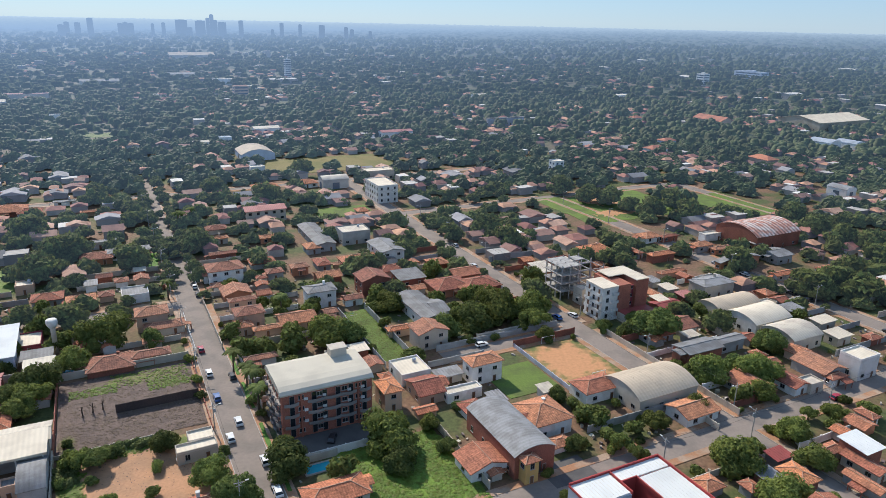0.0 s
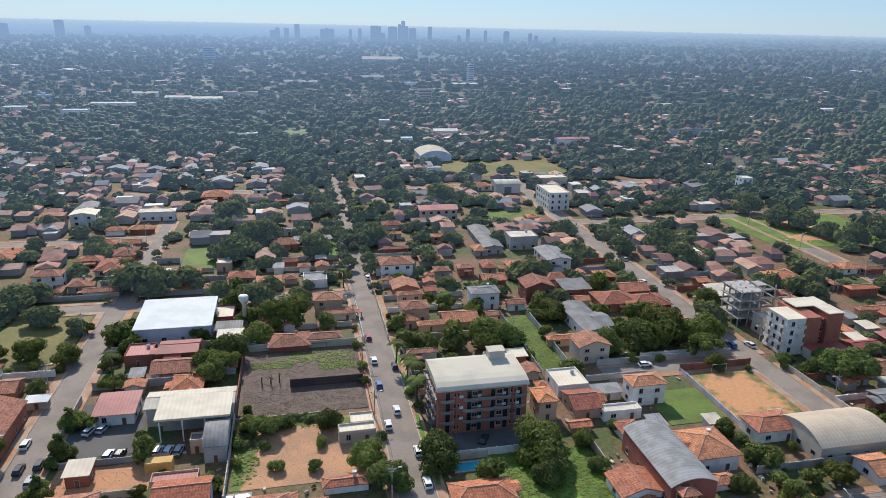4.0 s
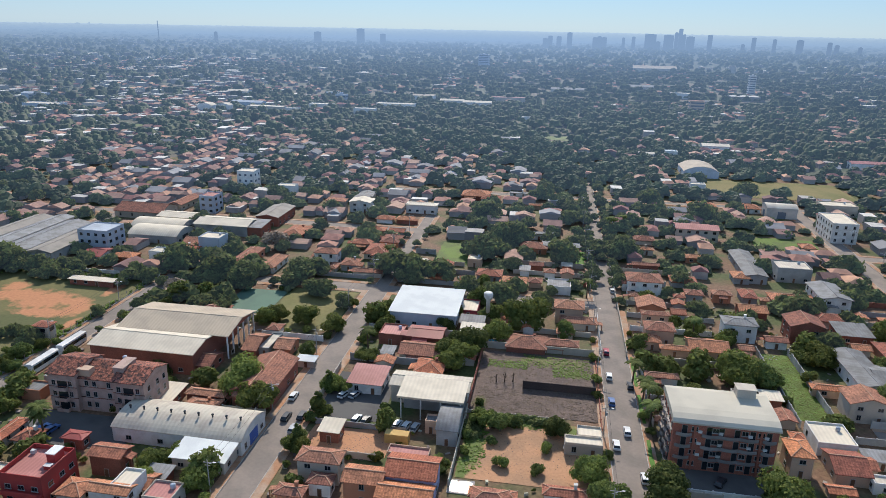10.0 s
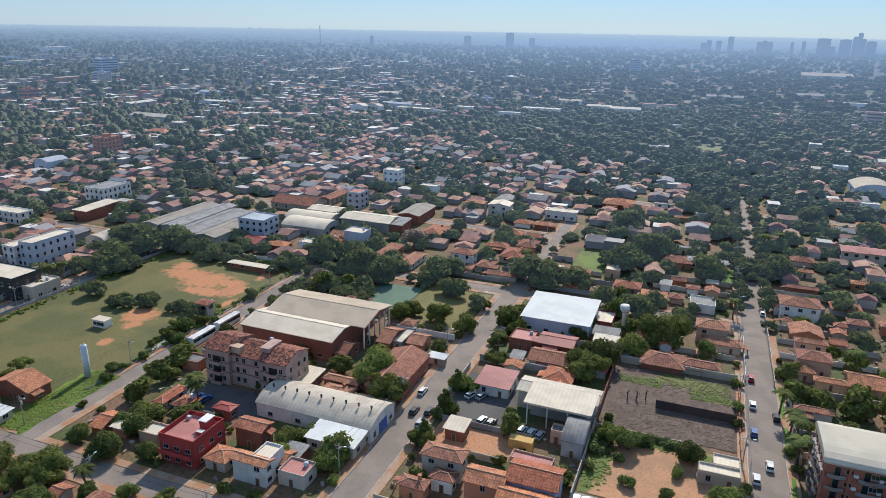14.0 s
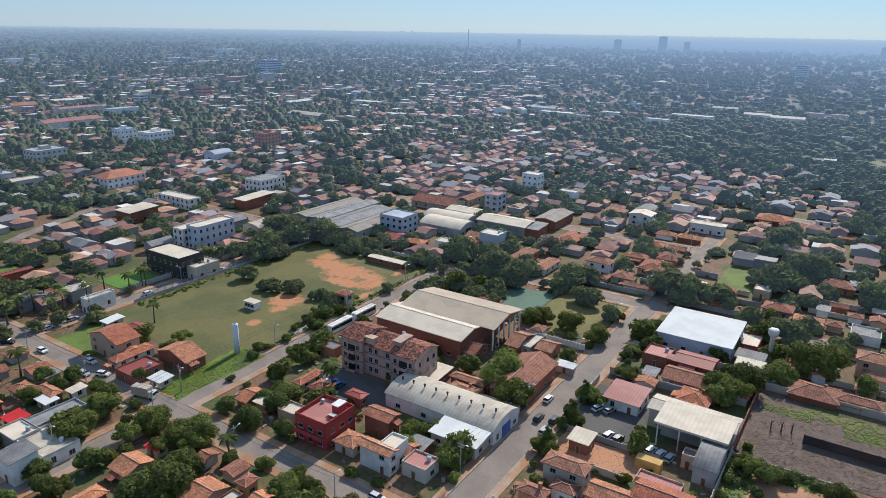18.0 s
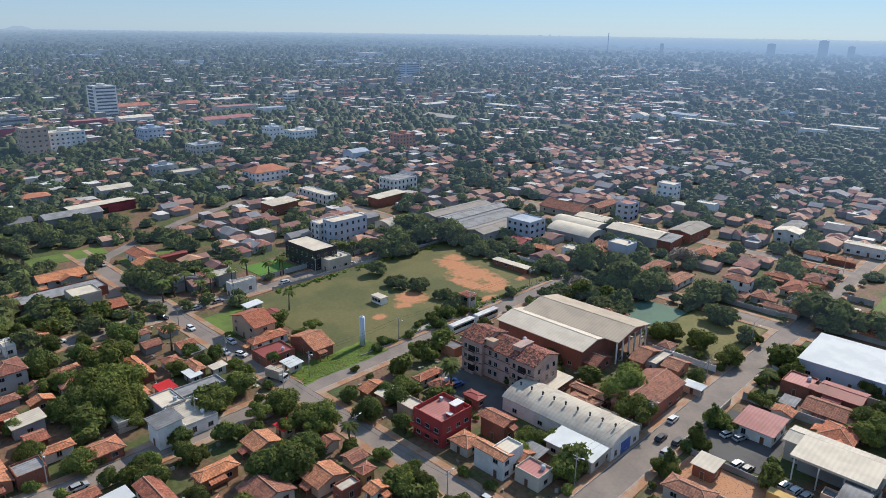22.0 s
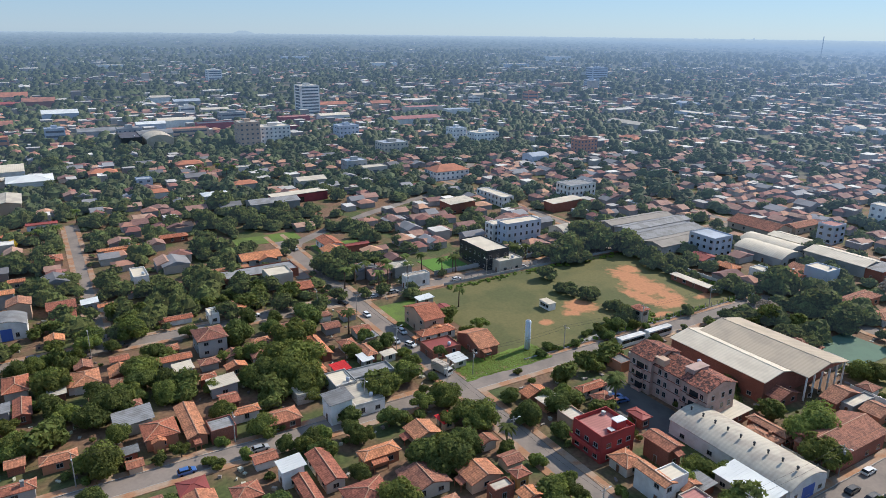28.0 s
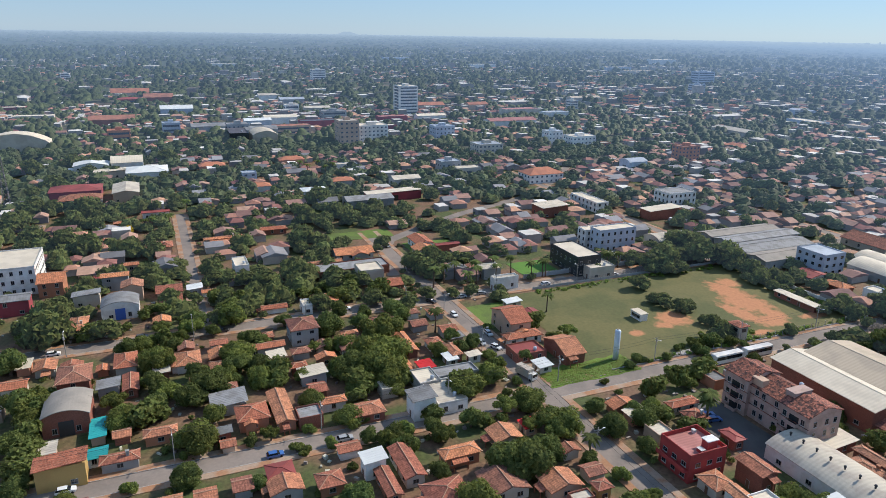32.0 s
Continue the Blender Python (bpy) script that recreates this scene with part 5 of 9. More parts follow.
def brick_apartments():
    """Five rows of balconies in red brick under a cream roof rolled down at the edges."""
    u0, v0, u1, v1, h = 32.0, 147.6, 55.4, 163.2, 13.2
    a, b = (u1 - u0) / 2, (v1 - v0) / 2
    ob = thing("apartment_block", at((u0 + u1) / 2, (v0 + v1) / 2), "red brick apartment block with balconies and a cream roof", "apartment block")
    part("wall", Geo().box(-a, -b, -0.3, a, b, h - 0.5).mesh("wall", M_BRICK), ob)
    g, n = Geo(), 6
    prof = [(-b - 0.4, h - 0.75), (-b - 0.4, h - 0.35), (-b + 0.4, h + 0.25), (-b + 2.2, h + 0.75), (-b + 4.5, h + 0.95), (b - 2.0, h + 0.95), (b - 0.3, h + 0.6), (b + 0.4, h - 0.1), (b + 0.4, h - 0.75)]
    m = len(prof)
    g.v = [(-a - 0.4, y, z) for y, z in prof] + [(a + 0.4, y, z) for y, z in prof]
    g.f = [(k, k + m, k + 1 + m, k + 1) for k in range(m - 1)] + [(0, m - 1, 2 * m - 1, m), tuple(range(m)), tuple(range(2 * m - 1, m - 1, -1))]
    roof = part("roof", g.mesh("roof", M_CREAM), ob)
    house_g = Geo().box(-2.2, -1.6, 0, 2.2, 1.6, 2.3).box(-2.4, -1.8, 2.3, 2.4, 1.8, 2.5)
    part("stair_head", house_g.mesh("stair_head", WALL["e"]), roof, m=pose(a - 5.0, b - 2.6, h + 0.9))
    recess = Geo().box(-0.65, -0.06, 0, 0.65, 0.04, 2.2, 0).box(-0.56, -0.1, 0.02, 0.56, 0.02, 2.1, 1).mesh("balcony_door", M_RAIL, M_GLASS)

    def band(width, waves, n=30):
        """A balcony with a solid parapet that swells outward in waves."""
        g = Geo()
        for k in range(n + 1):
            x, d = width * (k / n - 0.5), -0.7 - 0.42 * abs(math.sin(waves * math.pi * k / n))
            g.v += [(x, 0, 0), (x, d, 0), (x, d, 0.85), (x, d + 0.1, 0.85), (x, d + 0.1, 0.18), (x, 0, 0.18)]
        for k in range(n):
            for j in range(6):
                i, q = 6 * k + j, 6 * k + (j + 1) % 6
                g.f.append((i, i + 6, q + 6, q))
        g.f += [tuple(range(6)), tuple(range(6 * n + 5, 6 * n - 1, -1))]
        g.m = [0] * len(g.f)
        return g.mesh("balcony", M_RAIL)

    slab, bands = band(3.1, 1), ((-9.4, band(3.6, 1)), (1.0, band(12.6, 3)), (9.7, band(2.9, 1)))
    for f in range(4):
        z = 0.4 + 3.1 * f
        for k, x in enumerate((-9.2, -3.6, -0.9, 2.6, 6.0, 9.6)):
            part("balcony_door", recess, ob, m=pose(x, -b, z + 0.1))
        for x, me in bands if f else ():
            part("balcony", me, ob, "curved grey balcony", m=pose(x, -b, z - 0.15))
        for x in (-6.9, -2.2, 4.3, 7.9):
            part("window", WIN, ob, m=pose(x, -b, z + 0.9))
            if f and (x < 0 or f > 1):
                part("air_conditioner", AC, ob, m=pose(x + 1.2, -b, z + 0.6))
        for y in (-5.2, -1.7, 1.8, 5.3):
            part("balcony", slab, ob, "curved pale balcony", m=pose(-a, y, z - 0.15, 0, 0, -90))
            part("balcony_door", recess, ob, m=pose(-a, y, z + 0.1, 0, 0, -90))
        for y in (-5.0, 0.0, 5.0):
            part("window", WIN, ob, m=pose(a, y, z + 0.9, 0, 0, 90))
    for x in (-8.8, 6.0):
        part("pilaster", Geo().box(-0.25, -0.35, 0, 0.25, 0, h - 0.6).mesh("pilaster", M_BRICK), ob, m=pose(x + 1.9, -b, 0))
    take(u0 - 1, v0 - 1, u1 + 1, v1 + 1)


def pink_apartments():
    """Dusty pink flats in three stepped bodies under mottled tile roofs."""
    ob = thing("apartment_block", at(-115, 148.6), "dusty pink apartment block with mottled dark tile roofs", "apartment block")
    bodies = [(-13.6, -6.0, -5.4, 5.6, 11.0), (-5.4, -4.8, 5.4, 5.8, 9.8), (5.4, -6.2, 14.2, 5.0, 10.6)]
    for k, (x0, y0, x1, y1, h) in enumerate(bodies):
        part("wall", Geo().box(x0, y0, -0.3, x1 - 0.01, y1, h).mesh("wall", M_PINK), ob)
        r = Geo()
        X0, X1, Y0, Y1 = x0 - 0.4, x1 + 0.3, y0 - 0.6, y1 + 0.5
        ym = (Y0 + Y1) / 2 + (1.5 if k == 1 else 0)
        top = 2.0
        r.v = [(X0, Y0, h), (X1, Y0, h), (X1, ym, h + top), (X0, ym, h + top), (X1, Y1, h), (X0, Y1, h)]
        r.v += [(x, y, z - 0.2) for x, y, z in r.v]
        r.f = [(0, 1, 2, 3), (3, 2, 4, 5), (7, 6, 9, 8), (8, 9, 11, 10), (0, 6, 7, 1), (5, 4, 10, 11), (1, 7, 8, 2), (2, 8, 10, 4), (0, 3, 9, 6), (3, 5, 11, 9)]
        r.m = [0] * len(r.f)
        part("roof", r.mesh("roof", M_STAIN), ob, "mottled red and black tile roof")
        part("gable_wall", Geo().add([(x1 - 0.2, y0, h), (x1 - 0.02, y0, h), (x1 - 0.2, y1, h), (x1 - 0.02, y1, h), (x1 - 0.2, ym, h + top - 0.3), (x1 - 0.02, ym, h + top - 0.3)], [(0, 1, 5, 4), (2, 4, 5, 3), (0, 4, 2), (1, 3, 5)]).mesh("gable_wall", M_PINK), ob)
        for f in range(3):
            z = 1.2 + 3.1 * f
            for x in ([x0 + 1.6, x1 - 1.8] if k != 1 else [x0 + 2.2, x0 + 4.4, x1 - 2.2]):
                part("window", WIN_TALL, ob, m=pose(x, y0, z))
            if k != 1:
                x = (x0 + x1) / 2
                g = Geo().box(-1.7, -1.3, 0, 1.7, 0, 0.16).box(-1.7, -1.3, 0.16, 1.7, -1.2, 1.0).box(-1.7, -1.2, 0.16, -1.6, 0, 1.0).box(1.6, -1.2, 0.16, 1.7, 0, 1.0)
                part("balcony", g.mesh("balcony", M_PINK), ob, m=pose(x, y0, z - 1.0))
                part("balcony_opening", Geo().box(-1.4, -0.05, 0, 1.4, 0.05, 2.2).mesh("balcony_opening", M_GLASS), ob, m=pose(x, y0, z - 0.8))
            for y in (-3.5, 0.5, 3.5):
                if k == 0:
                    part("window", WIN, ob, m=pose(x0, y, z, 0, 0, -90))
                if k == 2:
                    part("window", WIN_TALL, ob, m=pose(x1, y - 0.5, z, 0, 0, 90))
        part("floor_band", Geo().box(x0 - 0.05, y0 - 0.06, 3.9, x1 + 0.05, y0 + 0.1, 4.15).box(x0 - 0.05, y0 - 0.06, 7.0, x1 + 0.05, y0 + 0.1, 7.25).mesh("floor_band", M_STAIN), ob)
    part("stair_head", Geo().box(-1.4, -3.0, 0, 1.4, 3.0, 3.2).box(-1.6, -3.2, 3.2, 1.6, 3.2, 3.4).mesh("stair_head", M_PINK), ob, m=pose(5.6, -0.5, 9.6))
    part("stair_head", Geo().box(-1.8, -1.2, 0, 1.8, 1.2, 2.2).mesh("stair_head", WALL["p"]), ob, m=pose(-4.0, -3.4, 9.8))
    part("water_tank", TANK, ob, m=pose(3.0, 3.5, 11.6))


def red_house():
    ob = thing("house", at(-107.6, 112.4), "square red painted house with a red roof terrace", "house", group="town houses")
    part("wall", Geo().box(-5.1, -5.5, -0.3, 5.1, 5.5, 6.3).mesh("wall", M_REDPAINT), ob)
    r, caps = roof_geo("flat", 5.1, 5.5, 6.5, 0)
    roof = part("roof", r.mesh("roof", ROOF["m"]), ob, "faded red roof terrace")
    caps.v = [(x, y, z + (0.7 if z > 6.7 else 0)) for x, y, z in caps.v]
    part("parapet", caps.mesh("parapet", M_REDPAINT), roof)
    part("stair_head", Geo().box(-1, -1.5, 0, 1, 1.5, 2.1, 0).box(-1.2, -1.7, 2.1, 1.2, 1.7, 2.3, 1).mesh("stair_head", M_REDPAINT, M_AC), roof, m=pose(2.4, 2.6, 6.5))
    part("hatch", Geo().box(-0.8, -0.5, 0, 0.8, 0.5, 0.9, 0).box(-0.9, -0.6, 0.9, 0.9, 0.6, 1.0, 1).mesh("hatch", M_REDPAINT, M_AC), roof, m=pose(3.4, -1.0, 6.5))
    part("hatch", Geo().box(-0.5, -0.4, 0, 0.5, 0.4, 0.9, 1).mesh("hatch", M_REDPAINT, M_AC), roof, m=pose(-3.8, 3.4, 6.5))
    for f in (0.9, 3.9):
        for x in (-3.2, 0, 3.2):
            part("window", WIN, ob, m=pose(x, -5.5, f))
        for y in (-3, 0.5, 3.5):
            part("window", WIN_TALL, ob, m=pose(-5.1, y, f, 0, 0, -90))
            part("window", WIN, ob, m=pose(5.1, y, f, 0, 0, 90))
    part("balcony", Geo().box(-4.8, -1.4, 0, 4.8, 0, 0.2).box(-4.8, -1.4, 0.2, 4.8, -1.3, 1.1).mesh("balcony", M_REDPAINT), ob, m=pose(0, -5.5, 3.1))


def concrete_frame():
    """An unfinished building: slabs on columns, with scaffold towers behind."""
    ob = thing("unfinished_building", at(153.4, 199.6), "unfinished concrete frame building with open floors", "building")
    col = Geo().box(-0.2, -0.2, -0.2, 0.2, 0.2, 13.6).mesh("column", M_CONC)
    for x in (-3.8, 0, 3.8):
        for y in (-5, -1.6, 1.7, 5):
            part("column", col, ob, m=pose(x, y, 0))
    slab = Geo().box(-4.4, -5.6, 0, 4.4, 5.6, 0.32).mesh("slab", M_CONC)
    for z in (3.2, 6.4, 9.6, 12.9):
        part("slab", slab, ob, m=pose(0, 0, z))
    for k, (x0, x1) in enumerate(((5.0, 10.0), (10.0, 16.5))):
        for z in (3.3, 6.6, 9.9, 13.0)[: 4 - k]:
            part("beam", Geo().box(x0, -4.6, z, x1, -4.3, z + 0.3).box(x0, 3.2, z, x1, 3.5, z + 0.3).box(x0, -4.3, z, x0 + 0.3, 3.2, z + 0.3).box(x1 - 0.3, -4.3, z, x1, 3.2, z + 0.3).mesh("beam", M_CONC), ob)
        for x in (x0 + 0.2, x1 - 0.2):
            for y in (-4.4, 3.3):
                part("column", Geo().box(-0.18, -0.18, -0.2, 0.18, 0.18, 14.5 - 3 * k).mesh("column", M_CONC), ob, m=pose(x, y, 0))
    part("slab", Geo().box(5.0, -1.0, 13.3, 9.0, 3.5, 13.55).mesh("slab", M_CONC), ob)
    part("stair", Geo().box(5.4, -2.0, 0, 6.4, 2.0, 12.5).mesh("stair", WALL["g"]), ob)
    take(147, 193, 171, 206)


def brick_tower_block():
    ob = thing("apartment_block", at(160.5, 178.5), "red brick and white apartment block with white balconies", "apartment block")
    part("wall", Geo().box(-10, -6.6, -0.3, -3.2, 2.8, 12.6).mesh("wall", WALL["w"]), ob, "white street front")
    part("wall", Geo().box(-3.2, -6.9, -0.3, 2.2, 7.0, 12.9).mesh("wall", M_BRICK), ob)
    part("wall", Geo().box(2.2, -5.6, -0.3, 4.6, 7.0, 11.6).mesh("wall", WALL["m"]), ob)
    part("wall", Geo().box(4.6, -6.9, -0.3, 10.2, 7.0, 13.6).mesh("wall", M_BRICK), ob)
    for x0, y0, x1, y1, h, c in ((-10.2, -6.8, -2.6, 3.0, 12.6, "w"), (-2.2, 0.0, 10.4, 7.2, 13.6, "w"), (4.4, -7.0, 10.4, 0.2, 13.7, "w")):
        part("roof", Geo().box(x0, y0, h, x1, y1, h + 0.25).mesh("roof", ROOF[c]), ob, "pale sheet roof")
    bal = Geo().box(-1.3, -1.0, 0, 1.3, 0, 0.18).box(-1.3, -1.0, 0.18, 1.3, -0.88, 1.0).box(-1.3, -0.9, 0.18, -1.2, 0, 1.0).box(1.2, -0.9, 0.18, 1.3, 0, 1.0).mesh("balcony", M_AC)
    for f in range(4):
        z = 1.2 + 3.0 * f
        for y in (-4.6, 0.9):
            part("balcony", bal, ob, "white balcony", m=pose(-10, y, z - 0.6, 0, 0, -90))
            part("balcony_door", DOOR, ob, m=pose(-10, y, z - 0.4, 0, 0, -90))
        part("window", WIN_TALL, ob, m=pose(-10, -1.8, z, 0, 0, -90))
        part("balcony", bal, ob, "white balcony", m=pose(-4.8, -6.6, z - 0.6))
        part("window", WIN_TALL, ob, m=pose(-7.8, -6.6, z))
        part("window", WIN, ob, m=pose(3.4, -5.6, z))
    part("annex", Geo().box(-3, -13.2, -0.2, 10, -6.9, 3.4, 0).box(-3.2, -13.4, 3.4, 10.2, -6.9, 3.6, 1).mesh("annex", WALL["e"], ROOF["r"]), ob, "low annex with a dark red roof")
    for x in (-1.2, 2.2, 5.6):
        part("window", WIN_TALL, ob, m=pose(x, -13.2, 0.9))
    take(148, 164, 172, 187)


def red_shop():
    """An L of white sheet roofs behind red parapets, round a small court."""
    ob = thing("shop_building", at(94, 89), "white roofed shop building with red parapets and a court", "shop")
    for x0, y0, x1, y1 in ((-13, 0.5, -2.2, 8.2), (-2.2, 4.2, 12, 8.2), (2.2, -9, 12, 4.2)):
        part("wall", Geo().box(x0, y0, -0.3, x1 - 0.01, y1 - 0.01, 5.6).mesh("wall", M_REDPAINT if x0 > -13 else WALL["k"]), ob)
        part("roof", Geo().box(x0 + 0.25, y0 + 0.25, 5.6, x1 - 0.25, y1 - 0.25, 5.95).mesh("roof", ROOF["b"]), ob)
        lines = Geo()
        for k in range(int((x1 - x0) / 0.9)):
            lines.box(x0 + 0.5 + 0.9 * k, y0 + 0.3, 5.95, x0 + 0.54 + 0.9 * k, y1 - 0.3, 5.98)
        part("seam", lines.mesh("seam", ROOF["w"]), ob)
    par = Geo().box(-13, 8.0, 5.6, 12.1, 8.3, 6.5).box(11.8, -9, 5.6, 12.1, 8.0, 6.5).box(-13.1, 0.3, 5.6, -12.9, 8.0, 6.1).box(-2.3, 0.4, 5.6, -2.05, 8.0, 6.4).box(2.0, -9, 5.6, 2.3, 4.2, 6.4).box(-2.05, 4.0, 5.6, 2.3, 4.3, 6.4)
    part("parapet", par.mesh("parapet", M_REDPAINT), ob)
    for y in (-7, -4, -1, 2, 5):
        part("window", WIN_TALL, ob, m=pose(12, y, 1.2, 0, 0, 90))
    take(80, 79, 107, 98)


brick_apartments()
pink_apartments()
red_house()
concrete_frame()
brick_tower_block()
red_shop()
block("glass_hall", -255, 162.5, -233, 174.5, 8.6, 2, WALL["n"], ROOF["w"], "black glass hall with a flat white roof", step=3.4)
block("school", -265.5, 191, -257.5, 212, 11.0, 3, WALL["k"], ROOF["w"], "white and pale blue four-storey school block", step=3.2)
block("school", -273, 189, -266, 204, 9.0, 3, WALL["w"], ROOF["w"], "white school wing with balconies", step=3.2)
block("apartment_block", 138.5, 354, 150.5, 376, 10.0, 3, WALL["w"], ROOF["w"], "white three-storey apartment block", step=3.4)
block("apartment_block", -317, -63, -291, -47, 11.0, 3, WALL["w"], ROOF["w"], "white apartment block with grey shutters", step=3.2)
block("office_block", -327, 280, -313, 300, 10.0, 3, WALL["w"], ROOF["g"], "white office block with dark windows", step=3.0, faces="se")
block("office_block", -350, 235, -322, 243, 6.0, 2, WALL["w"], ROOF["w"], "long white commercial block", step=3.6, faces="se")
house("flat", "w", 7.2, 148.0, 16.4, 151.6, 3.1, "e")
house("flat", "w", 10.4, 152.2, 16.4, 156.8, 2.9, "e")
house("gable_v", "g", -236.5, 248, -222.5, 292, 4.6, "g")
house("gable_v", "f", -222, 246, -209.5, 290, 4.6, "g")
house("gable_v", "f", -259, 252, -248.5, 298, 4.6, "g")
house("gable_v", "g", -248, 252, -237.5, 300, 4.6, "g")
house("arch_v", "e", -262, 221, -250, 240, 5, "e")

house("mono", "w", -185.8, 225.0, -166.0, 228.2, 2.6, "r")
cowl = Geo().tube([(0, 0, -0.3, 0.22), (0, 0, 0.35, 0.22), (0, 0, 0.4, 0.36), (0, 0, 0.65, 0.3), (0, 0, 0.75, 0.1)]).mesh("roof_vent", WALL["n"])
for k in range(9):  # turbine vents along the ridge of the long white hall
    solid("roof_vent", cowl, at(-101.5 + 3.7 * k, 137.4, 6.8), "dark turbine vent on a barrel roof", "vent", "roof vents")


def water_tower():
    ob = thing("water_tower", at(-19.6, 223.4), "concrete mushroom water tower", "water tower")
    part("shaft", Geo().tube([(0, 0, -0.3, 0.8), (0, 0, 7.9, 0.72), (0, 0, 8.7, 0.95)]).mesh("shaft", WALL["e"], smooth=True), ob)
    part("tank", Geo().tube([(0, 0, 8.6, 0.95), (0, 0, 9.5, 1.6), (0, 0, 11.0, 1.65), (0, 0, 11.2, 1.5)]).mesh("tank", WALL["w"], smooth=True), ob)
    ob = thing("water_tower", at(-161.8, 130.3), "slim white cylindrical water tank tower", "water tower")
    part("tank", Geo().tube([(0, 0, -0.3, 0.95), (0, 0, 10.2, 0.95), (0, 0, 10.5, 0.8)]).mesh("tank", mat("tank_pale_blue", (0.62, 0.70, 0.78), rough=0.5), smooth=True), ob)
    part("hatch", Geo().box(-0.3, -0.3, 10.5, 0.3, 0.3, 10.7).mesh("hatch", M_CONC), ob)


water_tower()
hut = thing("field_hut", at(-186.5, 159), "small white kiosk on the sports field", "hut")
part("wall", Geo().box(-2.8, -1.6, -0.2, 2.8, 1.6, 2.7).mesh("wall", WALL["w"]), hut)
part("roof", Geo().box(-3.0, -1.8, 2.7, 3.0, 1.8, 2.9).mesh("roof", ROOF["w"]), hut)
for x in (-1.6, 0, 1.6):
    part("window", WIN, hut, m=pose(x, -1.6, 1.0))
hut = thing("watch_hut", at(-160, 180), "two-storey grandstand hut with a red tile roof", "hut")
part("wall", Geo().box(-2.4, -1.9, -0.2, 2.4, 1.9, 5.4).mesh("wall", WALL["e"]), hut)
part("roof", roof_geo("hip", 2.4, 1.9, 5.5, 0.3)[0].mesh("roof", ROOF["t"]), hut)
part("opening", Geo().box(-1.6, -0.06, 0, 1.6, 0.1, 1.3).mesh("opening", M_GLASS), hut, m=pose(0, -1.9, 3.3))
part("opening", Geo().box(-1.2, -0.06, 0, 1.2, 0.1, 1.3).mesh("opening", M_GLASS), hut, m=pose(2.4, 0, 3.3, 0, 0, 90))


def garden_wall(u0, v0, u1, v1, h=2.2, col="e", label=""):
    """A boundary wall with piers along one grid line."""
    n = max(1, int(math.hypot(u1 - u0, v1 - v0) / 4))
    g = Geo().box(min(u0, u1) - 0.1, min(v0, v1) - 0.1, -0.3, max(u0, u1) + 0.1, max(v0, v1) + 0.1, h)
    for k in range(n + 1):
        u, v = u0 + (u1 - u0) * k / n, v0 + (v1 - v0) * k / n
        g.box(u - 0.18, v - 0.18, -0.3, u + 0.18, v + 0.18, h + 0.15)
    return solid("garden_wall", g.mesh("garden_wall", WALL[col]), at(0, 0), label or f"{WTEXT[col]} boundary wall with piers", "wall", group="boundary walls")


garden_wall(-4.5, 178.4, 16.0, 178.4, 2.6, "s", "free-standing brick wall in the vacant lot, coloured as dark as its shaded side")
for q in ((-18.8, 164, -18.8, 203, 2.2, "r"), (-18.8, 203, 16.5, 203, 2.4, "e"), (17.0, 160, 17.0, 203, 1.0, "r"), (-18.5, 162.5, 7, 162.5, 1.0, "e"), (-18.8, 130, -18.8, 163, 2.2, "e"), (69, 172, 69, 217, 2.2, "g"), (79, 172, 79, 217, 2.4, "g"), (69, 110, 69, 140, 2.2, "e"),
          (31, 137, 58, 137, 2.2, "w"), (112, 138, 112, 168, 1.4, "b"), (112, 168, 136, 168, 2.4, "r"), (-226, 137, -226, 240, 1.2, "g"), (-226, 240, -156, 240, 1.4, "w"), (-156, 125, -156, 240, 0.5, "g"), (-57, 149.5, -33, 149.5, 1.6, "g"), (-60, 153, -60, 180, 2.0, "e"),
          (88, 175.5, 134, 175.5, 2.2, "g"), (81, 167, 100, 167, 2.0, "g"), (-74, 120, -74, 150, 2.2, "w"), (-97, 135.5, -76, 135.5, 2.4, "g"), (-239, 140, -239, 200, 2.0, "g"), (30.5, 165, 30.5, 200, 1.8, "e"), (27, 205, 27, 300, 1.9, "e"), (19, 205, 19, 235, 1.9, "w"), (135, 105, 135, 136, 2.0, "e"), (146, 108, 146, 165, 2.0, "e")):
    garden_wall(*q)


def lot_walls():
    """Party walls that run back from the street between the plots."""
    rng = random.Random(5)
    for s, v0, v1, w in LONG[:6]:
        for side in (-1, 1):
            v = max(v0, -100) + 6.0
            while v < min(v1, 330):
                a = s + side * (w / 2 + 2.7)
                p = E1 * a + E2 * v
                if seen(a, v, 120) and math.hypot(p.x, p.y) < 300:
                    e = a
                    while abs(e - a) < 30 and is_free(min(e, e + side * 3) + 0.1, v - 0.15, max(e, e + side * 3) - 0.1, v + 0.15):
                        e += side * 3
                    if abs(e - a) >= 6:
                        garden_wall(a, v, e, v, rng.choice([1.9, 2.1, 2.4]), rng.choice("eegwr"))
                v += rng.choice([10.5, 12.0, 13.5])


lot_walls()


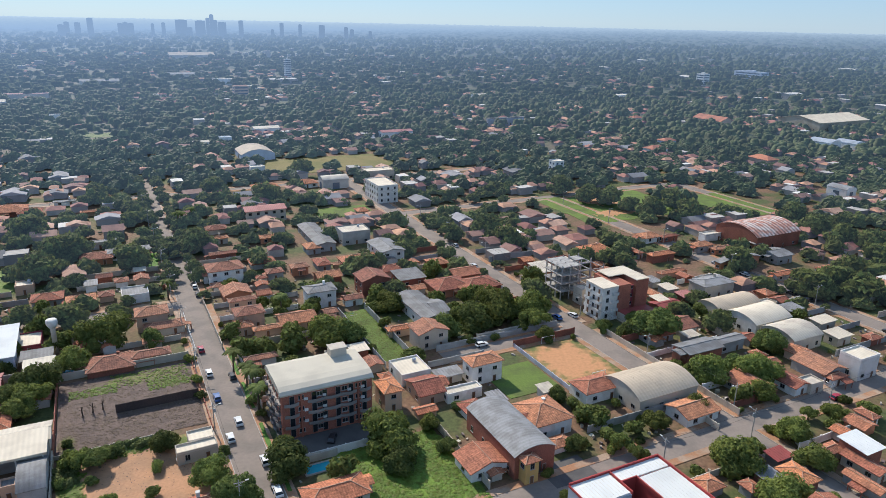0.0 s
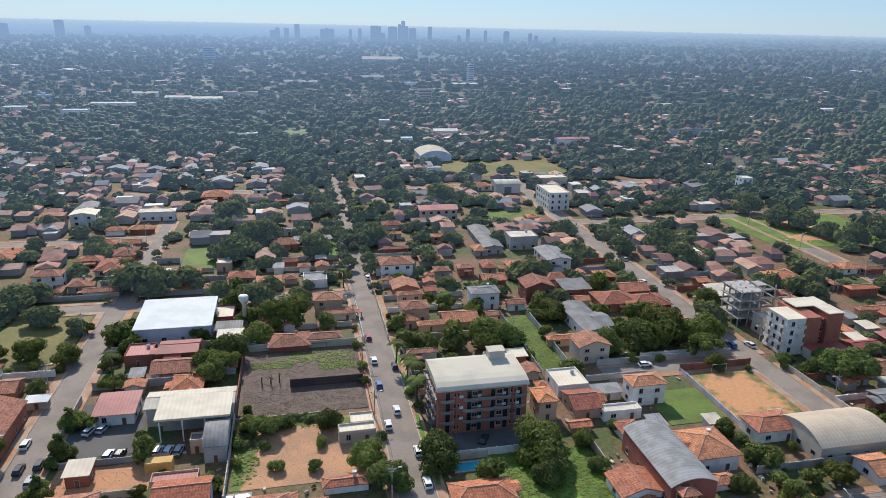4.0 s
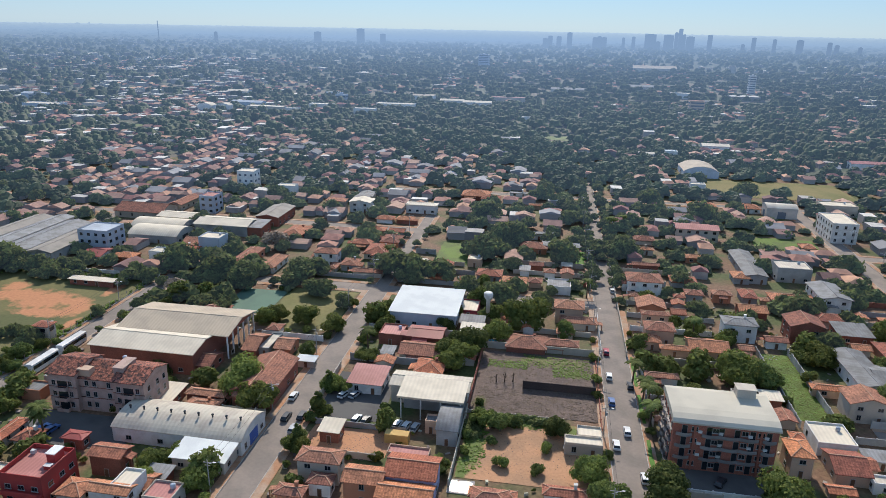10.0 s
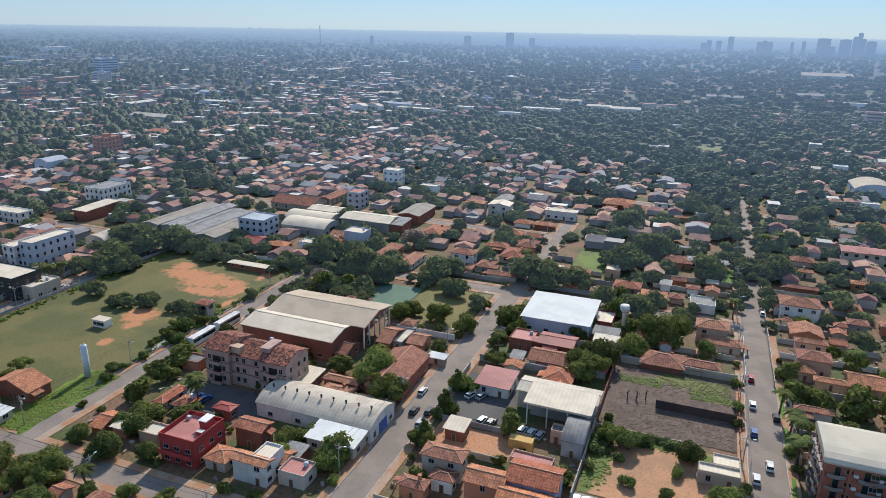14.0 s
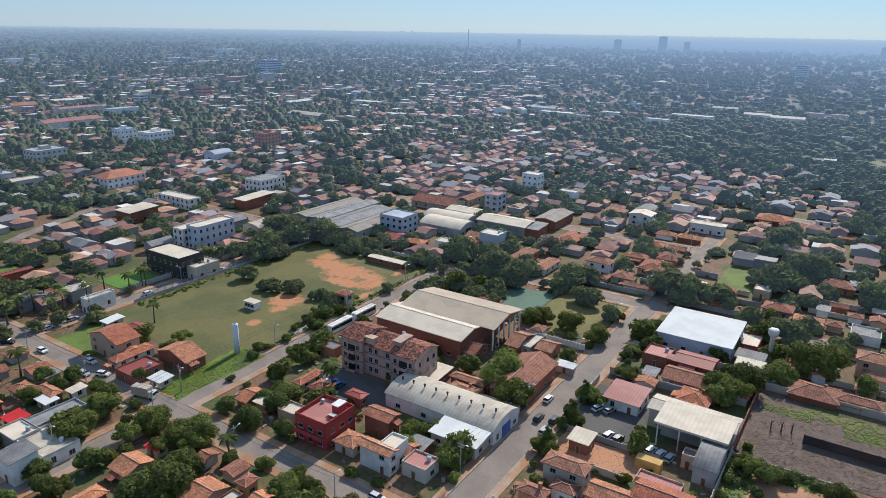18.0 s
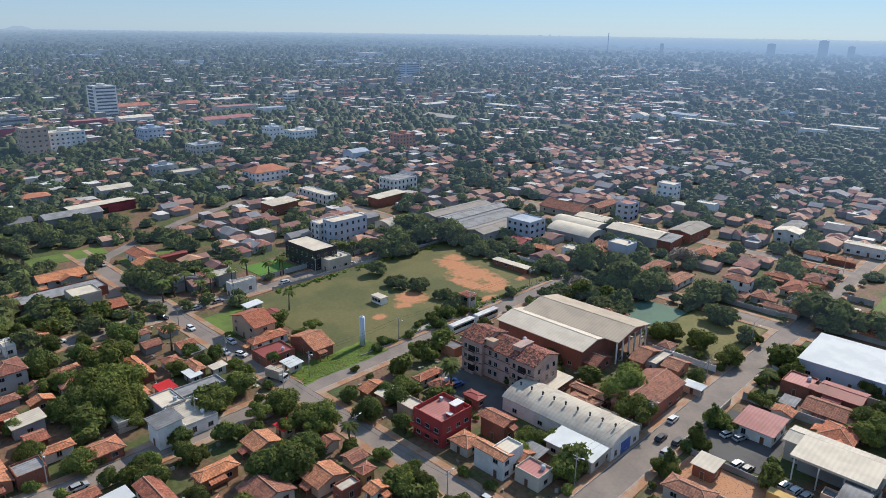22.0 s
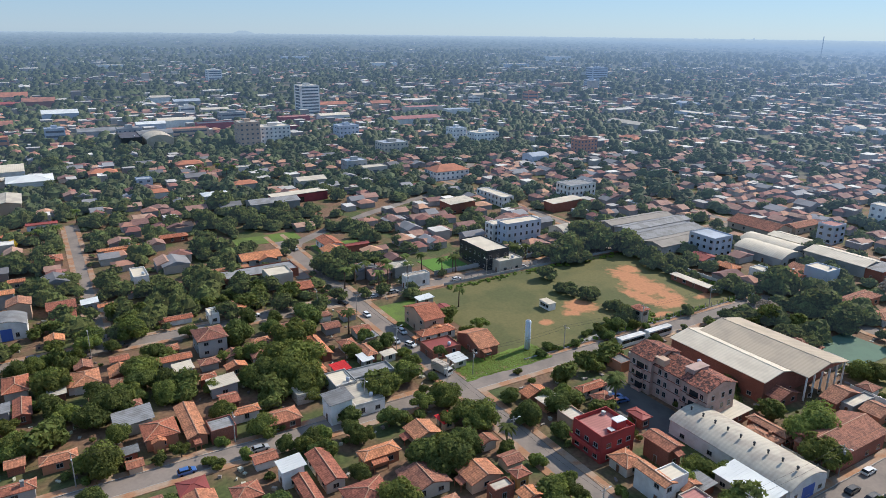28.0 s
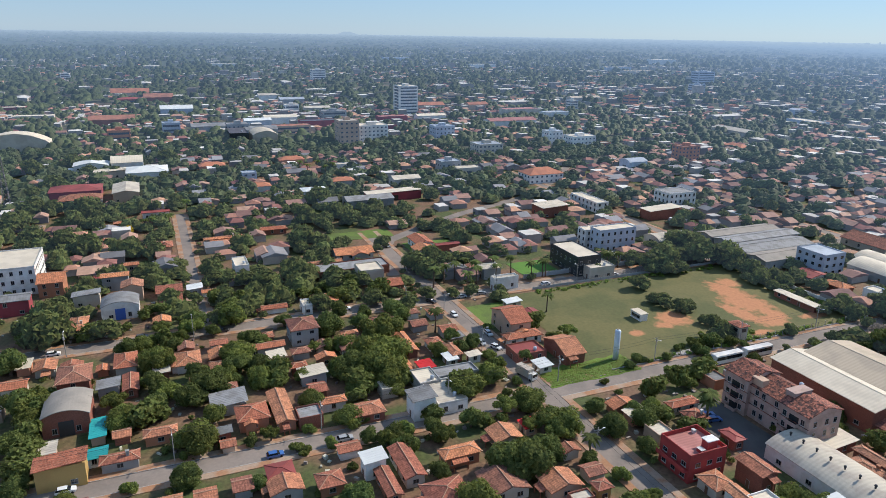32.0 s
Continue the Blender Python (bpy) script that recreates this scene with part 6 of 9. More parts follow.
def lattice_mast(u, v, h):
    ob = thing("radio_mast", at(u, v), "tall steel lattice radio mast", "mast")
    steel = mat("mast_steel", (0.30, 0.28, 0.28), rough=0.6, metal=0.3)
    for sx in (-1, 1):
        for sy in (-1, 1):
            part("leg", Geo().bar((sx * 1.8, sy * 1.8, 0), (sx * 0.4, sy * 0.4, h), 0.12).mesh("leg", steel), ob)
    for k in range(12):
        z, q = h * k / 12, 1.8 - 1.4 * k / 12
        z1, q1 = h * (k + 1) / 12, 1.8 - 1.4 * (k + 1) / 12
        for a, b in (((-q, -q, z), (q1, -q1, z1)), ((q, -q, z), (q1, q1, z1)), ((q, q, z), (-q1, q1, z1)), ((-q, q, z), (-q1, -q1, z1))):
            part("brace", Geo().bar(a, b, 0.06).mesh("brace", steel), ob)
    part("antenna", Geo().tube([(0, 0, h, 0.3), (0, 0, h + 4, 0.2)]).mesh("antenna", M_AC), ob)


lattice_mast(-430, -77, 38)


def goal(u, v, turn, w):
    ob = thing("football_goal", at(u, v, 0.1, turn), "white tubular football goal frame", "goal", group="football goals")
    part("post", Geo().tube([(-w / 2, 0, 0, 0.07), (-w / 2, 0, 2.3, 0.07)]).mesh("post", M_AC), ob)
    part("post", Geo().tube([(w / 2, 0, 0, 0.07), (w / 2, 0, 2.3, 0.07)]).mesh("post", M_AC), ob)
    part("crossbar", Geo().bar((-w / 2, 0, 2.3), (w / 2, 0, 2.3), 0.06).mesh("crossbar", M_AC), ob)


goal(124, 166, 0, 5)
goal(124, 140, 0, 5)
goal(-163, 232, 60, 6)


def fence(u, v0, v1, h=2.2):
    ob = thing("wire_fence", at(0, 0), "post and wire fence along the sports field", "fence")
    v = v0
    while v <= v1:
        part("post", FPOST, ob, m=pose(u, v, 0))
        v += 3.5
    for z in (0.7, 1.4, 2.0):
        part("wire", Geo().bar((u, v0, z), (u, v1, z), 0.012).mesh("wire", M_WIRE), ob)


FPOST = Geo().box(-0.07, -0.07, -0.2, 0.07, 0.07, 2.2).mesh("post", M_POLE)
fence(-156.4, 138, 240)
fence(-226.6, 140, 238)


def dead_stump(u, v):
    ob = solid("dead_trunk", Geo().tube([(0, 0, -0.2, 0.22), (0.1, 0, 1.6, 0.16), (0.2, 0.1, 3.0, 0.08)]).bar((0.05, 0, 1.4), (0.9, 0.2, 2.4), 0.05).bar((0.05, 0, 1.8), (-0.7, -0.2, 2.7), 0.05).mesh("dead_trunk", M_BARK), at(u, v, 0, u * 40), "bare dead tree trunk in the vacant lot", "dead tree")


for k in range(3):
    dead_stump(-12.5 + 2.4 * k, 180.5 + 0.6 * k)

# ---- buildings that stand out further off ----
HAZED_SKIN = {}


def hazed_skin(table, key):
    """The paint or roofing of a building with glowing haze mixed into its material, for those beyond 420 m."""
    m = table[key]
    if m.name not in HAZED_SKIN:
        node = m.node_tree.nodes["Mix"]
        HAZED_SKIN[m.name] = mat("backdrop_" + m.name, tuple(node.inputs[6].default_value)[:3], second=tuple(node.inputs[7].default_value)[:3], rough=0.8, var=0.3, small=0.6, tone=0.12, bump=0, haze_glow=True)
    return HAZED_SKIN[m.name]


# far panes carry the same painted haze
M_FARGLASS = mat("backdrop_window_glass", (0.09, 0.11, 0.135), rough=0.2, var=0.1, spec=0.5, bump=0, haze_glow=True)
KIND = {"hall": ("hall", "hall"), "tower": ("office_tower", "tower block"), "office": ("office_block", "building"), "block": ("office_block", "building"), "apartments": ("apartment_block", "building"), "house": ("house", "house"), "shop": ("shop", "shop")}


def landmark(kind, col, u, v, wu, wv, h, wall, what, storeys):
    """A larger building of the quarters further off, on the street grid."""
    a, b = wu / 2, wv / 2
    r = math.hypot(u, v)
    skin = hazed_skin(WALL, wall) if r > 420 else WALL[wall]
    top = hazed_skin(ROOF, col) if r > 420 else ROOF[col]
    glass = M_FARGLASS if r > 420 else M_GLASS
    name, cat = KIND[what]
    tall = {1: "", 2: "two-storey ", 3: "three-storey ", 4: "four-storey ", 5: "five-storey ", 6: "six-storey "}.get(storeys, "high-rise ")
    ob = thing(name, at(u, v, height(r)), f"{WTEXT[wall]} {tall}{name.replace('_', ' ')} under a {TEXT[col]}", cat, group="far halls" if what == "hall" else "")
    shape = "flat" if kind in ("block", "glass") else kind
    pitch = 0.4 if col in "otd" else 0.24
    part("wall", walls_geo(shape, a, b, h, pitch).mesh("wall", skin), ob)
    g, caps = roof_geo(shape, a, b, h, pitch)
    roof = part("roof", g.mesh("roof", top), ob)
    if shape == "flat":
        part("parapet", caps.mesh("parapet", skin), roof)
    take(u - a - 1, v - b - 1, u + a + 1, v + b + 1)
    sides = ((0, -1 if v > 0 else 1, a, 0 if v > 0 else 180), (1 if u < 0 else -1, 0, b, 90 if u < 0 else -90))
    if storeys > 1:
        fl = h / storeys
        for sx, sy, run, turn in sides:
            for f in range(storeys):
                x, y, z = sx * a, sy * b, f * fl + 0.9
                if kind == "glass" and sy:  # a glazed front between white piers
                    part("glass_front", Geo().box(-run * 0.62, -0.2, 0, run * 0.62, 0.05, fl * 0.66).mesh("glass_front", glass), ob, m=pose(x, y, z, 0, 0, turn))
                elif r > 700:
                    part("window_band", Geo().box(-run * 0.88, -0.08, 0, run * 0.88, 0.05, fl * 0.42).mesh("window_band", glass), ob, m=pose(x, y, z, 0, 0, turn))
                else:
                    n = max(2, int(2 * run / 3.6))
                    pane = Geo().box(-run / n * 0.38, -0.08, 0, run / n * 0.38, 0.05, 1.3).mesh("window", glass)
                    for k in range(n):
                        o = (-1 + (2 * k + 1) / n) * run
                        part("window", pane, ob, m=pose(x if sx else o, y if sy else o, z, 0, 0, turn))
        if what in ("apartments", "tower", "block"):
            part("stair_house", Geo().box(-a * 0.35, -b * 0.3, h - 0.1, a * 0.25, b * 0.3, h + 2.6).mesh("stair_house", skin), roof)
    elif what == "hall" and r < 700:
        for sx, sy, run, turn in sides:
            part("gate", Geo().box(-min(2.2, run * 0.3), -0.1, -0.1, min(2.2, run * 0.3), 0.05, min(4.0, h * 0.65)).mesh("gate", glass), ob, m=pose(sx * a, sy * b, 0, 0, 0, turn))
    return ob


landmark("arch_v", "h", 103.5, 516.6, 24, 27, 4.6, "k", "hall", 1)
landmark("gable_u", "h", 223.5, 1782.8, 102.0, 46.4, 9, "e", "hall", 1)
landmark("block", "w", 305.1, 1198.9, 10.1, 10.1, 32, "w", "tower", 9)
landmark("block", "d", 172.3, 923.2, 18.0, 13.9, 15, "p", "office", 4)
landmark("gable_u", "m", 72.4, 347.3, 20.2, 10.1, 6.2, "e", "house", 2)
landmark("gable_u", "w", 466.8, 818.6, 18.6, 11.6, 6, "w", "hall", 1)
landmark("gable_v", "t", 595.8, 534.4, 19.1, 38.3, 5, "p", "hall", 1)
landmark("hip", "t", 409.4, 422.3, 16.7, 11.1, 4, "w", "house", 1)
landmark("hip", "t", 443.9, 445.4, 13.7, 8.6, 5, "k", "house", 1)
landmark("arch_v", "k", 578.0, 390.6, 14.5, 21.8, 5, "w", "hall", 1)
landmark("arch_v", "k", 595.5, 378.5, 13.0, 19.6, 5, "w", "hall", 1)
landmark("hip", "o", 460.5, 359.3, 11.7, 18.8, 3.6, "p", "house", 1)
landmark("arch_v", "g", 417.1, 264.5, 9.7, 13.5, 5, "w", "hall", 1)
landmark("block", "w", 283.6, 385.3, 7.5, 7.5, 9, "w", "house", 3)
landmark("block", "w", 966.7, 902.6, 14.0, 16.8, 20, "w", "block", 5)
landmark("block", "k", 1202.2, 998.3, 21.9, 65.8, 14, "k", "block", 3)
landmark("flat", "w", 665.2, 763.5, 37.2, 14.9, 6, "w", "hall", 1)
landmark("hip", "t", 521.4, 572.3, 13.0, 8.7, 5, "w", "house", 1)
landmark("gable_u", "w", 72.6, 569.6, 11.7, 7.3, 5, "w", "hall", 1)
landmark("flat", "w", 92.8, 458.1, 9.3, 5.8, 5, "w", "hall", 1)
landmark("flat", "b", 94.1, 585.9, 10.0, 6.3, 5, "w", "hall", 1)
landmark("gable_u", "w", 136.9, 627.2, 22.3, 11.1, 5, "w", "hall", 1)
landmark("gable_u", "m", 240.1, 570.2, 29.5, 9.8, 5, "w", "hall", 1)
landmark("flat", "w", -33.2, 774.5, 12.6, 6.3, 5, "w", "hall", 1)
landmark("flat", "w", 183.5, 1115.3, 35.6, 14.2, 8, "w", "hall", 1)
landmark("gable_u", "g", 135.3, 1227.2, 42, 20, 8, "e", "hall", 1)
landmark("arch_u", "e", 127.8, 402.9, 16.3, 10.2, 6, "e", "hall", 1)
landmark("block", "w", -189.7, 399.4, 11.2, 9.4, 11, "w", "house", 3)
landmark("flat", "w", -159.8, 388.9, 11.3, 6.3, 5.5, "w", "house", 1)
landmark("block", "k", -1155.5, 1084.0, 22.0, 44.0, 28, "k", "block", 6)
landmark("block", "k", -997.7, 924.8, 15.8, 25.3, 16, "k", "block", 4)
landmark("arch_v", "w", -399.4, 745.8, 17.3, 12.4, 8, "w", "hall", 1)
landmark("arch_v", "w", -381.4, 754.0, 15.0, 10.7, 8, "w", "hall", 1)
landmark("gable_u", "k", -374.4, 802.0, 39.3, 13.1, 7, "k", "hall", 1)
landmark("flat", "w", -335.6, 765.5, 43.7, 14.6, 7, "e", "hall", 1)
landmark("flat", "w", -302.6, 763.9, 15.9, 8.0, 6, "w", "hall", 1)
landmark("flat", "h", -536.6, 737.6, 24.7, 12.4, 6, "e", "hall", 1)
landmark("flat", "o", -746.1, 758.6, 16.9, 10.5, 8, "o", "hall", 1)
landmark("gable_u", "e", -552.4, 570.9, 46.9, 18.0, 6, "e", "hall", 1)
landmark("block", "k", -189.8, 1758.5, 25.2, 25.2, 32, "k", "tower", 8)
landmark("gable_u", "h", -187.0, 965.6, 30.8, 12.8, 6, "w", "hall", 1)
landmark("gable_u", "w", -139.1, 914.7, 30.7, 12.8, 6, "w", "hall", 1)
landmark("gable_u", "w", -104.0, 901.2, 36.3, 14.0, 6, "w", "hall", 1)
landmark("flat", "m", -70.6, 978.0, 47.8, 15.9, 6, "e", "hall", 1)
landmark("flat", "w", -200.2, 849.7, 48.3, 16.1, 6, "w", "hall", 1)
landmark("gable_u", "g", 12.4, 1137.1, 52, 18.8, 7, "e", "hall", 1)
landmark("flat", "w", -558.4, 1018.1, 19.6, 12.3, 6, "w", "hall", 1)
landmark("flat", "w", -319.8, 963.0, 17.6, 11.0, 7, "w", "hall", 1)
landmark("block", "k", -289.6, 908.6, 15.2, 9.5, 9, "k", "block", 2)
landmark("flat", "w", -286.2, 817.3, 29.4, 11.8, 6, "w", "hall", 1)
landmark("flat", "w", -223.0, 787.6, 25.4, 10.2, 6, "w", "hall", 1)
landmark("gable_u", "w", -451.7, 939.9, 30.9, 15.5, 6, "w", "hall", 1)
landmark("block", "g", -657.5, 796.5, 20.4, 10.2, 7, "g", "block", 2)
landmark("flat", "w", -588.2, 720.7, 45.1, 18.0, 6, "k", "hall", 1)
landmark("glass", "w", -839.3, 303.7, 24.2, 24.2, 34, "w", "tower", 9)
landmark("block", "e", -606.7, 163.2, 17.9, 17.9, 23, "p", "apartments", 6)
landmark("block", "w", -615.4, 188.6, 17.1, 27.3, 17, "w", "apartments", 5)
landmark("block", "k", -626.6, 265.0, 16.7, 20.0, 12, "k", "block", 3)
landmark("block", "k", -523.8, 263.0, 17.6, 22.9, 10, "e", "block", 3)
landmark("hip", "o", -413.8, 251.6, 16.8, 26.9, 6.4, "w", "house", 2)
landmark("block", "m", -838.7, 655.6, 14.7, 17.6, 14, "o", "block", 3)
landmark("block", "k", -562.2, 351.9, 12.8, 15.4, 12, "w", "apartments", 3)
landmark("block", "w", -533.0, 363.1, 16.4, 24.6, 11, "w", "apartments", 3)
landmark("flat", "w", -451.3, 210.8, 10.6, 19.1, 5.5, "e", "hall", 1)
landmark("block", "k", -463.0, 201.3, 11.3, 15.9, 9, "g", "block", 2)
landmark("gable_v", "w", -429.4, 154.6, 12.3, 18.5, 6, "e", "hall", 1)
landmark("gable_v", "g", -385.0, 115.3, 12.8, 28.2, 5, "g", "hall", 1)
landmark("mono", "w", -396.0, 134.7, 8.6, 34.5, 5, "m", "hall", 1)
landmark("mono", "w", -302.3, 265.0, 9.1, 21.9, 5.5, "r", "shop", 1)
landmark("arch_v", "k", -427.8, 342.7, 12.9, 16.7, 7, "k", "hall", 1)
landmark("flat", "w", -1819.3, 1528.0, 41.5, 83.0, 14, "w", "hall", 1)
landmark("gable_v", "h", -897.8, 613.0, 17.2, 51.5, 8, "e", "hall", 1)
landmark("block", "w", -804.3, 531.7, 11.5, 11.5, 14, "w", "block", 4)
landmark("flat", "w", -1812.6, 887.3, 28.6, 71.4, 9, "w", "hall", 1)
landmark("gable_v", "m", -687.5, 373.7, 19.2, 57.7, 7, "w", "hall", 1)
landmark("gable_v", "w", -753.1, 302.9, 14.5, 34.9, 7, "w", "hall", 1)
landmark("gable_v", "t", -874.2, 349.1, 16.2, 40.6, 6, "e", "hall", 1)
landmark("flat", "m", -746.9, 253.1, 15.3, 33.6, 8, "m", "hall", 1)
landmark("block", "g", -809.4, 201.3, 17.8, 28.4, 9, "g", "block", 2)
landmark("flat", "e", -517.4, 378.6, 7.4, 11.8, 6, "o", "house", 2)
landmark("flat", "h", -1282.5, 1213.6, 30.6, 91.7, 8, "e", "hall", 1)
landmark("flat", "h", -1480.5, 1174.8, 31.5, 94.6, 9, "e", "hall", 1)
landmark("flat", "h", -1024.7, 880.4, 19.1, 57.3, 9, "o", "hall", 1)
landmark("flat", "w", -1631.9, 1214.3, 28.0, 84.0, 9, "k", "hall", 1)
landmark("gable_v", "t", -855.5, 411.8, 14.1, 28.2, 7, "p", "hall", 1)
landmark("block", "e", -951.8, 417.4, 18.4, 22.0, 12, "p", "block", 3)
landmark("flat", "m", -779.4, 436.3, 20.1, 48.2, 8, "e", "hall", 1)
landmark("flat", "k", -735.8, 460.7, 16.2, 32.4, 8, "w", "hall", 1)
landmark("hip", "o", -475.4, 496.4, 21.5, 10.7, 4, "p", "house", 1)
landmark("gable_u", "k", -669.2, 807.6, 33.6, 14.0, 7, "k", "hall", 1)
landmark("block", "w", -1445.7, 330.3, 22.9, 27.5, 22, "w", "block", 5)
landmark("hip", "r", -466.2, -45.9, 18.9, 28.3, 5, "m", "house", 1)
landmark("block", "k", -712.5, 18.3, 13.5, 16.3, 13, "k", "block", 3)
landmark("block", "g", -695.1, 78.0, 14.7, 20.6, 12, "g", "block", 3)
landmark("gable_v", "g", -729.2, 53.3, 17.9, 32.3, 7, "g", "hall", 1)
landmark("arch_v", "g", -689.8, 98.4, 17.5, 31.5, 7, "g", "hall", 1)
landmark("gable_v", "b", -753.2, 105.1, 15.1, 27.3, 8, "k", "hall", 1)
landmark("arch_v", "w", -772.4, 132.3, 14.9, 35.8, 8, "w", "hall", 1)
landmark("flat", "n", -732.0, 165.1, 16.1, 38.6, 8, "m", "hall", 1)
landmark("flat", "t", -699.0, 130.5, 14.3, 37.1, 8, "p", "hall", 2)
landmark("gable_v", "d", -810.1, -36.5, 18, 44.0, 7, "r", "hall", 1)
landmark("gable_v", "d", -1059.9, 14.5, 22, 38, 7, "r", "hall", 1)
landmark("gable_v", "t", -1159.0, -23.1, 26.6, 53.3, 6, "p", "hall", 1)
landmark("hip", "r", -1013.7, -22.5, 17.6, 28.2, 9, "r", "house", 2)
landmark("gable_v", "b", -894.7, 31.0, 25.9, 36.3, 8, "k", "hall", 1)
landmark("block", "o", -702.6, -27.4, 13.8, 19.4, 9, "o", "block", 2)
landmark("block", "w", -1509.2, -138.6, 13.6, 16.4, 14, "w", "block", 4)
landmark("gable_v", "e", -1044.5, 161.9, 16.2, 25.9, 8, "w", "hall", 1)
landmark("gable_v", "k", -976.5, 184.2, 18.6, 33.4, 8, "g", "hall", 1)
landmark("block", "w", -881.0, 165.8, 11.0, 17.6, 10, "w", "block", 2)
landmark("gable_v", "e", -868.5, 195.1, 14.4, 31.6, 7, "e", "hall", 1)
landmark("flat", "w", -1919.5, 191.3, 25.6, 61.5, 9, "w", "hall", 1)
landmark("flat", "k", -2166.4, 750.0, 31.3, 81.4, 9, "k", "hall", 1)
landmark("flat", "w", -868.3, -115.7, 15.0, 39.1, 6, "e", "hall", 1)
landmark("flat", "w", -957.0, -149.4, 15.1, 30.2, 7, "m", "hall", 1)
landmark("hip", "b", -419.8, 90.5, 10.6, 14.8, 4.5, "w", "house", 1)
landmark("flat", "w", -1162.9, 272.1, 16.4, 32.7, 6, "w", "hall", 1)
landmark("flat", "w", -687.0, 225.0, 12.0, 23.9, 6, "m", "hall", 1)
landmark("block", "k", -479.3, 58.9, 8.0, 9.7, 6, "k", "house", 2)
landmark("hip", "o", -525.9, 38.8, 9.9, 17.9, 4, "o", "house", 1)
landmark("hip", "o", -527.8, 97.2, 10.1, 18.3, 5, "o", "house", 1)
landmark("hip", "o", -444.6, 61.1, 7.9, 12.7, 4, "w", "house", 1)
landmark("hip", "o", -444.4, 115.2, 8.5, 15.4, 4, "e", "house", 1)
landmark("flat", "w", -500.0, 132.1, 6.9, 17.9, 4, "w", "house", 1)

landmark("block", "d", -449, 413, 12.5, 19, 12, "o", "apartments", 4)
landmark("block", "k", -202.2, 270.5, 14.5, 12.9, 9.6, "k", "office", 3)
landmark("block", "m", -184.7, 340.5, 8.5, 10.2, 9.5, "k", "office", 3)

# ---- trees that stand out ----
for u, v, r in ((-543, -78, 18.4), (-386, -69, 10.0), (-420, -63, 14.4), (-480, -61, 15.5), (-360, -56, 8.1), (-558, -54, 18.8), (-219, -46, 6.0), (-223, -46, 4.5), (-356, -44, 6.1), (-350, -41, 6.6)):
    tree(u, v, r)
for u, v, r in ((-246, -40, 7.5), (-553, -39, 18.6), (-172, -38, 5.0), (-190, -38, 6.8), (-411, -38, 10.5), (-266, -37, 5.2), (-237, -37, 9.0), (-154, -36, 3.7), (-184, -36, 4.2), (-338, -33, 7.6)):
    tree(u, v, r)
for u, v, r in ((-197, -33, 3.3), (-213, -30, 1.9), (-196, -29, 2.5), (-200, -25, 3.1), (-236, -20, 5.5), (-186, -17, 4.2), (-189, -17, 2.5), (-175, -15, 4.0), (-178, -15, 3.7), (-326, -14, 6.7)):
    tree(u, v, r)
for u, v, r in ((-221, -14, 4.4), (-198, -10, 2.5), (-223, -10, 3.8), (-181, -7, 4.4), (-193, -7, 4.3), (-290, -5, 5.0), (-207, -5, 5.7), (-323, -5, 5.6), (-235, -4, 3.6), (-187, -3, 4.2)):
    tree(u, v, r)
for u, v, r in ((-341, -2, 5.3), (-145, -1, 3.9), (-219, -0, 3.5), (-261, 0, 5.0), (-158, 2, 5.2), (-196, 5, 4.3), (-230, 6, 4.9), (-235, 7, 5.0), (-171, 7, 3.6), (-184, 8, 5.8)):
    tree(u, v, r)
for u, v, r in ((-157, 9, 2.1), (-259, 9, 3.2), (-561, 11, 12.2), (-137, 14, 3.0), (-156, 15, 2.1), (-188, 15, 3.0), (-236, 16, 4.6), (-204, 16, 4.5), (-208, 17, 4.2), (-290, 17, 5.0)):
    tree(u, v, r)
for u, v, r in ((-195, 17, 5.0), (-278, 18, 4.4), (-234, 19, 5.8), (-156, 20, 2.7), (-263, 20, 3.9), (-254, 20, 4.9), (-172, 21, 2.0), (-192, 23, 4.6), (-213, 23, 4.3), (-185, 23, 4.1)):
    tree(u, v, r)
for u, v, r in ((-240, 24, 4.7), (-275, 24, 4.3), (-149, 25, 2.1), (-130, 26, 1.6), (-122, 27, 3.1), (-156, 30, 2.1), (-270, 30, 5.2), (-168, 33, 3.6), (-170, 33, 3.3), (-184, 34, 3.1)):
    tree(u, v, r)
for u, v, r in ((-123, 34, 4.5), (-225, 36, 3.7), (-137, 36, 1.7), (-267, 37, 6.1), (-642, 37, 16.1), (-122, 40, 1.8), (-167, 41, 2.6), (-157, 41, 4.4), (-247, 41, 3.8), (-202, 42, 3.0)):
    tree(u, v, r)
for u, v, r in ((-219, 43, 4.0), (-146, 43, 2.8), (-184, 45, 4.2), (-171, 46, 2.8), (-201, 46, 3.2), (-143, 47, 2.9), (-270, 49, 5.3), (-140, 49, 2.9), (-144, 49, 3.6), (-214, 49, 6.3)):
    tree(u, v, r)
for u, v, r in ((-183, 49, 6.0), (-199, 51, 4.1), (-139, 51, 3.2), (-235, 52, 5.1), (-188, 54, 7.2), (-126, 54, 3.0), (-365, 55, 6.3), (-116, 55, 2.6), (-180, 55, 7.3), (-119, 55, 2.4)):
    tree(u, v, r)
for u, v, r in ((-228, 56, 3.8), (-166, 57, 3.0), (-113, 58, 5.0), (-173, 58, 6.5), (-142, 59, 3.6), (-195, 60, 5.2), (-185, 61, 7.2), (-139, 61, 3.6), (-215, 61, 4.0), (-602, 62, 15.2)):
    tree(u, v, r)
for u, v, r in ((-150, 62, 3.4), (-317, 63, 8.3), (-254, 63, 5.1), (-201, 64, 8.0), (-265, 64, 5.2), (-153, 64, 1.9), (-225, 65, 2.9), (-194, 66, 3.2), (-122, 70, 5.9), (-143, 70, 3.4)):
    tree(u, v, r)
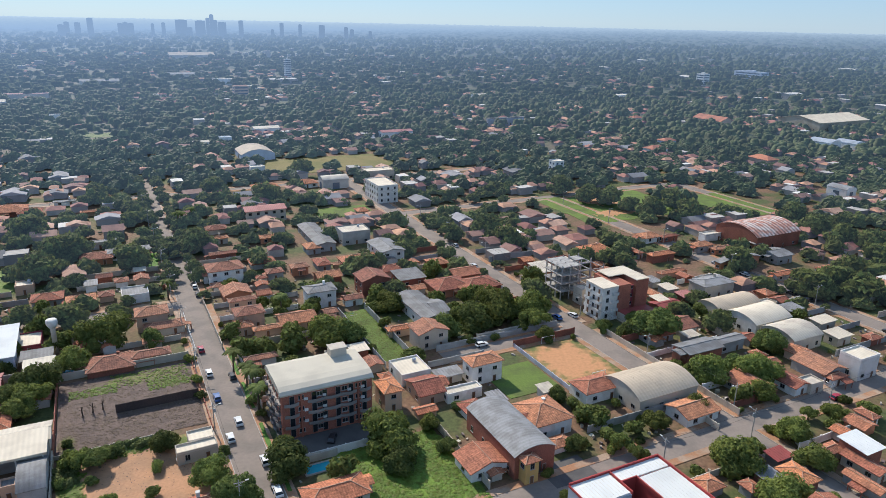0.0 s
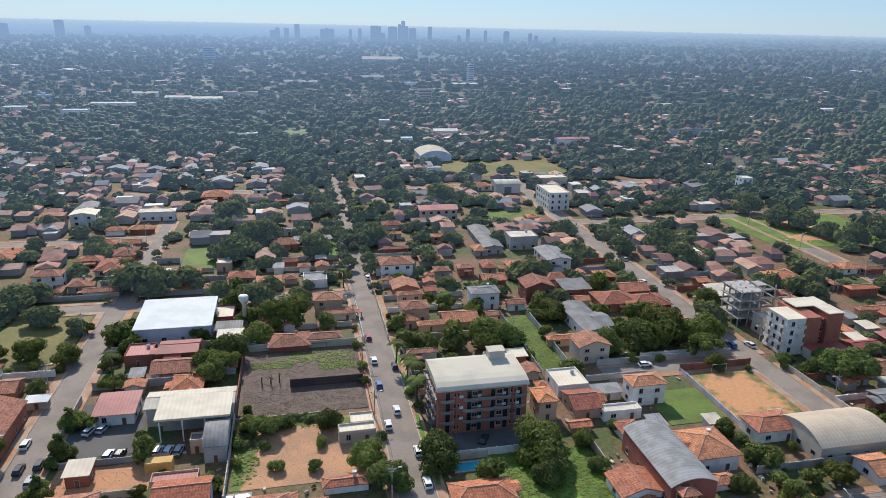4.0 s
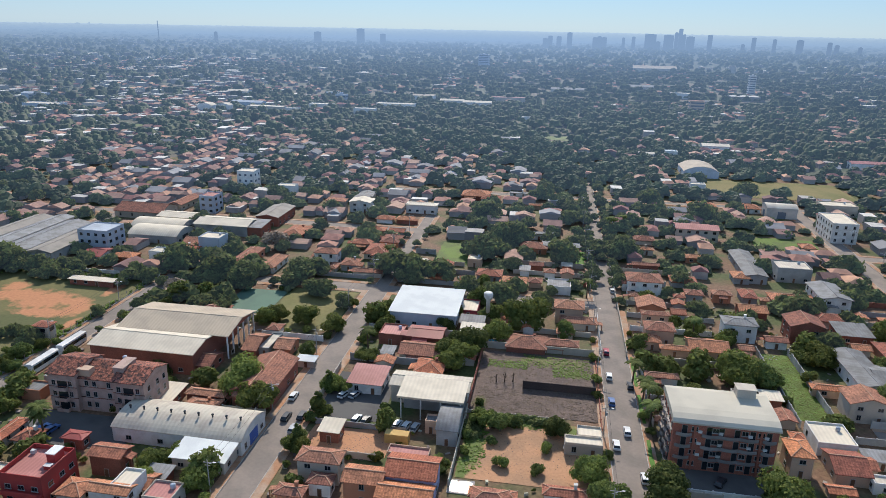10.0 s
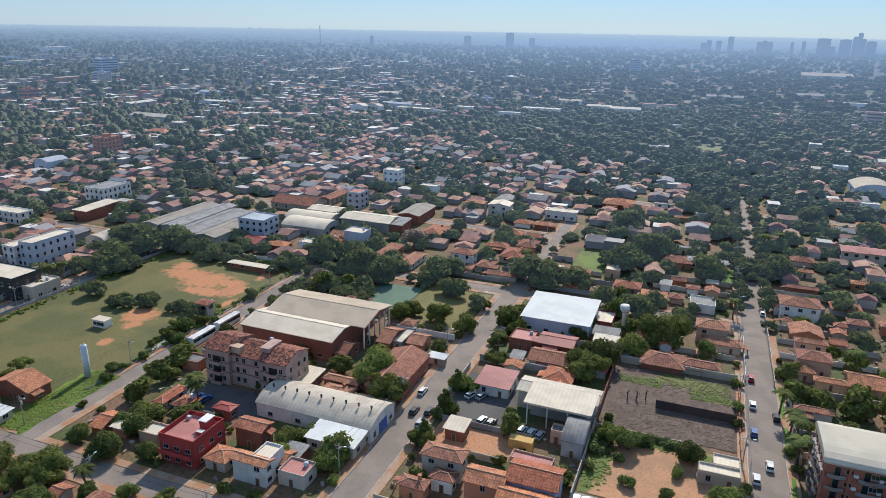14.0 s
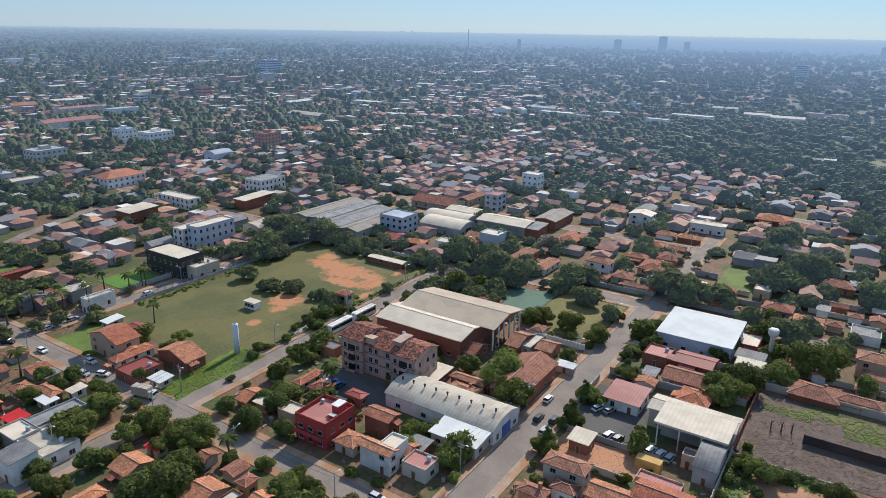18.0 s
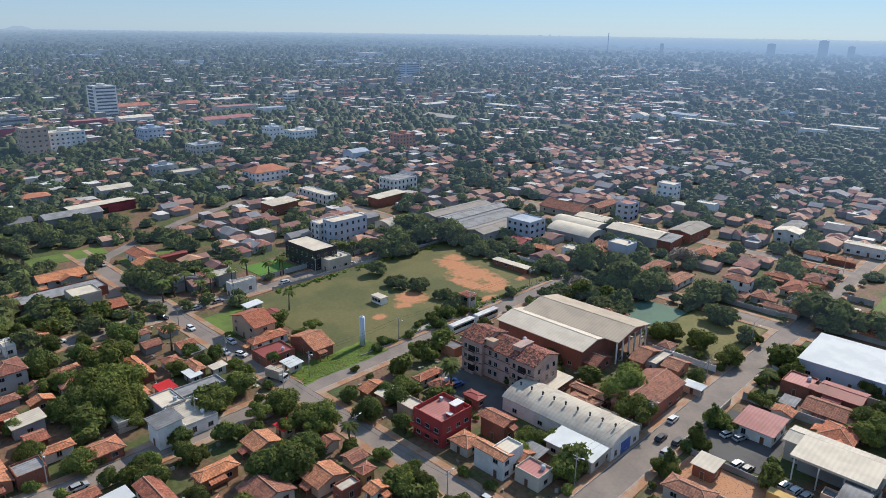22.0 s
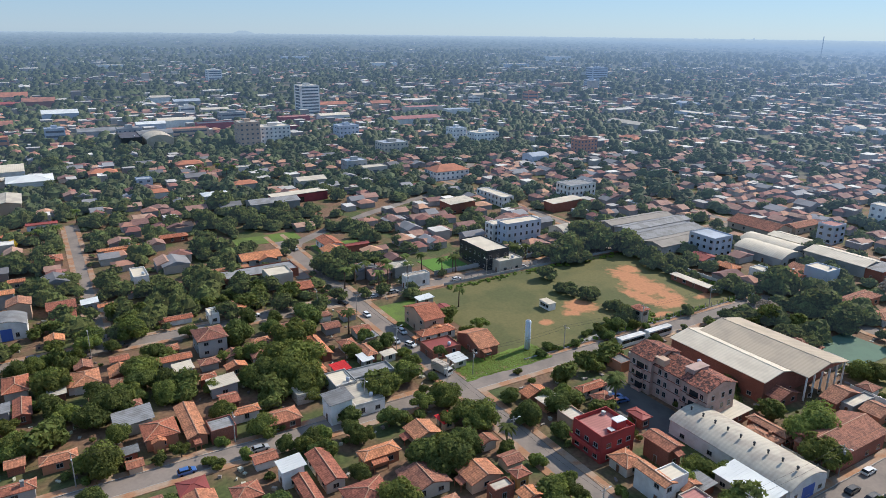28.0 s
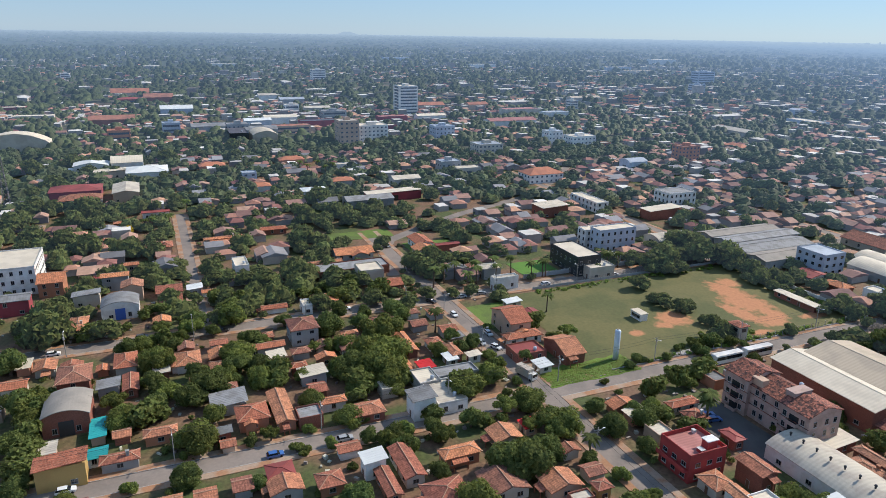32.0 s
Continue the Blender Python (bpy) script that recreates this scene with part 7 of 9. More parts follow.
for u, v, r in ((-233, 72, 5.2), (-359, 72, 8.1), (-254, 73, 5.1), (-218, 74, 5.8), (-119, 74, 7.0), (-124, 75, 4.9), (-157, 75, 6.2), (-161, 76, 4.3), (-142, 76, 2.2), (-227, 76, 3.0)):
    tree(u, v, r)
for u, v, r in ((125, 77, 6.5), (-185, 78, 3.3), (-160, 80, 4.3), (-223, 81, 2.5), (-123, 81, 4.9), (-146, 82, 4.1), (-312, 82, 3.3), (-227, 83, 3.9), (142, 83, 5.0), (-135, 84, 3.4)):
    tree(u, v, r)
for u, v, r in ((-163, 86, 4.8), (-185, 86, 3.0), (-192, 86, 3.4), (-396, 87, 8.9), (-154, 87, 2.3), (-146, 88, 5.2), (-130, 89, 4.3), (-97, 89, 3.8), (-118, 90, 2.6), (-135, 90, 4.7)):
    tree(u, v, r)
for u, v, r in ((-187, 91, 3.2), (127, 91, 6.7), (-131, 92, 4.9), (-100, 92, 2.7), (-232, 93, 4.0), (178, 93, 3.3), (-178, 93, 2.6), (-93, 93, 2.4), (149, 94, 5.0), (-100, 95, 2.5)):
    tree(u, v, r)
for u, v, r in ((167, 95, 3.9), (-102, 96, 2.4), (-303, 97, 4.4), (-266, 101, 6.9), (-258, 102, 6.3), (-230, 103, 3.1), (-91, 103, 1.9), (-126, 103, 5.0), (106, 103, 2.9), (-137, 105, 2.9)):
    tree(u, v, r)
for u, v, r in ((-116, 106, 3.3), (-251, 106, 3.3), (-140, 108, 2.0), (106, 109, 3.0), (-270, 110, 6.6), (-230, 111, 3.6), (158, 112, 4.3), (120, 112, 4.4), (-126, 113, 4.2), (96, 114, 3.2)):
    tree(u, v, r)
for u, v, r in ((-132, 114, 3.0), (-265, 115, 5.5), (137, 115, 4.0), (-150, 117, 1.8), (-128, 117, 3.9), (-86, 118, 3.5), (-74, 119, 3.9), (-181, 119, 2.7), (166, 119, 6.7), (81, 120, 2.6)):
    tree(u, v, r)
for u, v, r in ((-133, 121, 2.9), (110, 121, 2.5), (-235, 123, 2.8), (-88, 124, 3.9), (163, 125, 5.2), (-182, 125, 3.6), (154, 125, 6.5), (54, 125, 4.8), (-112, 126, 1.9), (67, 127, 2.8)):
    tree(u, v, r)
for u, v, r in ((17, 128, 5.3), (-84, 128, 2.7), (187, 131, 5.7), (55, 134, 7.2), (105, 135, 3.2), (29, 136, 6.3), (-56, 136, 2.9), (-158, 136, 2.5), (67, 137, 3.0), (-38, 137, 2.3)):
    tree(u, v, r)
for u, v, r in ((13, 138, 4.9), (-101, 139, 1.6), (89, 140, 1.9), (78, 142, 2.2), (-112, 145, 2.4), (-285, 146, 3.9), (3, 148, 2.0), (257, 148, 9.8), (-11, 149, 2.0), (183, 150, 5.9)):
    tree(u, v, r)
for u, v, r in ((-56, 153, 2.5), (-144, 154, 1.6), (-160, 154, 1.6), (160, 154, 8.8), (243, 155, 8.5), (257, 155, 9.9), (-9, 155, 3.9), (5, 156, 4.2), (-149, 157, 2.3), (-161, 157, 1.6)):
    tree(u, v, r)
for u, v, r in ((-14, 157, 3.7), (-134, 159, 2.3), (-153, 159, 2.8), (-41, 159, 2.2), (-82, 161, 7.6), (-161, 161, 2.4), (242, 161, 7.6), (179, 162, 5.1), (159, 163, 5.1), (-160, 164, 2.0)):
    tree(u, v, r)
for u, v, r in ((-110, 164, 3.3), (75, 164, 1.7), (300, 166, 11.7), (-55, 166, 3.0), (-158, 167, 3.7), (279, 167, 7.3), (-16, 167, 1.6), (-59, 168, 3.7), (124, 168, 3.4), (-113, 168, 3.1)):
    tree(u, v, r)
for u, v, r in ((-77, 169, 2.8), (-164, 169, 2.1), (194, 170, 4.5), (-143, 170, 2.8), (-232, 172, 4.0), (-163, 172, 2.5), (-51, 174, 2.0), (-197, 174, 3.2), (-191, 175, 3.2), (-162, 175, 4.7)):
    tree(u, v, r)
for u, v, r in ((-197, 176, 1.9), (-154, 177, 2.1), (126, 177, 5.9), (-185, 178, 3.6), (-103, 178, 2.6), (-174, 178, 2.6), (-211, 179, 4.8), (-196, 179, 2.8), (172, 180, 4.4), (-171, 180, 3.1)):
    tree(u, v, r)
for u, v, r in ((-167, 181, 2.6), (-191, 181, 2.3), (-186, 182, 3.2), (319, 183, 12.6), (95, 184, 6.4), (69, 184, 2.5), (-53, 185, 4.2), (-241, 185, 5.2), (-28, 185, 5.2), (106, 186, 7.4)):
    tree(u, v, r)
for u, v, r in ((-73, 187, 3.3), (197, 188, 3.6), (132, 188, 7.4), (118, 189, 8.8), (-24, 191, 6.0), (241, 191, 8.0), (64, 193, 7.0), (-30, 193, 5.0), (315, 195, 14.2), (57, 196, 8.4)):
    tree(u, v, r)
for u, v, r in ((-227, 197, 6.8), (140, 197, 6.9), (-240, 197, 4.8), (264, 198, 5.1), (-23, 198, 7.3), (-27, 199, 5.5), (-221, 202, 4.7), (-70, 204, 4.7), (-230, 206, 9.6), (-96, 207, 4.1)):
    tree(u, v, r)
for u, v, r in ((-221, 209, 4.2), (-82, 209, 4.8), (-92, 210, 4.1), (-15, 210, 5.4), (-114, 211, 4.3), (195, 211, 6.0), (87, 211, 5.7), (-120, 212, 4.8), (-33, 213, 3.5), (320, 213, 14.7)):
    tree(u, v, r)
for u, v, r in ((-248, 215, 5.1), (-127, 215, 3.1), (7, 216, 3.9), (-117, 217, 3.5), (192, 217, 6.5), (-124, 217, 3.5), (-134, 217, 2.7), (59, 218, 3.6), (-234, 219, 5.5), (-244, 220, 5.6)):
    tree(u, v, r)
for u, v, r in ((-6, 222, 8.4), (94, 223, 5.2), (-31, 225, 4.1), (-73, 225, 4.2), (52, 227, 3.7), (-164, 227, 2.9), (-198, 229, 4.7), (-231, 229, 10.1), (-204, 229, 2.7), (-191, 230, 3.1)):
    tree(u, v, r)
for u, v, r in ((-245, 231, 9.8), (-186, 231, 3.1), (-150, 232, 2.9), (-199, 233, 4.8), (329, 233, 13.7), (-164, 233, 4.5), (-180, 233, 3.1), (-216, 233, 4.9), (-254, 234, 4.7), (-85, 234, 5.3)):
    tree(u, v, r)
for u, v, r in ((75, 235, 3.1), (-158, 235, 4.4), (-117, 235, 5.5), (-88, 235, 4.9), (-209, 236, 5.4), (-223, 237, 9.5), (-240, 238, 4.6), (-252, 239, 6.5), (-192, 239, 4.2), (-166, 239, 4.6)):
    tree(u, v, r)
for u, v, r in ((-2, 240, 4.7), (-119, 240, 8.0), (-100, 241, 4.6), (-16, 241, 6.9), (-229, 242, 2.9), (56, 243, 4.9), (-250, 244, 5.4), (-129, 244, 8.7), (-221, 245, 2.8), (-99, 248, 7.0)):
    tree(u, v, r)
for u, v, r in ((-31, 248, 5.7), (-152, 250, 11.2), (93, 251, 7.0), (-162, 254, 4.2), (-94, 256, 6.2), (-54, 257, 8.8), (166, 258, 8.0), (281, 259, 13.0), (-43, 260, 7.9), (47, 261, 3.3)):
    tree(u, v, r)
for u, v, r in ((114, 262, 6.0), (-62, 263, 9.9), (265, 272, 11.3), (55, 276, 4.9), (146, 277, 6.7), (165, 279, 8.4), (-87, 280, 5.1), (291, 281, 13.7), (-120, 282, 4.2), (262, 286, 6.6)):
    tree(u, v, r)
for u, v, r in ((7, 293, 8.6), (-29, 293, 9.2), (261, 301, 9.5), (22, 306, 4.8), (32, 306, 8.5), (253, 311, 8.8), (-23, 313, 14.1), (-90, 317, 5.1), (-15, 318, 11.5), (-115, 319, 4.7)):
    tree(u, v, r)
for u, v, r in ((250, 335, 13.5), (-33, 357, 11.6), (81, 381, 9.9), (58, 412, 8.5), (117, 441, 11.5)):
    tree(u, v, r)

for u, v, r in ((-15, 157, 2.6), (-11, 159, 2.4), (-6, 158, 2.6), (-8, 140, 2.2), (1, 139, 2.0), (-17, 144, 2.0), (-17, 151, 2.2)):
    tree(u, v, r)

# large trees of the gardens further off
for u, v, r in ((-24, 320, 5.0), (-11, 346, 5.0), (9, 358, 5.8), (14, 336, 4.3), (-18, 381, 4.3), (-33, 387, 4.3), (-37, 339, 4.3), (0, 323, 4.3), (-36, 296, 5.0), (-27, 295, 5.0), (-15, 280, 4.3), (-2, 427, 5.6)):
    tree(u, v, r)
    take(u - r * 0.5, v - r * 0.5, u + r * 0.5, v + r * 0.5)
for u, v, r in ((-10, 409, 4.8), (31, 305, 4.3), (24, 300, 2.9), (23, 370, 2.9), (38, 376, 2.9), (87, 391, 5.6), (88, 376, 4.3), (104, 408, 4.8), (175, 417, 4.8), (190, 335, 4.3), (210, 350, 4.8), (206, 329, 3.6)):
    tree(u, v, r)
    take(u - r * 0.5, v - r * 0.5, u + r * 0.5, v + r * 0.5)
for u, v, r in ((66, 194, 4.3), (340, 353, 4.8), (294, 352, 4.8), (-51, 336, 4.3), (-41, 351, 4.3), (-29, 308, 5.0), (-20, 298, 5.0), (23, 316, 4.3), (30, 315, 4.3), (-184, 378, 4.0), (-131, 405, 4.8)):
    tree(u, v, r)
    take(u - r * 0.5, v - r * 0.5, u + r * 0.5, v + r * 0.5)
for u, v, r in ((-6, 442, 4.8), (8, 414, 4.0), (50, 471, 4.8), (56, 373, 3.6), (-324, 352, 5.6), (-292, 339, 4.8), (-286, 297, 4.0), (-262, 326, 4.8), (-229, 310, 4.3), (-242, 383, 4.8), (-239, 365, 4.8), (-320, 363, 4.8)):
    tree(u, v, r)
    take(u - r * 0.5, v - r * 0.5, u + r * 0.5, v + r * 0.5)
for u, v, r in ((-370, 364, 4.8), (-158, 274, 2.9), (-469, 145, 5.6), (-448, 145, 4.8), (-399, 152, 5.6), (-386, 156, 5.6), (-405, 145, 4.8), (-401, 195, 5.6), (-428, 217, 5.6), (-412, 220, 4.8), (-408, 187, 4.8), (-468, 122, 5.6)):
    tree(u, v, r)
    take(u - r * 0.5, v - r * 0.5, u + r * 0.5, v + r * 0.5)
for u, v, r in ((-493, 119, 5.6), (-549, 214, 4.8), (-531, 215, 4.8), (-581, 179, 4.8), (-322, 197, 3.6), (-305, 198, 4.3), (-283, 189, 4.3), (-304, 183, 3.6), (-300, 212, 3.6), (-361, 91, 5.8), (-346, 94, 5.8), (-359, 108, 5.0)):
    tree(u, v, r)
    take(u - r * 0.5, v - r * 0.5, u + r * 0.5, v + r * 0.5)
for u, v, r in ((-351, 81, 5.8), (-343, 110, 5.0), (-463, -68, 6.4), (-422, -55, 6.4), (-407, -67, 5.6), (-399, -42, 5.6), (-382, -31, 5.0), (-518, -9, 5.6), (-493, 5, 5.6), (-421, 9, 5.6), (-388, 22, 5.8), (-362, 26, 5.0)):
    tree(u, v, r)
    take(u - r * 0.5, v - r * 0.5, u + r * 0.5, v + r * 0.5)
for u, v, r in ((-371, 91, 5.8), (-350, 95, 5.8), (-364, 109, 4.3), (-344, 78, 5.0), (-516, 64, 4.8), (-483, 167, 4.8), (-404, 155, 5.6), (-524, -27, 5.6), (-557, -58, 6.4), (-614, -78, 6.4), (-529, -42, 6.4), (-476, -54, 6.4)):
    tree(u, v, r)
    take(u - r * 0.5, v - r * 0.5, u + r * 0.5, v + r * 0.5)
for u, v, r in ((-569, 62, 5.6), (-578, 33, 4.8), (-307, 59, 4.3), (-350, -59, 5.0), (-342, -36, 4.3), (-335, -17, 4.3), (-336, -5, 4.3), (-344, 43, 4.3)):
    tree(u, v, r)
    take(u - r * 0.5, v - r * 0.5, u + r * 0.5, v + r * 0.5)
for k in range(34):  # along the far end of the street
    tree(23 + (5.0 if k % 2 else -5.0) + (k * 7 % 5) * 0.3, 262 + k * 6.1, 2.4 + (k * 13 % 7) * 0.35)

# palms
for u, v in ((-496, 97), (-487, 101), (-496, 110), (-481, 113), (-488, 120), (-368, -8), (-371, -4), (33, 350), (37, 355), (30, 346), (-371, 4), (-401, 14), (27, 186), (29, 177), (29, 162), (29.5, 171), (16, 254), (50, 222), (-55, 193), (-122, 131), (-68, 275), (-246, 106), (-249, 112), (-236, 112), (-247, 121), (-250, 131), (-247, 138), (-239, 149), (-238, 143), (-238, 150), (-204, 130), (-237, 181), (-237, 187), (-121, 130), (-119, 91), (-202, 84), (-240, 118), (-253, 118), (-242, 128), (-243, 100)):
    palm(u, v, 1.15 + 0.35 * ((u * 7 + v * 3) % 10) / 10)

for u, v, r in ((-74.6, 151.7, 6.6), (-188.9, -38.6, 5.8), (-159.6, 1.7, 5.6), (-205.7, -4.9, 6.0), (-181.2, 2.5, 5.2), (-202.8, 18.0, 5.4), (-186.7, 22.9, 4.4), (-189.6, 11.8, 4.8), (-145.3, -0.7, 3.8), (-168.9, 33.3, 3.6), (-172.5, -40.4, 4.4), (-176.2, -13.2, 4.6)):
    tree(u, v, r)
    take(u - 2, v - 2, u + 2, v + 2)
for u, v, r in ((-58.6, 165.6, 2.9), (-57.4, 152.7, 3.2), (-57.6, 138.9, 2.7)):
    tree(u, v, r, "tall")
M_PALE_BLOOM = mat("pale_pink_blossom", (0.42, 0.345, 0.27), rough=0.8, leaf=0.3, second=(0.31, 0.255, 0.205), var=0.7, tone=0.1, bump=0)
for u, v, r in ((-125.1, 286.2, 6.2), (-141.4, 227.6, 4.0)):
    ob = solid("flowering_tree", TRUNKS[2], at(u, v) @ Matrix.Diagonal((r, r, 0.8 * r, 1)), "bare-looking shade tree in pale pink blossom", "tree")
    part("crown", crown_mesh(46, "broad", 1100, M_PALE_BLOOM, 0.07), ob, m=pose(0, 0, 0.9))
M_BLOSSOM = mat("yellow_blossom", (0.62, 0.42, 0.03), rough=0.8, leaf=0.3, second=(0.5, 0.36, 0.04), var=0.8, tone=0.1, bump=0)
ob = solid("flowering_tree", TRUNKS[1], at(-366, -16) @ Matrix.Diagonal((3.0, 3.0, 2.4, 1)), "small tree in full yellow blossom", "tree")
part("crown", crown_mesh(61, "broad", 900, M_BLOSSOM, 0.095), ob, m=pose(0, 0, 0.98) @ Matrix.Diagonal((1, 1, 1.25, 1)))

# ---- cars ----
def car_kit(color, name):
    paint = mat("car_paint_" + name, color, rough=0.28, var=0.04, tone=0.02, spec=0.6, bump=0)
    body, glass = Geo(), Geo()
    prof = [(-2.1, 0.35), (-2.15, 0.75), (-1.95, 0.92), (-0.95, 1.0), (1.35, 1.0), (2.05, 0.85), (2.15, 0.4)]
    n = len(prof)
    body.v = [(x, -0.86, z) for x, z in prof] + [(x, 0.86, z) for x, z in prof]
    body.f = [(k, k + 1, k + 1 + n, k + n) for k in range(n - 1)] + [(n - 1, 0, n, 2 * n - 1), tuple(range(n - 1, -1, -1)), tuple(range(n, 2 * n))]
    body.m = [0] * len(body.f)
    body.add([(-1.55, -0.66, 1.48), (0.35, -0.66, 1.48), (0.35, 0.66, 1.48), (-1.55, 0.66, 1.48), (-1.6, -0.7, 1.42), (0.42, -0.7, 1.42), (0.42, 0.7, 1.42), (-1.6, 0.7, 1.42)], [(0, 1, 2, 3), (0, 4, 5, 1), (1, 5, 6, 2), (2, 6, 7, 3), (3, 7, 4, 0)])
    glass.add([(-2.0, -0.82, 0.98), (1.1, -0.82, 0.98), (1.1, 0.82, 0.98), (-2.0, 0.82, 0.98), (-1.6, -0.68, 1.43), (0.4, -0.68, 1.43), (0.4, 0.68, 1.43), (-1.6, 0.68, 1.43)], [(0, 1, 5, 4), (1, 2, 6, 5), (2, 3, 7, 6), (3, 0, 4, 7)])
    return body.mesh("body", paint), glass.mesh("window_glass", M_GLASS)


WHEEL = Geo().tube([(0, 0, -0.1, 0.32), (0, 0, 0.1, 0.32)]).mesh("wheel", M_TYRE)
LIGHT = Geo().box(-0.04, -0.2, -0.08, 0.04, 0.2, 0.08).mesh("headlight", M_AC)
CARS = {}
for name, c in (("white", (0.75, 0.75, 0.74)), ("silver", (0.42, 0.43, 0.44)), ("blue", (0.05, 0.14, 0.38)), ("dark", (0.03, 0.03, 0.035)), ("red", (0.42, 0.03, 0.05))):
    b, gl = car_kit(c, name)
    ob = thing("car", at(0, 0, -50), f"parked {name} hatchback car at the kerb", "car", group="parked cars")
    part("body", b, ob)
    part("window_glass", gl, ob)
    for x in (-1.35, 1.35):
        for y in (-0.8, 0.8):
            part("wheel", WHEEL, ob, m=pose(x, y, 0.32, 90))
    part("headlight", LIGHT, ob, m=pose(2.12, -0.55, 0.68))
    part("headlight", LIGHT, ob, m=pose(2.12, 0.55, 0.68))
    CARS[name] = [ob, False]


def car(u, v, name, turn):
    rec = CARS[name]
    m = at(u, v, 0.06, turn)
    if not rec[1]:
        rec[0].matrix_basis, rec[1] = m, True
    else:
        copy_thing(rec[0], m)


for u, v, name, turn in ((20.7, 206.3, "red", 90), (20.6, 189.7, "white", 90), (20.4, 174.7, "blue", 90), (23.4, 160.3, "white", 90), (20.2, 153.6, "white", 90), (26.4, 185.1, "dark", 90), (26.4, 262.3, "white", 90), (26.3, 253.4, "dark", 90), (20.2, 133, "silver", 90), (25.8, 141, "white", 90), (25.8, 128.6, "white", 90), (43, 143, "dark", 60)):
    car(u, v, name, turn)
for u, v, name, turn in ((178.7, 102.2, "red", 0), (144.5, 179.9, "white", 95), (138.3, 180.8, "blue", 90), (103, 173, "white", 0), (237.3, 162, "dark", 90), (237.4, 155, "dark", 90), (237, 123, "dark", 90), (137.5, 322, "white", 90), (137.2, 240, "white", 90), (142.8, 268, "silver", 90), (237.5, 200, "silver", 90), (238, 185, "white", 90)):
    car(u, v, name, turn)
for u, v, name, turn in ((-61.5, 218, "white", 90), (-67.5, 160.5, "white", 90), (-65.5, 150, "dark", 90), (-61.6, 151.3, "dark", 90), (-61.6, 145, "silver", 90), (-54, 164, "white", 70), (-51, 164.6, "silver", 70), (-47, 152.5, "white", 80), (-44.4, 152.5, "dark", 80), (-38.4, 152, "white", 80), (-35.8, 152, "white", 80), (-33.4, 151.8, "white", 80), (-31, 151.6, "silver", 80)):
    car(u, v, name, turn)
for u, v, name, turn in ((-123.9, 133, "blue", 80), (-121.4, 133, "blue", 80), (-196.8, 276.3, "white", 0), (-193, 277.2, "silver", 0), (-189.3, 278, "white", 0), (-193.6, 100.5, "white", 0), (-187.8, 95, "silver", 0), (-183, 98, "white", 20), (-213, 96, "white", 0), (-228.5, 106, "silver", 90), (-228, 93, "dark", 30), (-80.8, 99.6, "white", 0), (-229.3, 145, "white", 90)):
    car(u, v, name, turn)
for u, v, name, turn in ((-228.8, 179, "white", 90), (-228.9, 115, "silver", 90), (-302, 100, "silver", 0), (-148.6, 19.8, "blue", 90), (-149.2, 37.5, "silver", 90), (-152, -26, "white", 90), (-228.4, 15.4, "dark", 90), (-229, -36, "white", 90), (-232.6, -10, "dark", 90), (-232.5, 60, "white", 90)):
    car(u, v, name, turn)


def bus(u, v):
    ob = thing("bus", at(u, v, 0.05, 90), "long white coach parked at the kerb", "bus", group="parked coaches")
    g = Geo().box(-5.6, -1.25, 0.35, 5.6, 1.25, 3.2)
    part("body", g.mesh("body", M_AC), ob)
    part("roof", Geo().add([(-5.7, -1.25, 3.2), (5.7, -1.25, 3.2), (5.7, 1.25, 3.2), (-5.7, 1.25, 3.2), (-5.5, -0.9, 3.42), (5.5, -0.9, 3.42), (5.5, 0.9, 3.42), (-5.5, 0.9, 3.42)], [(4, 5, 6, 7), (0, 1, 5, 4), (1, 2, 6, 5), (2, 3, 7, 6), (3, 0, 4, 7)]).mesh("roof", M_AC), ob)
    for s in (-1, 1):
        part("window_band", Geo().box(-5.2, -0.03, 1.6, 5.3, 0.03, 2.7).mesh("window_band", M_GLASS), ob, m=pose(0, s * 1.26, 0))
        for x in (-3.6, 3.6):
            part("wheel", WHEEL, ob, m=pose(x, s * 1.1, 0.45, 90) @ Matrix.Diagonal((1.4, 1.4, 1.4, 1)))
    part("windscreen", Geo().box(-0.03, -1.1, 1.5, 0.03, 1.1, 2.9).mesh("windscreen", M_GLASS), ob, m=pose(5.62, 0, 0))


bus(-147.6, 163)
bus(-147.6, 176)
van = thing("box_lorry", at(-162, 97.5, 0.05, 15), "box lorry with a weathered brown cargo body", "lorry")
part("cargo_box", Geo().box(-3.4, -1.2, 0.8, 2.0, 1.2, 3.4).mesh("cargo_box", WALL["e"]), van)
part("cab", Geo().box(2.1, -1.1, 0.5, 3.7, 1.1, 2.5).mesh("cab", M_AC), van)
part("windscreen", Geo().box(-0.03, -1.0, 0, 0.03, 1.0, 0.8).mesh("windscreen", M_GLASS), van, m=pose(3.72, 0, 1.5))
for x in (-2.2, 2.8):
    for y in (-1, 1):
        part("wheel", WHEEL, van, m=pose(x, y, 0.42, 90) @ Matrix.Diagonal((1.3, 1.3, 1.3, 1)))
can = thing("container", at(-34.3, 145.5), "ochre steel container in a yard", "container")
part("body", Geo().box(-3.0, -1.25, -0.1, 3.0, 1.25, 2.6).mesh("body", WALL["y"]), can)
ribs = Geo()
for k in range(20):
    ribs.box(-2.9 + 0.3 * k, -1.29, 0, -2.78 + 0.3 * k, 1.29, 2.5)
part("rib", ribs.mesh("rib", WALL["y"]), can)


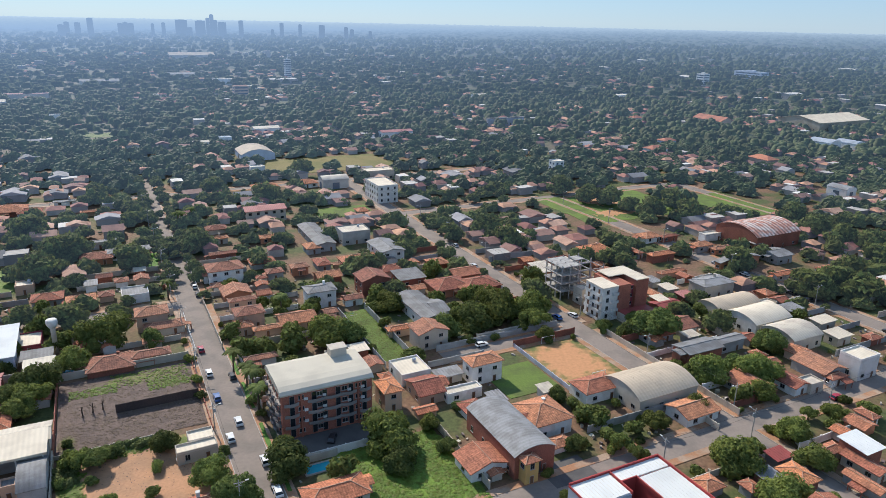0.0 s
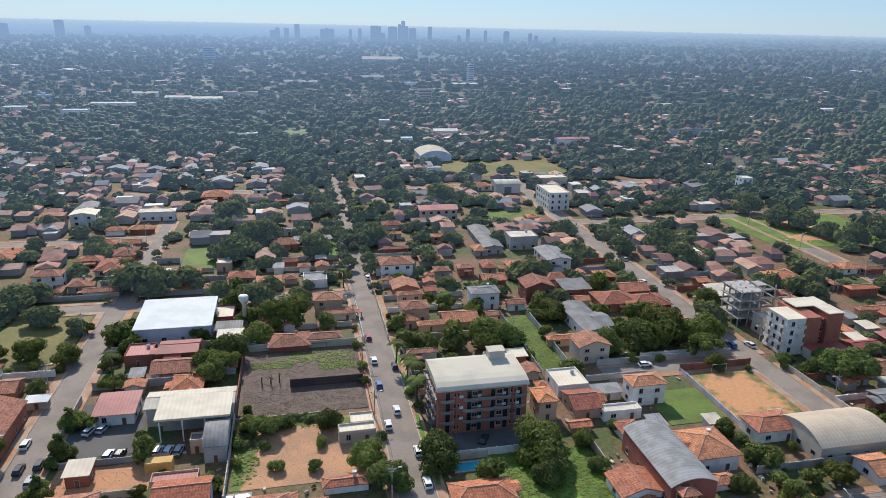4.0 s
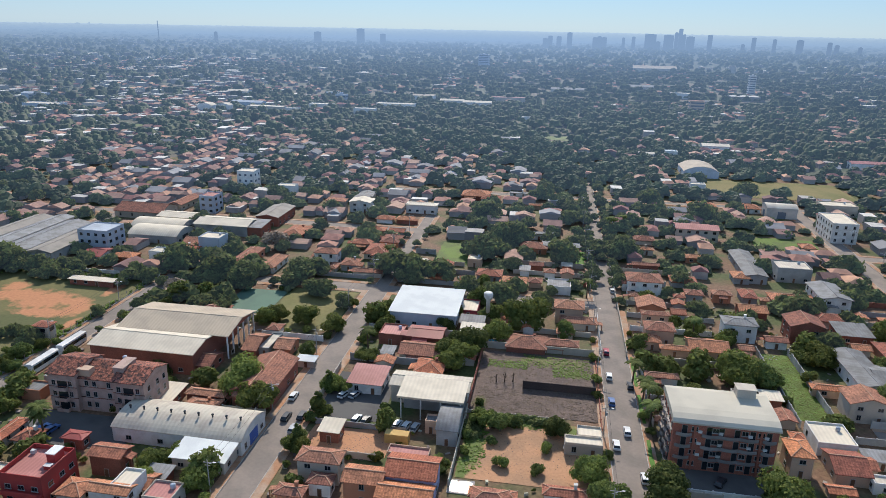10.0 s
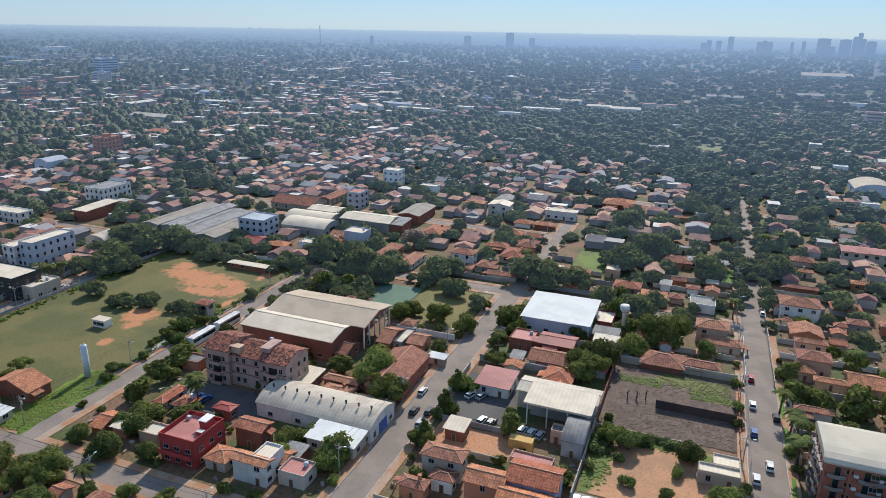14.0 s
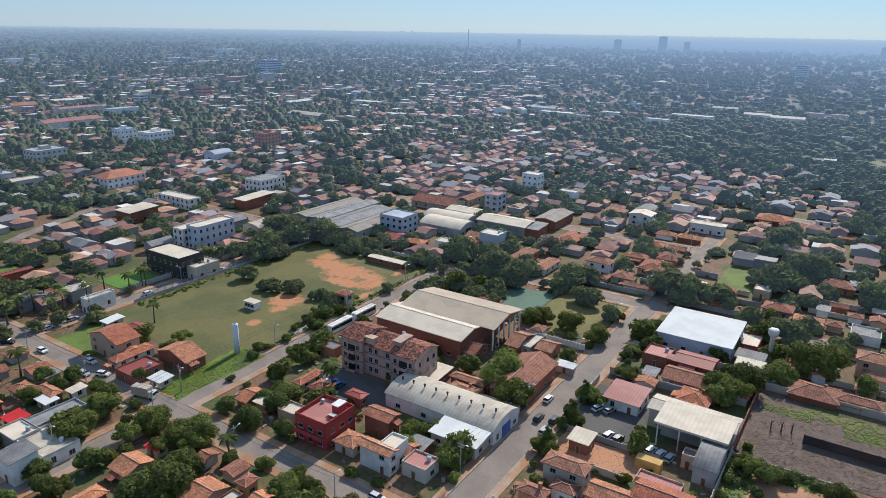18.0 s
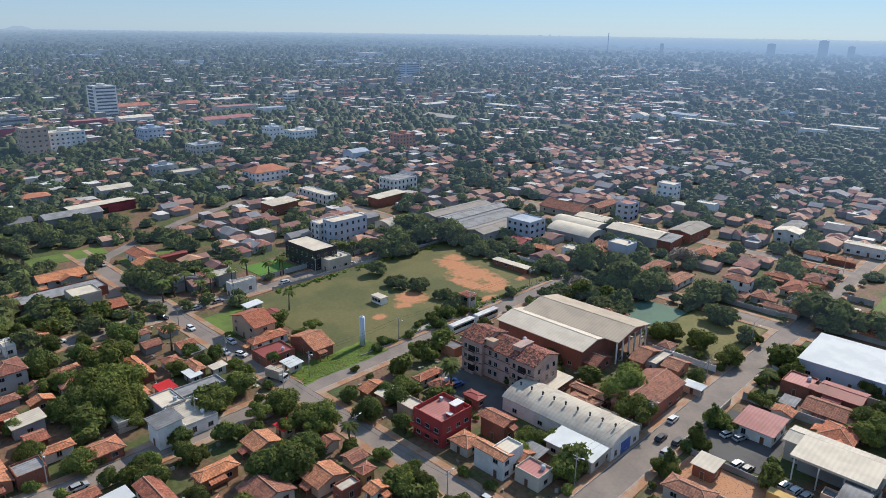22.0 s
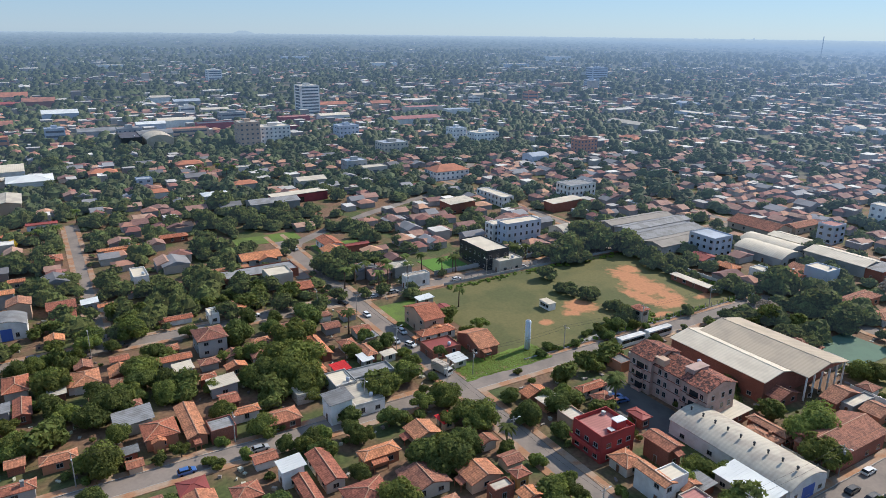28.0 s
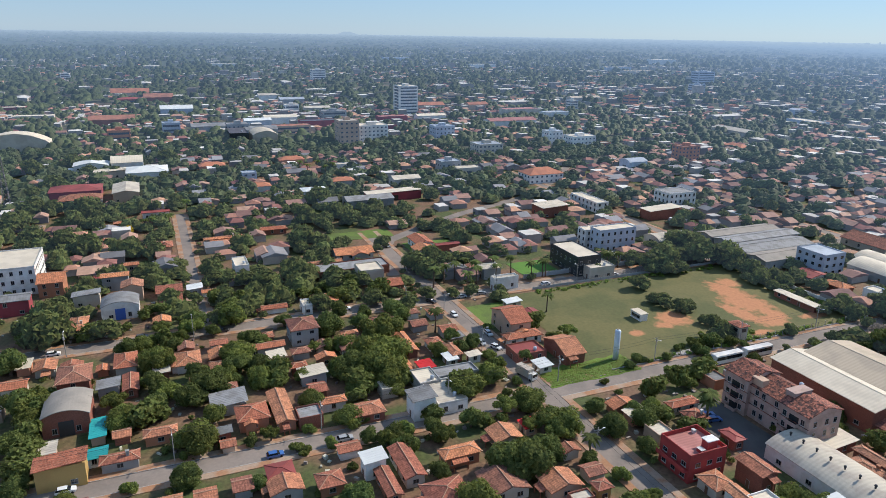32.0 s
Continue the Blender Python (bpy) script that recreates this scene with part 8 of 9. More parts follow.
def pool(u0, v0, u1, v1):
    ob = thing("swimming_pool", at((u0 + u1) / 2, (v0 + v1) / 2), "blue tiled swimming pool with a pale rim", "pool")
    a, b = (u1 - u0) / 2, (v1 - v0) / 2
    part("water", Geo().box(-a, -b, -0.3, a, b, 0.14).mesh("water", M_POOL), ob)
    part("rim", Geo().box(-a - 0.5, -b - 0.5, -0.3, a + 0.5, -b, 0.2).box(-a - 0.5, b, -0.3, a + 0.5, b + 0.5, 0.2).box(-a - 0.5, -b, -0.3, -a, b, 0.2).box(a, -b, -0.3, a + 0.5, b, 0.2).mesh("rim", M_CONC), ob)


for q in ((33.5, 132, 42, 135), (-17.5, 206, -11.5, 209.5), (-20, 285, -14, 288), (-30, 262, -26, 264), (-96, 143, -91, 145), (70.5, 213, 74, 215), (-25, 118, -19, 124), (-18.5, 128.6, -13.5, 132.6)):
    pool(*q)

# ---- street poles with lamps and cables ----
POLE = Geo().tube([(0, 0, -0.3, 0.15), (0, 0, 8.8, 0.1)]).mesh("pole", M_POLE)
ARM = Geo().box(-1.0, -0.06, 8.0, 1.0, 0.06, 8.14).box(-0.6, -0.05, 7.3, 0.6, 0.05, 7.4).mesh("crossarm", M_POLE)
LAMP = Geo().bar((0, 0, 7.6), (1.7, 0, 8.3), 0.03).box(1.4, -0.14, 8.22, 2.1, 0.14, 8.36).mesh("lamp_arm", M_AC)
BOX = Geo().tube([(0.35, 0, 6.2, 0.28), (0.35, 0, 7.1, 0.28)]).mesh("transformer", WALL["g"])


def cable(a, b, sag=0.7):
    cu = bpy.data.curves.new("cable", "CURVE")
    cu.dimensions, cu.bevel_depth, cu.bevel_resolution = "3D", 0.03, 0
    for off in (-0.8, 0.8):
        s = cu.splines.new("POLY")
        s.points.add(6)
        side = (Vector(b) - Vector(a)).cross(Vector((0, 0, 1))).normalized() * off
        for k in range(7):
            f = k / 6
            p = Vector(a).lerp(Vector(b), f) + side - Vector((0, 0, sag * 4 * f * (1 - f)))
            s.points[k].co = (*p, 1)
    cu.materials.append(M_WIRE)
    return tagged(new("cable", cu), "slack black street cables between poles", "cable", "street cables")


def pole_row(u, v0, v1, step, side=1, along="v"):
    last, k, s = None, 0, v0
    while s < v1:
        uu, vv = (u, s) if along == "v" else (s, u)
        if seen(uu, vv, 110):
            ob = thing("utility_pole", at(uu, vv, 0, 0 if along == "v" else 90), "tall concrete utility pole with a street lamp", "pole", group="utility poles")
            part("pole", POLE, ob)
            part("crossarm", ARM, ob)
            part("lamp_arm", LAMP, ob, m=pose(0, 0, 0, 0, 0, 0 if side > 0 else 180))
            if k % 4 == 1:
                part("transformer", BOX, ob)
            top = E1 * uu + E2 * vv + Vector((0, 0, 8.1))
            if last is not None:
                cable(last, top)
            last = top
        k += 1
        s += step


pole_row(17.2, 125, 420, 33, 1)
pole_row(-70.5, 118, 330, 35, 1)
pole_row(146.2, 110, 400, 34, -1)
pole_row(-155.9, -75, 230, 36, 1)
pole_row(-226.2, -70, 235, 38, -1)
pole_row(235, 70, 330, 40, 1)
pole_row(92.8, -215, -75, 32, 1, "u")
pole_row(98.8, 110, 235, 30, 1, "u")

# ---- street trees ----
walkers = random.Random(15)
for along, streets in (("v", LONG), ("u", CROSS)):
    for s, lo, hi, w in streets:
        k = lo
        while k < hi:
            k += walkers.uniform(7, 15)
            for side in (-1, 1):
                o = s + side * (w / 2 + walkers.uniform(1.0, 2.4))
                u, v = (o, k) if along == "v" else (k, o)
                p = E1 * u + E2 * v
                if walkers.random() < 0.42 and seen(u, v, 125) and math.hypot(p.x, p.y) < 330:
                    crossing = any(abs(u - q[0]) < q[3] / 2 + 2 and q[1] < v < q[2] for q in LONG) if along == "u" else any(abs(v - q[0]) < q[3] / 2 + 2 and q[1] < u < q[2] for q in CROSS)
                    if not crossing:
                        tree(u, v, walkers.uniform(1.5, 3.1))

# ---- houses and trees that fill the blocks ----
def grove(x, y):
    """How wooded a spot is: thickets and crowded quarters lie side by side."""
    return noise.noise((x / 34, y / 34, 3.0)) + 0.6 * noise.noise((x / 110, y / 110, 4.0)) + 0.35 * noise.noise((x / 420, y / 420, 1.0))


# woods and crowded quarters that stand out: u, v, radius, how much more or less wooded
QUARTERS = [(-24, 810, 82, 0.5), (-66, 927, 94, 0.4), (176, 771, 56, 0.5), (430, 751, 70, 0.5), (594, 735, 86, 0.4), (27, 678, 41, 0.5), (222, 504, 28, 0.4), (296, 385, 30, 0.6), (347, 309, 24, 0.6), (362, 230, 40, 0.6), (1258, 828, 121, 0.3), (286, 764, 41, -0.3), (258, 422, 30, -0.15), (424, 481, 52, -0.15), (656, 519, 51, -0.4), (-152, 727, 67, 0.6), (-96, 718, 58, 0.6), (-525, 552, 46, 0.5), (59, 782, 55, 0.4), (248, 1071, 66, 0.4), (-7, 465, 33, 0.5), (47, 514, 26, 0.3), (-274, 420, 51, -0.15), (-242, 500, 39, -0.1), (-369, 438, 35, 0.4), (-319, 360, 25, 0.4), (-326, 601, 55, -0.2), (-166, 1282, 130, -0.3), (-448, 1133, 110, -0.2), (-1505, 667, 165, 0.35), (-899, 864, 75, 0.4), (-437, 175, 29, 0.4), (-435, 216, 25, 0.5), (-1109, 685, 157, -0.3), (-1705, 1420, 222, -0.4), (-846, 316, 109, -0.1), (-286, 427, 47, -0.1), (-204, 518, 28, 0.5), (-500, 738, 72, -0.2), (-1881, 98, 226, 0.3), (-1223, 61, 98, 0.4), (-1383, -116, 111, 0.3), (-404, 99, 26, 0.6), (-540, -28, 39, 0.5), (-632, -77, 39, 0.6), (-600, 70, 31, 0.4), (-783, 125, 96, -0.4), (-1076, 755, 158, -0.4), (-1404, 1522, 207, -0.2), (-387, -45, 20, 0.4)]


def cover(x, y, far=1.0):
    u, v = x * E1.x + y * E1.y, x * E2.x + y * E2.y
    r, an = math.hypot(x, y), math.atan2(-x, y)
    k = grove(x / far, y / far) + max(0.0, min(1.0, (r - 420) / 200)) * (0.26 * max(0.0, min(1.0, (0.95 - an) / 0.5)) + 0.08)
    return k + sum(w * math.exp(-((u - a) ** 2 + (v - b) ** 2) / (q * q)) for a, b, q, w in QUARTERS)


fill = random.Random(77)
HOUSES = 0
for pitch_u, pitch_v, lo, hi, most, small in ((12.0, 13.0, 4.0, 5.8, 150, False), (8.0, 8.5, 2.2, 3.2, 190, True)):
    u = -440.0
    while u < 430:
        v = -260.0
        while v < 440:
            uu, vv = u + fill.uniform(-1.5, 1.5), v + fill.uniform(-1.5, 1.5)
            a, b = fill.uniform(lo, hi), fill.uniform(lo, hi)
            p = E1 * uu + E2 * vv
            d = math.hypot(p.x, p.y)
            if HOUSES < most and d < 285 and seen(uu, vv, 122) and fill.random() < 0.85 and grove(p.x, p.y) < 0.12 and is_free(uu - a - 0.3, vv - b - 0.3, uu + a + 0.3, vv + b + 0.3):
                kind = fill.choice(["hip", "hip", "gable_u", "gable_v", "gable_v", "flat", "mono"])
                west = uu < -140
                col = fill.choice("ottttddd" if west else "tttddo") if kind[0] in "hg" else fill.choice("wgeem")
                house(kind, col, uu - a, vv - b, uu + a, vv + b, 2.8 if small else fill.choice([2.9, 3.0, 3.1, 3.3, 3.3, 3.6, 5.9]) if kind != "mono" else 3.2, plain=small or d > 230)
                HOUSES += 1
            v += pitch_v
        u += pitch_u

# ---- the town beyond, as stuff ----
def fast_mesh(name, verts, faces, mats, slots=None, flat=True):
    me = bpy.data.meshes.new(name)
    nf, k = faces.shape
    me.vertices.add(len(verts)), me.loops.add(nf * k), me.polygons.add(nf)
    me.vertices.foreach_set("co", verts.astype(np.float32).ravel())
    me.loops.foreach_set("vertex_index", faces.astype(np.int32).ravel())
    me.polygons.foreach_set("loop_start", np.arange(0, nf * k, k, dtype=np.int32))
    for m in mats:
        me.materials.append(m)
    if slots is not None:
        me.polygons.foreach_set("material_index", slots.astype(np.int32))
    me.update(calc_edges=True)
    if flat:
        me.shade_flat()
    me.validate()
    return me


def clones(base_v, base_f, pos, scale, turn):
    """base shape at many places: pos n x 3, scale n x 3, turn n."""
    c, s = np.cos(turn)[:, None], np.sin(turn)[:, None]
    V = base_v[None] * scale[:, None]
    X = V[..., 0] * c - V[..., 1] * s + pos[:, :1]
    Y = V[..., 0] * s + V[..., 1] * c + pos[:, 1:2]
    Z = V[..., 2] + pos[:, 2:]
    F = base_f[None] + (np.arange(len(pos)) * len(base_v))[:, None, None]
    return np.stack([X, Y, Z], -1).reshape(-1, 3), F.reshape(-1, base_f.shape[1])


def lump(seed, rings, sides, leaves, size):
    """A low crown: an uneven dome with leaf clumps standing out of it; all faces are triangles."""
    rng = np.random.default_rng(seed)
    vs, fs, ph = [], [], rng.uniform(0, 6.28)
    for j in range(rings):
        th = 0.5 * math.pi * (j + 0.15) / rings
        for i in range(sides):
            q = rng.uniform(0.84, 1.08) + 0.09 * math.sin(3 * 6.283 * i / sides + 2.1 * j + ph)
            vs.append((q * math.cos(th) * math.cos(6.283 * (i + 0.5 * j) / sides), q * math.cos(th) * math.sin(6.283 * (i + 0.5 * j) / sides), q * math.sin(th)))
    vs.append((0, 0, rng.uniform(0.85, 1.1)))
    for j in range(rings - 1):
        for i in range(sides):
            n = (i + 1) % sides
            a, b, c, d = j * sides + i, j * sides + n, (j + 1) * sides + n, (j + 1) * sides + i
            fs += [(a, b, c), (a, c, d)]
    fs += [((rings - 1) * sides + i, (rings - 1) * sides + (i + 1) % sides, len(vs) - 1) for i in range(sides)]
    for _ in range(leaves):
        d = rng.normal(size=3)
        d[2] = abs(d[2])
        d /= np.linalg.norm(d)
        c = d * rng.uniform(0.92, 1.06)
        k = len(vs)
        for _ in range(3):
            vs.append(tuple(c + rng.normal(scale=size, size=3)))
        fs.append((k, k + 1, k + 2))
    return np.array(vs, float), np.array(fs)


def lobed(seed, lobes, rings, sides, leaves, size):
    """A crown of several uneven lobes, with leaf clumps standing out of them."""
    rng = np.random.default_rng(seed)
    vs, fs, k = [], [], 0
    for i in range(lobes):
        a, q = 6.283 * (i + rng.uniform(-0.3, 0.3)) / lobes, rng.uniform(0.28, 0.55) if lobes > 1 else 0
        c = np.array([q * math.cos(a), q * math.sin(a), rng.uniform(-0.05, 0.3) if i else 0.25])
        r = rng.uniform(0.5, 0.78) + (0.08 if lobes < 3 else 0)
        v, f = lump(seed * 31 + i, rings, sides, leaves // lobes, size / r)
        vs.append(v * np.array([r, r, r * rng.uniform(0.85, 1.15)]) + c)
        fs.append(f + k)
        k += len(v)
    v = np.concatenate(vs)
    v[:, 2] = np.maximum(v[:, 2], -0.05)
    return v, np.concatenate(fs)


def leafy(seed, shape, leaves, size):
    """A full crown as triangles, to be repeated."""
    me = crown_mesh(seed, shape, leaves, M_LEAF[0], size)
    v = np.array([q.co[:] for q in me.vertices])
    f = [(p.vertices[0], p.vertices[k], p.vertices[k + 1]) for p in me.polygons for k in range(1, len(p.vertices) - 1)]
    bpy.data.meshes.remove(me)
    v[:, 2] += 0.5
    return v, np.array(f)


def hut_shape(gable=False):
    """A small house: four walls, a hip or gable roof; slots 0 for the roof and 1 for the walls."""
    v = np.array([(-1, -1, 0), (1, -1, 0), (1, 1, 0), (-1, 1, 0), (-1, -1, 1), (1, -1, 1), (1, 1, 1), (-1, 1, 1), (-1.12, -1.12, 1), (1.12, -1.12, 1), (1.12, 1.12, 1), (-1.12, 1.12, 1), (-1.12 if gable else -0.5, 0, 1.48), (1.12 if gable else 0.5, 0, 1.48)], float)
    roof = [(8, 9, 13), (8, 13, 12), (10, 11, 12), (10, 12, 13), (9, 10, 13), (11, 8, 12)]
    walls = [(0, 1, 5), (0, 5, 4), (1, 2, 6), (1, 6, 5), (2, 3, 7), (2, 7, 6), (3, 0, 4), (3, 4, 7)]
    return v, np.array(roof + walls), np.array([0] * 6 + [1] * 8)


def box_shape():
    v = np.array([(-1, -1, 0), (1, -1, 0), (1, 1, 0), (-1, 1, 0), (-1, -1, 1), (1, -1, 1), (1, 1, 1), (-1, 1, 1)], float)
    f = [(4, 5, 6), (4, 6, 7), (0, 1, 5), (0, 5, 4), (1, 2, 6), (1, 6, 5), (2, 3, 7), (2, 7, 6), (3, 0, 4), (3, 4, 7)]
    return v, np.array(f), np.array([0, 0] + [1] * 8)


npr = np.random.default_rng(9)


def sector(n, r0, r1, a0=-0.72, a1=2.32, clump=0):
    d = np.sqrt(npr.uniform(r0 * r0, r1 * r1, n))
    an = npr.uniform(a0, a1, n)
    p = np.stack([-d * np.sin(an), d * np.cos(an)], 1)
    if clump:  # thickets and clearings
        far = 1 + (r0 > 900) + (r0 > 1600)
        k = np.array([cover(x, y, far) for x, y in p]) * clump
        keep = npr.random(n) < (0.52 if r1 < 700 and clump > 0 else 0.62) + (1.0 if clump > 0 else 1.5) * k
        p, d = p[keep], d[keep]
    return p, d


def lift(p, d):
    return np.c_[p, [height(x) for x in d]]


def town(name, n, r0, r1, mats, box, sx, sz, label, lattice=0.0, gable=False, a0=-0.72):
    p, d = sector(n, r0, r1, a0, clump=-1)
    if lattice:
        q = np.stack([p @ np.array(E1)[:2], p @ np.array(E2)[:2]], 1)
        q = np.round(q / lattice) * lattice
        q = np.unique(q, axis=0) + 0.0
        q += npr.uniform(-2, 2, q.shape)
        q = np.array([(a, b) for a, b in q if is_free(a - 5, b - 5, a + 5, b + 5)])
        p = q[:, :1] * np.array(E1)[:2] + q[:, 1:] * np.array(E2)[:2]
        d = np.hypot(p[:, 0], p[:, 1])
    n = len(p)
    v, f, slot = box_shape() if box else hut_shape(gable)
    s = np.stack([npr.uniform(*sx, n), npr.uniform(*sx, n), npr.uniform(*sz, n)], 1)
    turn = UA + np.where(npr.random(n) < 0.5, 0, math.pi / 2) + npr.normal(scale=0.03, size=n)
    V, F = clones(v, f, lift(p, d), s, turn)
    return solid(name, fast_mesh(name, V, F, mats, np.tile(slot, n)), Matrix(), label, "town", kind="stuff")


def woods(name, n, r0, r1, material, shape, sx, label, free=False, a0=-0.72, tall=1.0):
    p, d = sector(n, r0, r1, a0, clump=1)
    n = len(p)
    if free:
        k = [i for i in range(n) if is_free(p[i] @ np.array(E1)[:2] - 1, p[i] @ np.array(E2)[:2] - 1, p[i] @ np.array(E1)[:2] + 1, p[i] @ np.array(E2)[:2] + 1)]
        p, d = p[k], d[k]
    n = len(p)
    s = npr.uniform(*sx, n)
    s = np.stack([s, s * npr.uniform(0.8, 1.2, n), s * tall * npr.uniform(0.75, 1.2, n)], 1)
    V, F = clones(*shape, lift(p, d) + np.array([0, 0, 0.3]), s, npr.uniform(0, 6.28, n))
    return solid(name, fast_mesh(name, V, F, [material], flat=r1 < 700), Matrix(), label, "trees", kind="stuff")



def tufts(name, n, rects, material, shape, sx, label, category="plants", tall=1.0):
    """Many small clumps strewn over plots of the grid."""
    q = []
    for u0, v0, u1, v1 in rects:
        k = max(4, int(n / len(rects)))
        q.append(np.stack([npr.uniform(u0, u1, k), npr.uniform(v0, v1, k)], 1))
    q = np.concatenate(q)
    p = q[:, :1] * np.array(E1)[:2] + q[:, 1:] * np.array(E2)[:2]
    s = npr.uniform(*sx, len(p))
    V, F = clones(*shape, np.c_[p, np.full(len(p), 0.05)], np.stack([s, s, s * tall], 1), npr.uniform(0, 6.28, len(p)))
    return solid(name, fast_mesh(name, V, F, [material]), Matrix(), label, category, kind="stuff")


def clutter(n, r0, r1):
    """Tanks, crates, sheets and other odds and ends standing about in the yards."""
    p, d = sector(n, r0, r1)
    q = np.stack([p @ np.array(E1)[:2], p @ np.array(E2)[:2]], 1)
    p = p[[is_free(a - 0.7, b - 0.7, a + 0.7, b + 0.7) for a, b in q]]
    n = len(p)
    v, f, slot = box_shape()
    s = np.stack([npr.uniform(0.15, 0.7, n), npr.uniform(0.15, 0.5, n), npr.uniform(0.15, 0.9, n)], 1)
    V, F = clones(v, f, np.c_[p, np.full(n, -0.02)], s, npr.uniform(0, 3.14, n))
    mixed = mat("yard_clutter", (0.36, 0.31, 0.27), island=True, tone=0.75, fresh=0.08, bump=0, var=0.2)
    solid("yard_clutter", fast_mesh("yard_clutter", V, F, [mixed]), Matrix(), "crates, tanks and scrap lying about in the yards", "clutter", kind="stuff")


clutter(3200, 118, 270)
M_WEED = mat("weed_leaves", (0.185, 0.26, 0.042), rough=0.6, island=True, tone=0.25, bump=0, fresh=0.02, leaf=0.4)
L_SCRUB = mat("scrub_leaves", (0.15, 0.175, 0.065), rough=0.8, spec=0.12, island=True, tone=0.25, bump=0, small=2.2, var=0.7, leaf=0.35)
M_HAY = mat("dead_weeds", (0.17, 0.125, 0.092), rough=0.9, island=True, tone=0.25, bump=0, leaf=0.2)
M_STONE = mat("rubble_stones", (0.19, 0.142, 0.118), rough=0.95, island=True, tone=0.3, bump=0)
TUFT, STONE = lump(41, 2, 5, 9, 0.35), lump(42, 2, 5, 0, 0.1)
tufts("rubble", 2600, [(-18, 164, 16, 178), (-18, 179, 16, 201)], M_STONE, STONE, (0.08, 0.24), "scattered rubble and clods on the vacant lot", "rubble", 0.45)
tufts("dead_weeds", 2000, [(-18, 164, 16, 178), (-18, 179, 16, 201)], M_HAY, TUFT, (0.2, 0.5), "dead brown weeds on the vacant lot", tall=0.3)
tufts("weeds", 1300, [(-6, 192, 15.5, 200), (-16, 190, -4, 195), (-18, 136, -12, 160), (-18, 157, 6, 162), (4, 187, 15, 193)], M_WEED, TUFT, (0.2, 0.55), "green weeds on the vacant lots", tall=0.5)
tufts("tall_grass", 6000, [(42, 104, 68, 137), (69.5, 176, 78.5, 216), (-163, 102, -153.8, 134)], M_WEED, TUFT, (0.3, 0.8), "tall bright grass on overgrown plots", tall=0.35)
tufts("shrubs", 60, [(-17, 159.5, 5, 162.5), (-18, 150, -14, 160)], L_SCRUB, lobed(44, 4, 3, 7, 90, 0.1), (0.7, 1.8), "grey-green scrub along the lot wall", "shrubs")
tufts("rubble", 1100, [(-17, 135, 15, 158), (-57, 138, -36, 149)], M_STONE, STONE, (0.06, 0.2), "rubbish and stones on red earth", "rubble", 0.7)
tufts("field_bushes", 500, [(-158, 138, -156, 240), (-224, 137, -220, 238), (-222, 234, -158, 239), (-163, 165, -156, 185), (-170, 178, -160, 190)], M_WEED, lobed(43, 3, 2, 7, 50, 0.1), (0.4, 1.3), "scrub along the edges of the sports field")

# leaves, roofs and walls further off glow with painted haze
def hazed(name, color, **more):
    return mat("backdrop_" + name, color, island=True, bump=0, haze_glow=True, **more)


L_MIX = hazed("garden_leaves", (0.152, 0.172, 0.052), spec=0.12, rough=0.8, tone=0.34, fresh=0.014, small=1.3, var=0.8, leaf=0.4)
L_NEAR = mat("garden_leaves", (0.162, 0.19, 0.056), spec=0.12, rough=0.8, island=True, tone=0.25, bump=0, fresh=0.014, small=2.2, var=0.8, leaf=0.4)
B_LEAF = hazed("leaves", (0.114, 0.14, 0.05), rough=0.7, tone=0.28, fresh=0.012, small=0.5, var=0.6, leaf=0.35)
B_WOOD = hazed("woods", (0.09, 0.115, 0.046), tone=0.28, small=0.25, var=0.8, leaf=0.35)
B_TILE = hazed("terracotta", (0.42, 0.20, 0.138), tone=0.45, fresh=0.02, small=0.6, var=0.5)
B_BROWN = hazed("brown_tile", (0.36, 0.20, 0.15), tone=0.45, fresh=0.015, small=0.6, var=0.5)
B_PALE = hazed("pale_roofs", (0.60, 0.56, 0.50), tone=0.35, fresh=0.01)
B_GREY = hazed("grey_roofs", (0.26, 0.25, 0.25), tone=0.4)
B_WALL = hazed("walls", (0.33, 0.285, 0.245), tone=0.45, fresh=0.02)
town("backdrop_houses", 1500, 262, 430, [B_TILE, B_WALL], False, (2.4, 4.6), (2.6, 3.6), "crowded tile-roofed houses of the town", 12.5)
town("backdrop_houses", 850, 262, 430, [B_BROWN, B_WALL], False, (2.8, 5.2), (2.6, 3.6), "brown tile-roofed houses of the town", 14.5, True)
town("backdrop_houses", 420, 275, 430, [B_PALE, B_WALL], True, (2.4, 5.0), (2.8, 5.0), "scattered flat white-roofed buildings", 19.0)
town("backdrop_houses", 260, 280, 430, [B_GREY, B_WALL], False, (3.0, 6.0), (2.8, 4.0), "scattered grey-roofed sheds", 23.0, True)
woods("shrubs", 2000, 120, 270, L_NEAR, leafy(53, "shrub", 90, 0.23), (0.5, 1.4), "garden bushes and hedges in the yards", True)
woods("shrubs", 520, 122, 250, L_NEAR, leafy(51, "shrub", 240, 0.17), (1.1, 2.5), "dense garden shrubs and small trees", True)
woods("trees", 900, 122, 262, L_NEAR, leafy(52, "broad", 480, 0.125), (2.6, 4.6), "dense garden trees between the houses", True)
woods("trees", 300, 130, 262, L_NEAR, leafy(54, "broad", 600, 0.11), (3.6, 5.6), "large shade trees among the houses", True)
woods("backdrop_shrubs", 1400, 250, 430, L_MIX, lobed(2, 3, 2, 7, 45, 0.1), (1.1, 2.6), "dense garden shrubs and small trees", True)
woods("backdrop_trees", 1350, 250, 430, L_MIX, lobed(3, 4, 3, 7, 120, 0.11), (2.6, 5.6), "dense garden trees between the houses", True, tall=1.15)
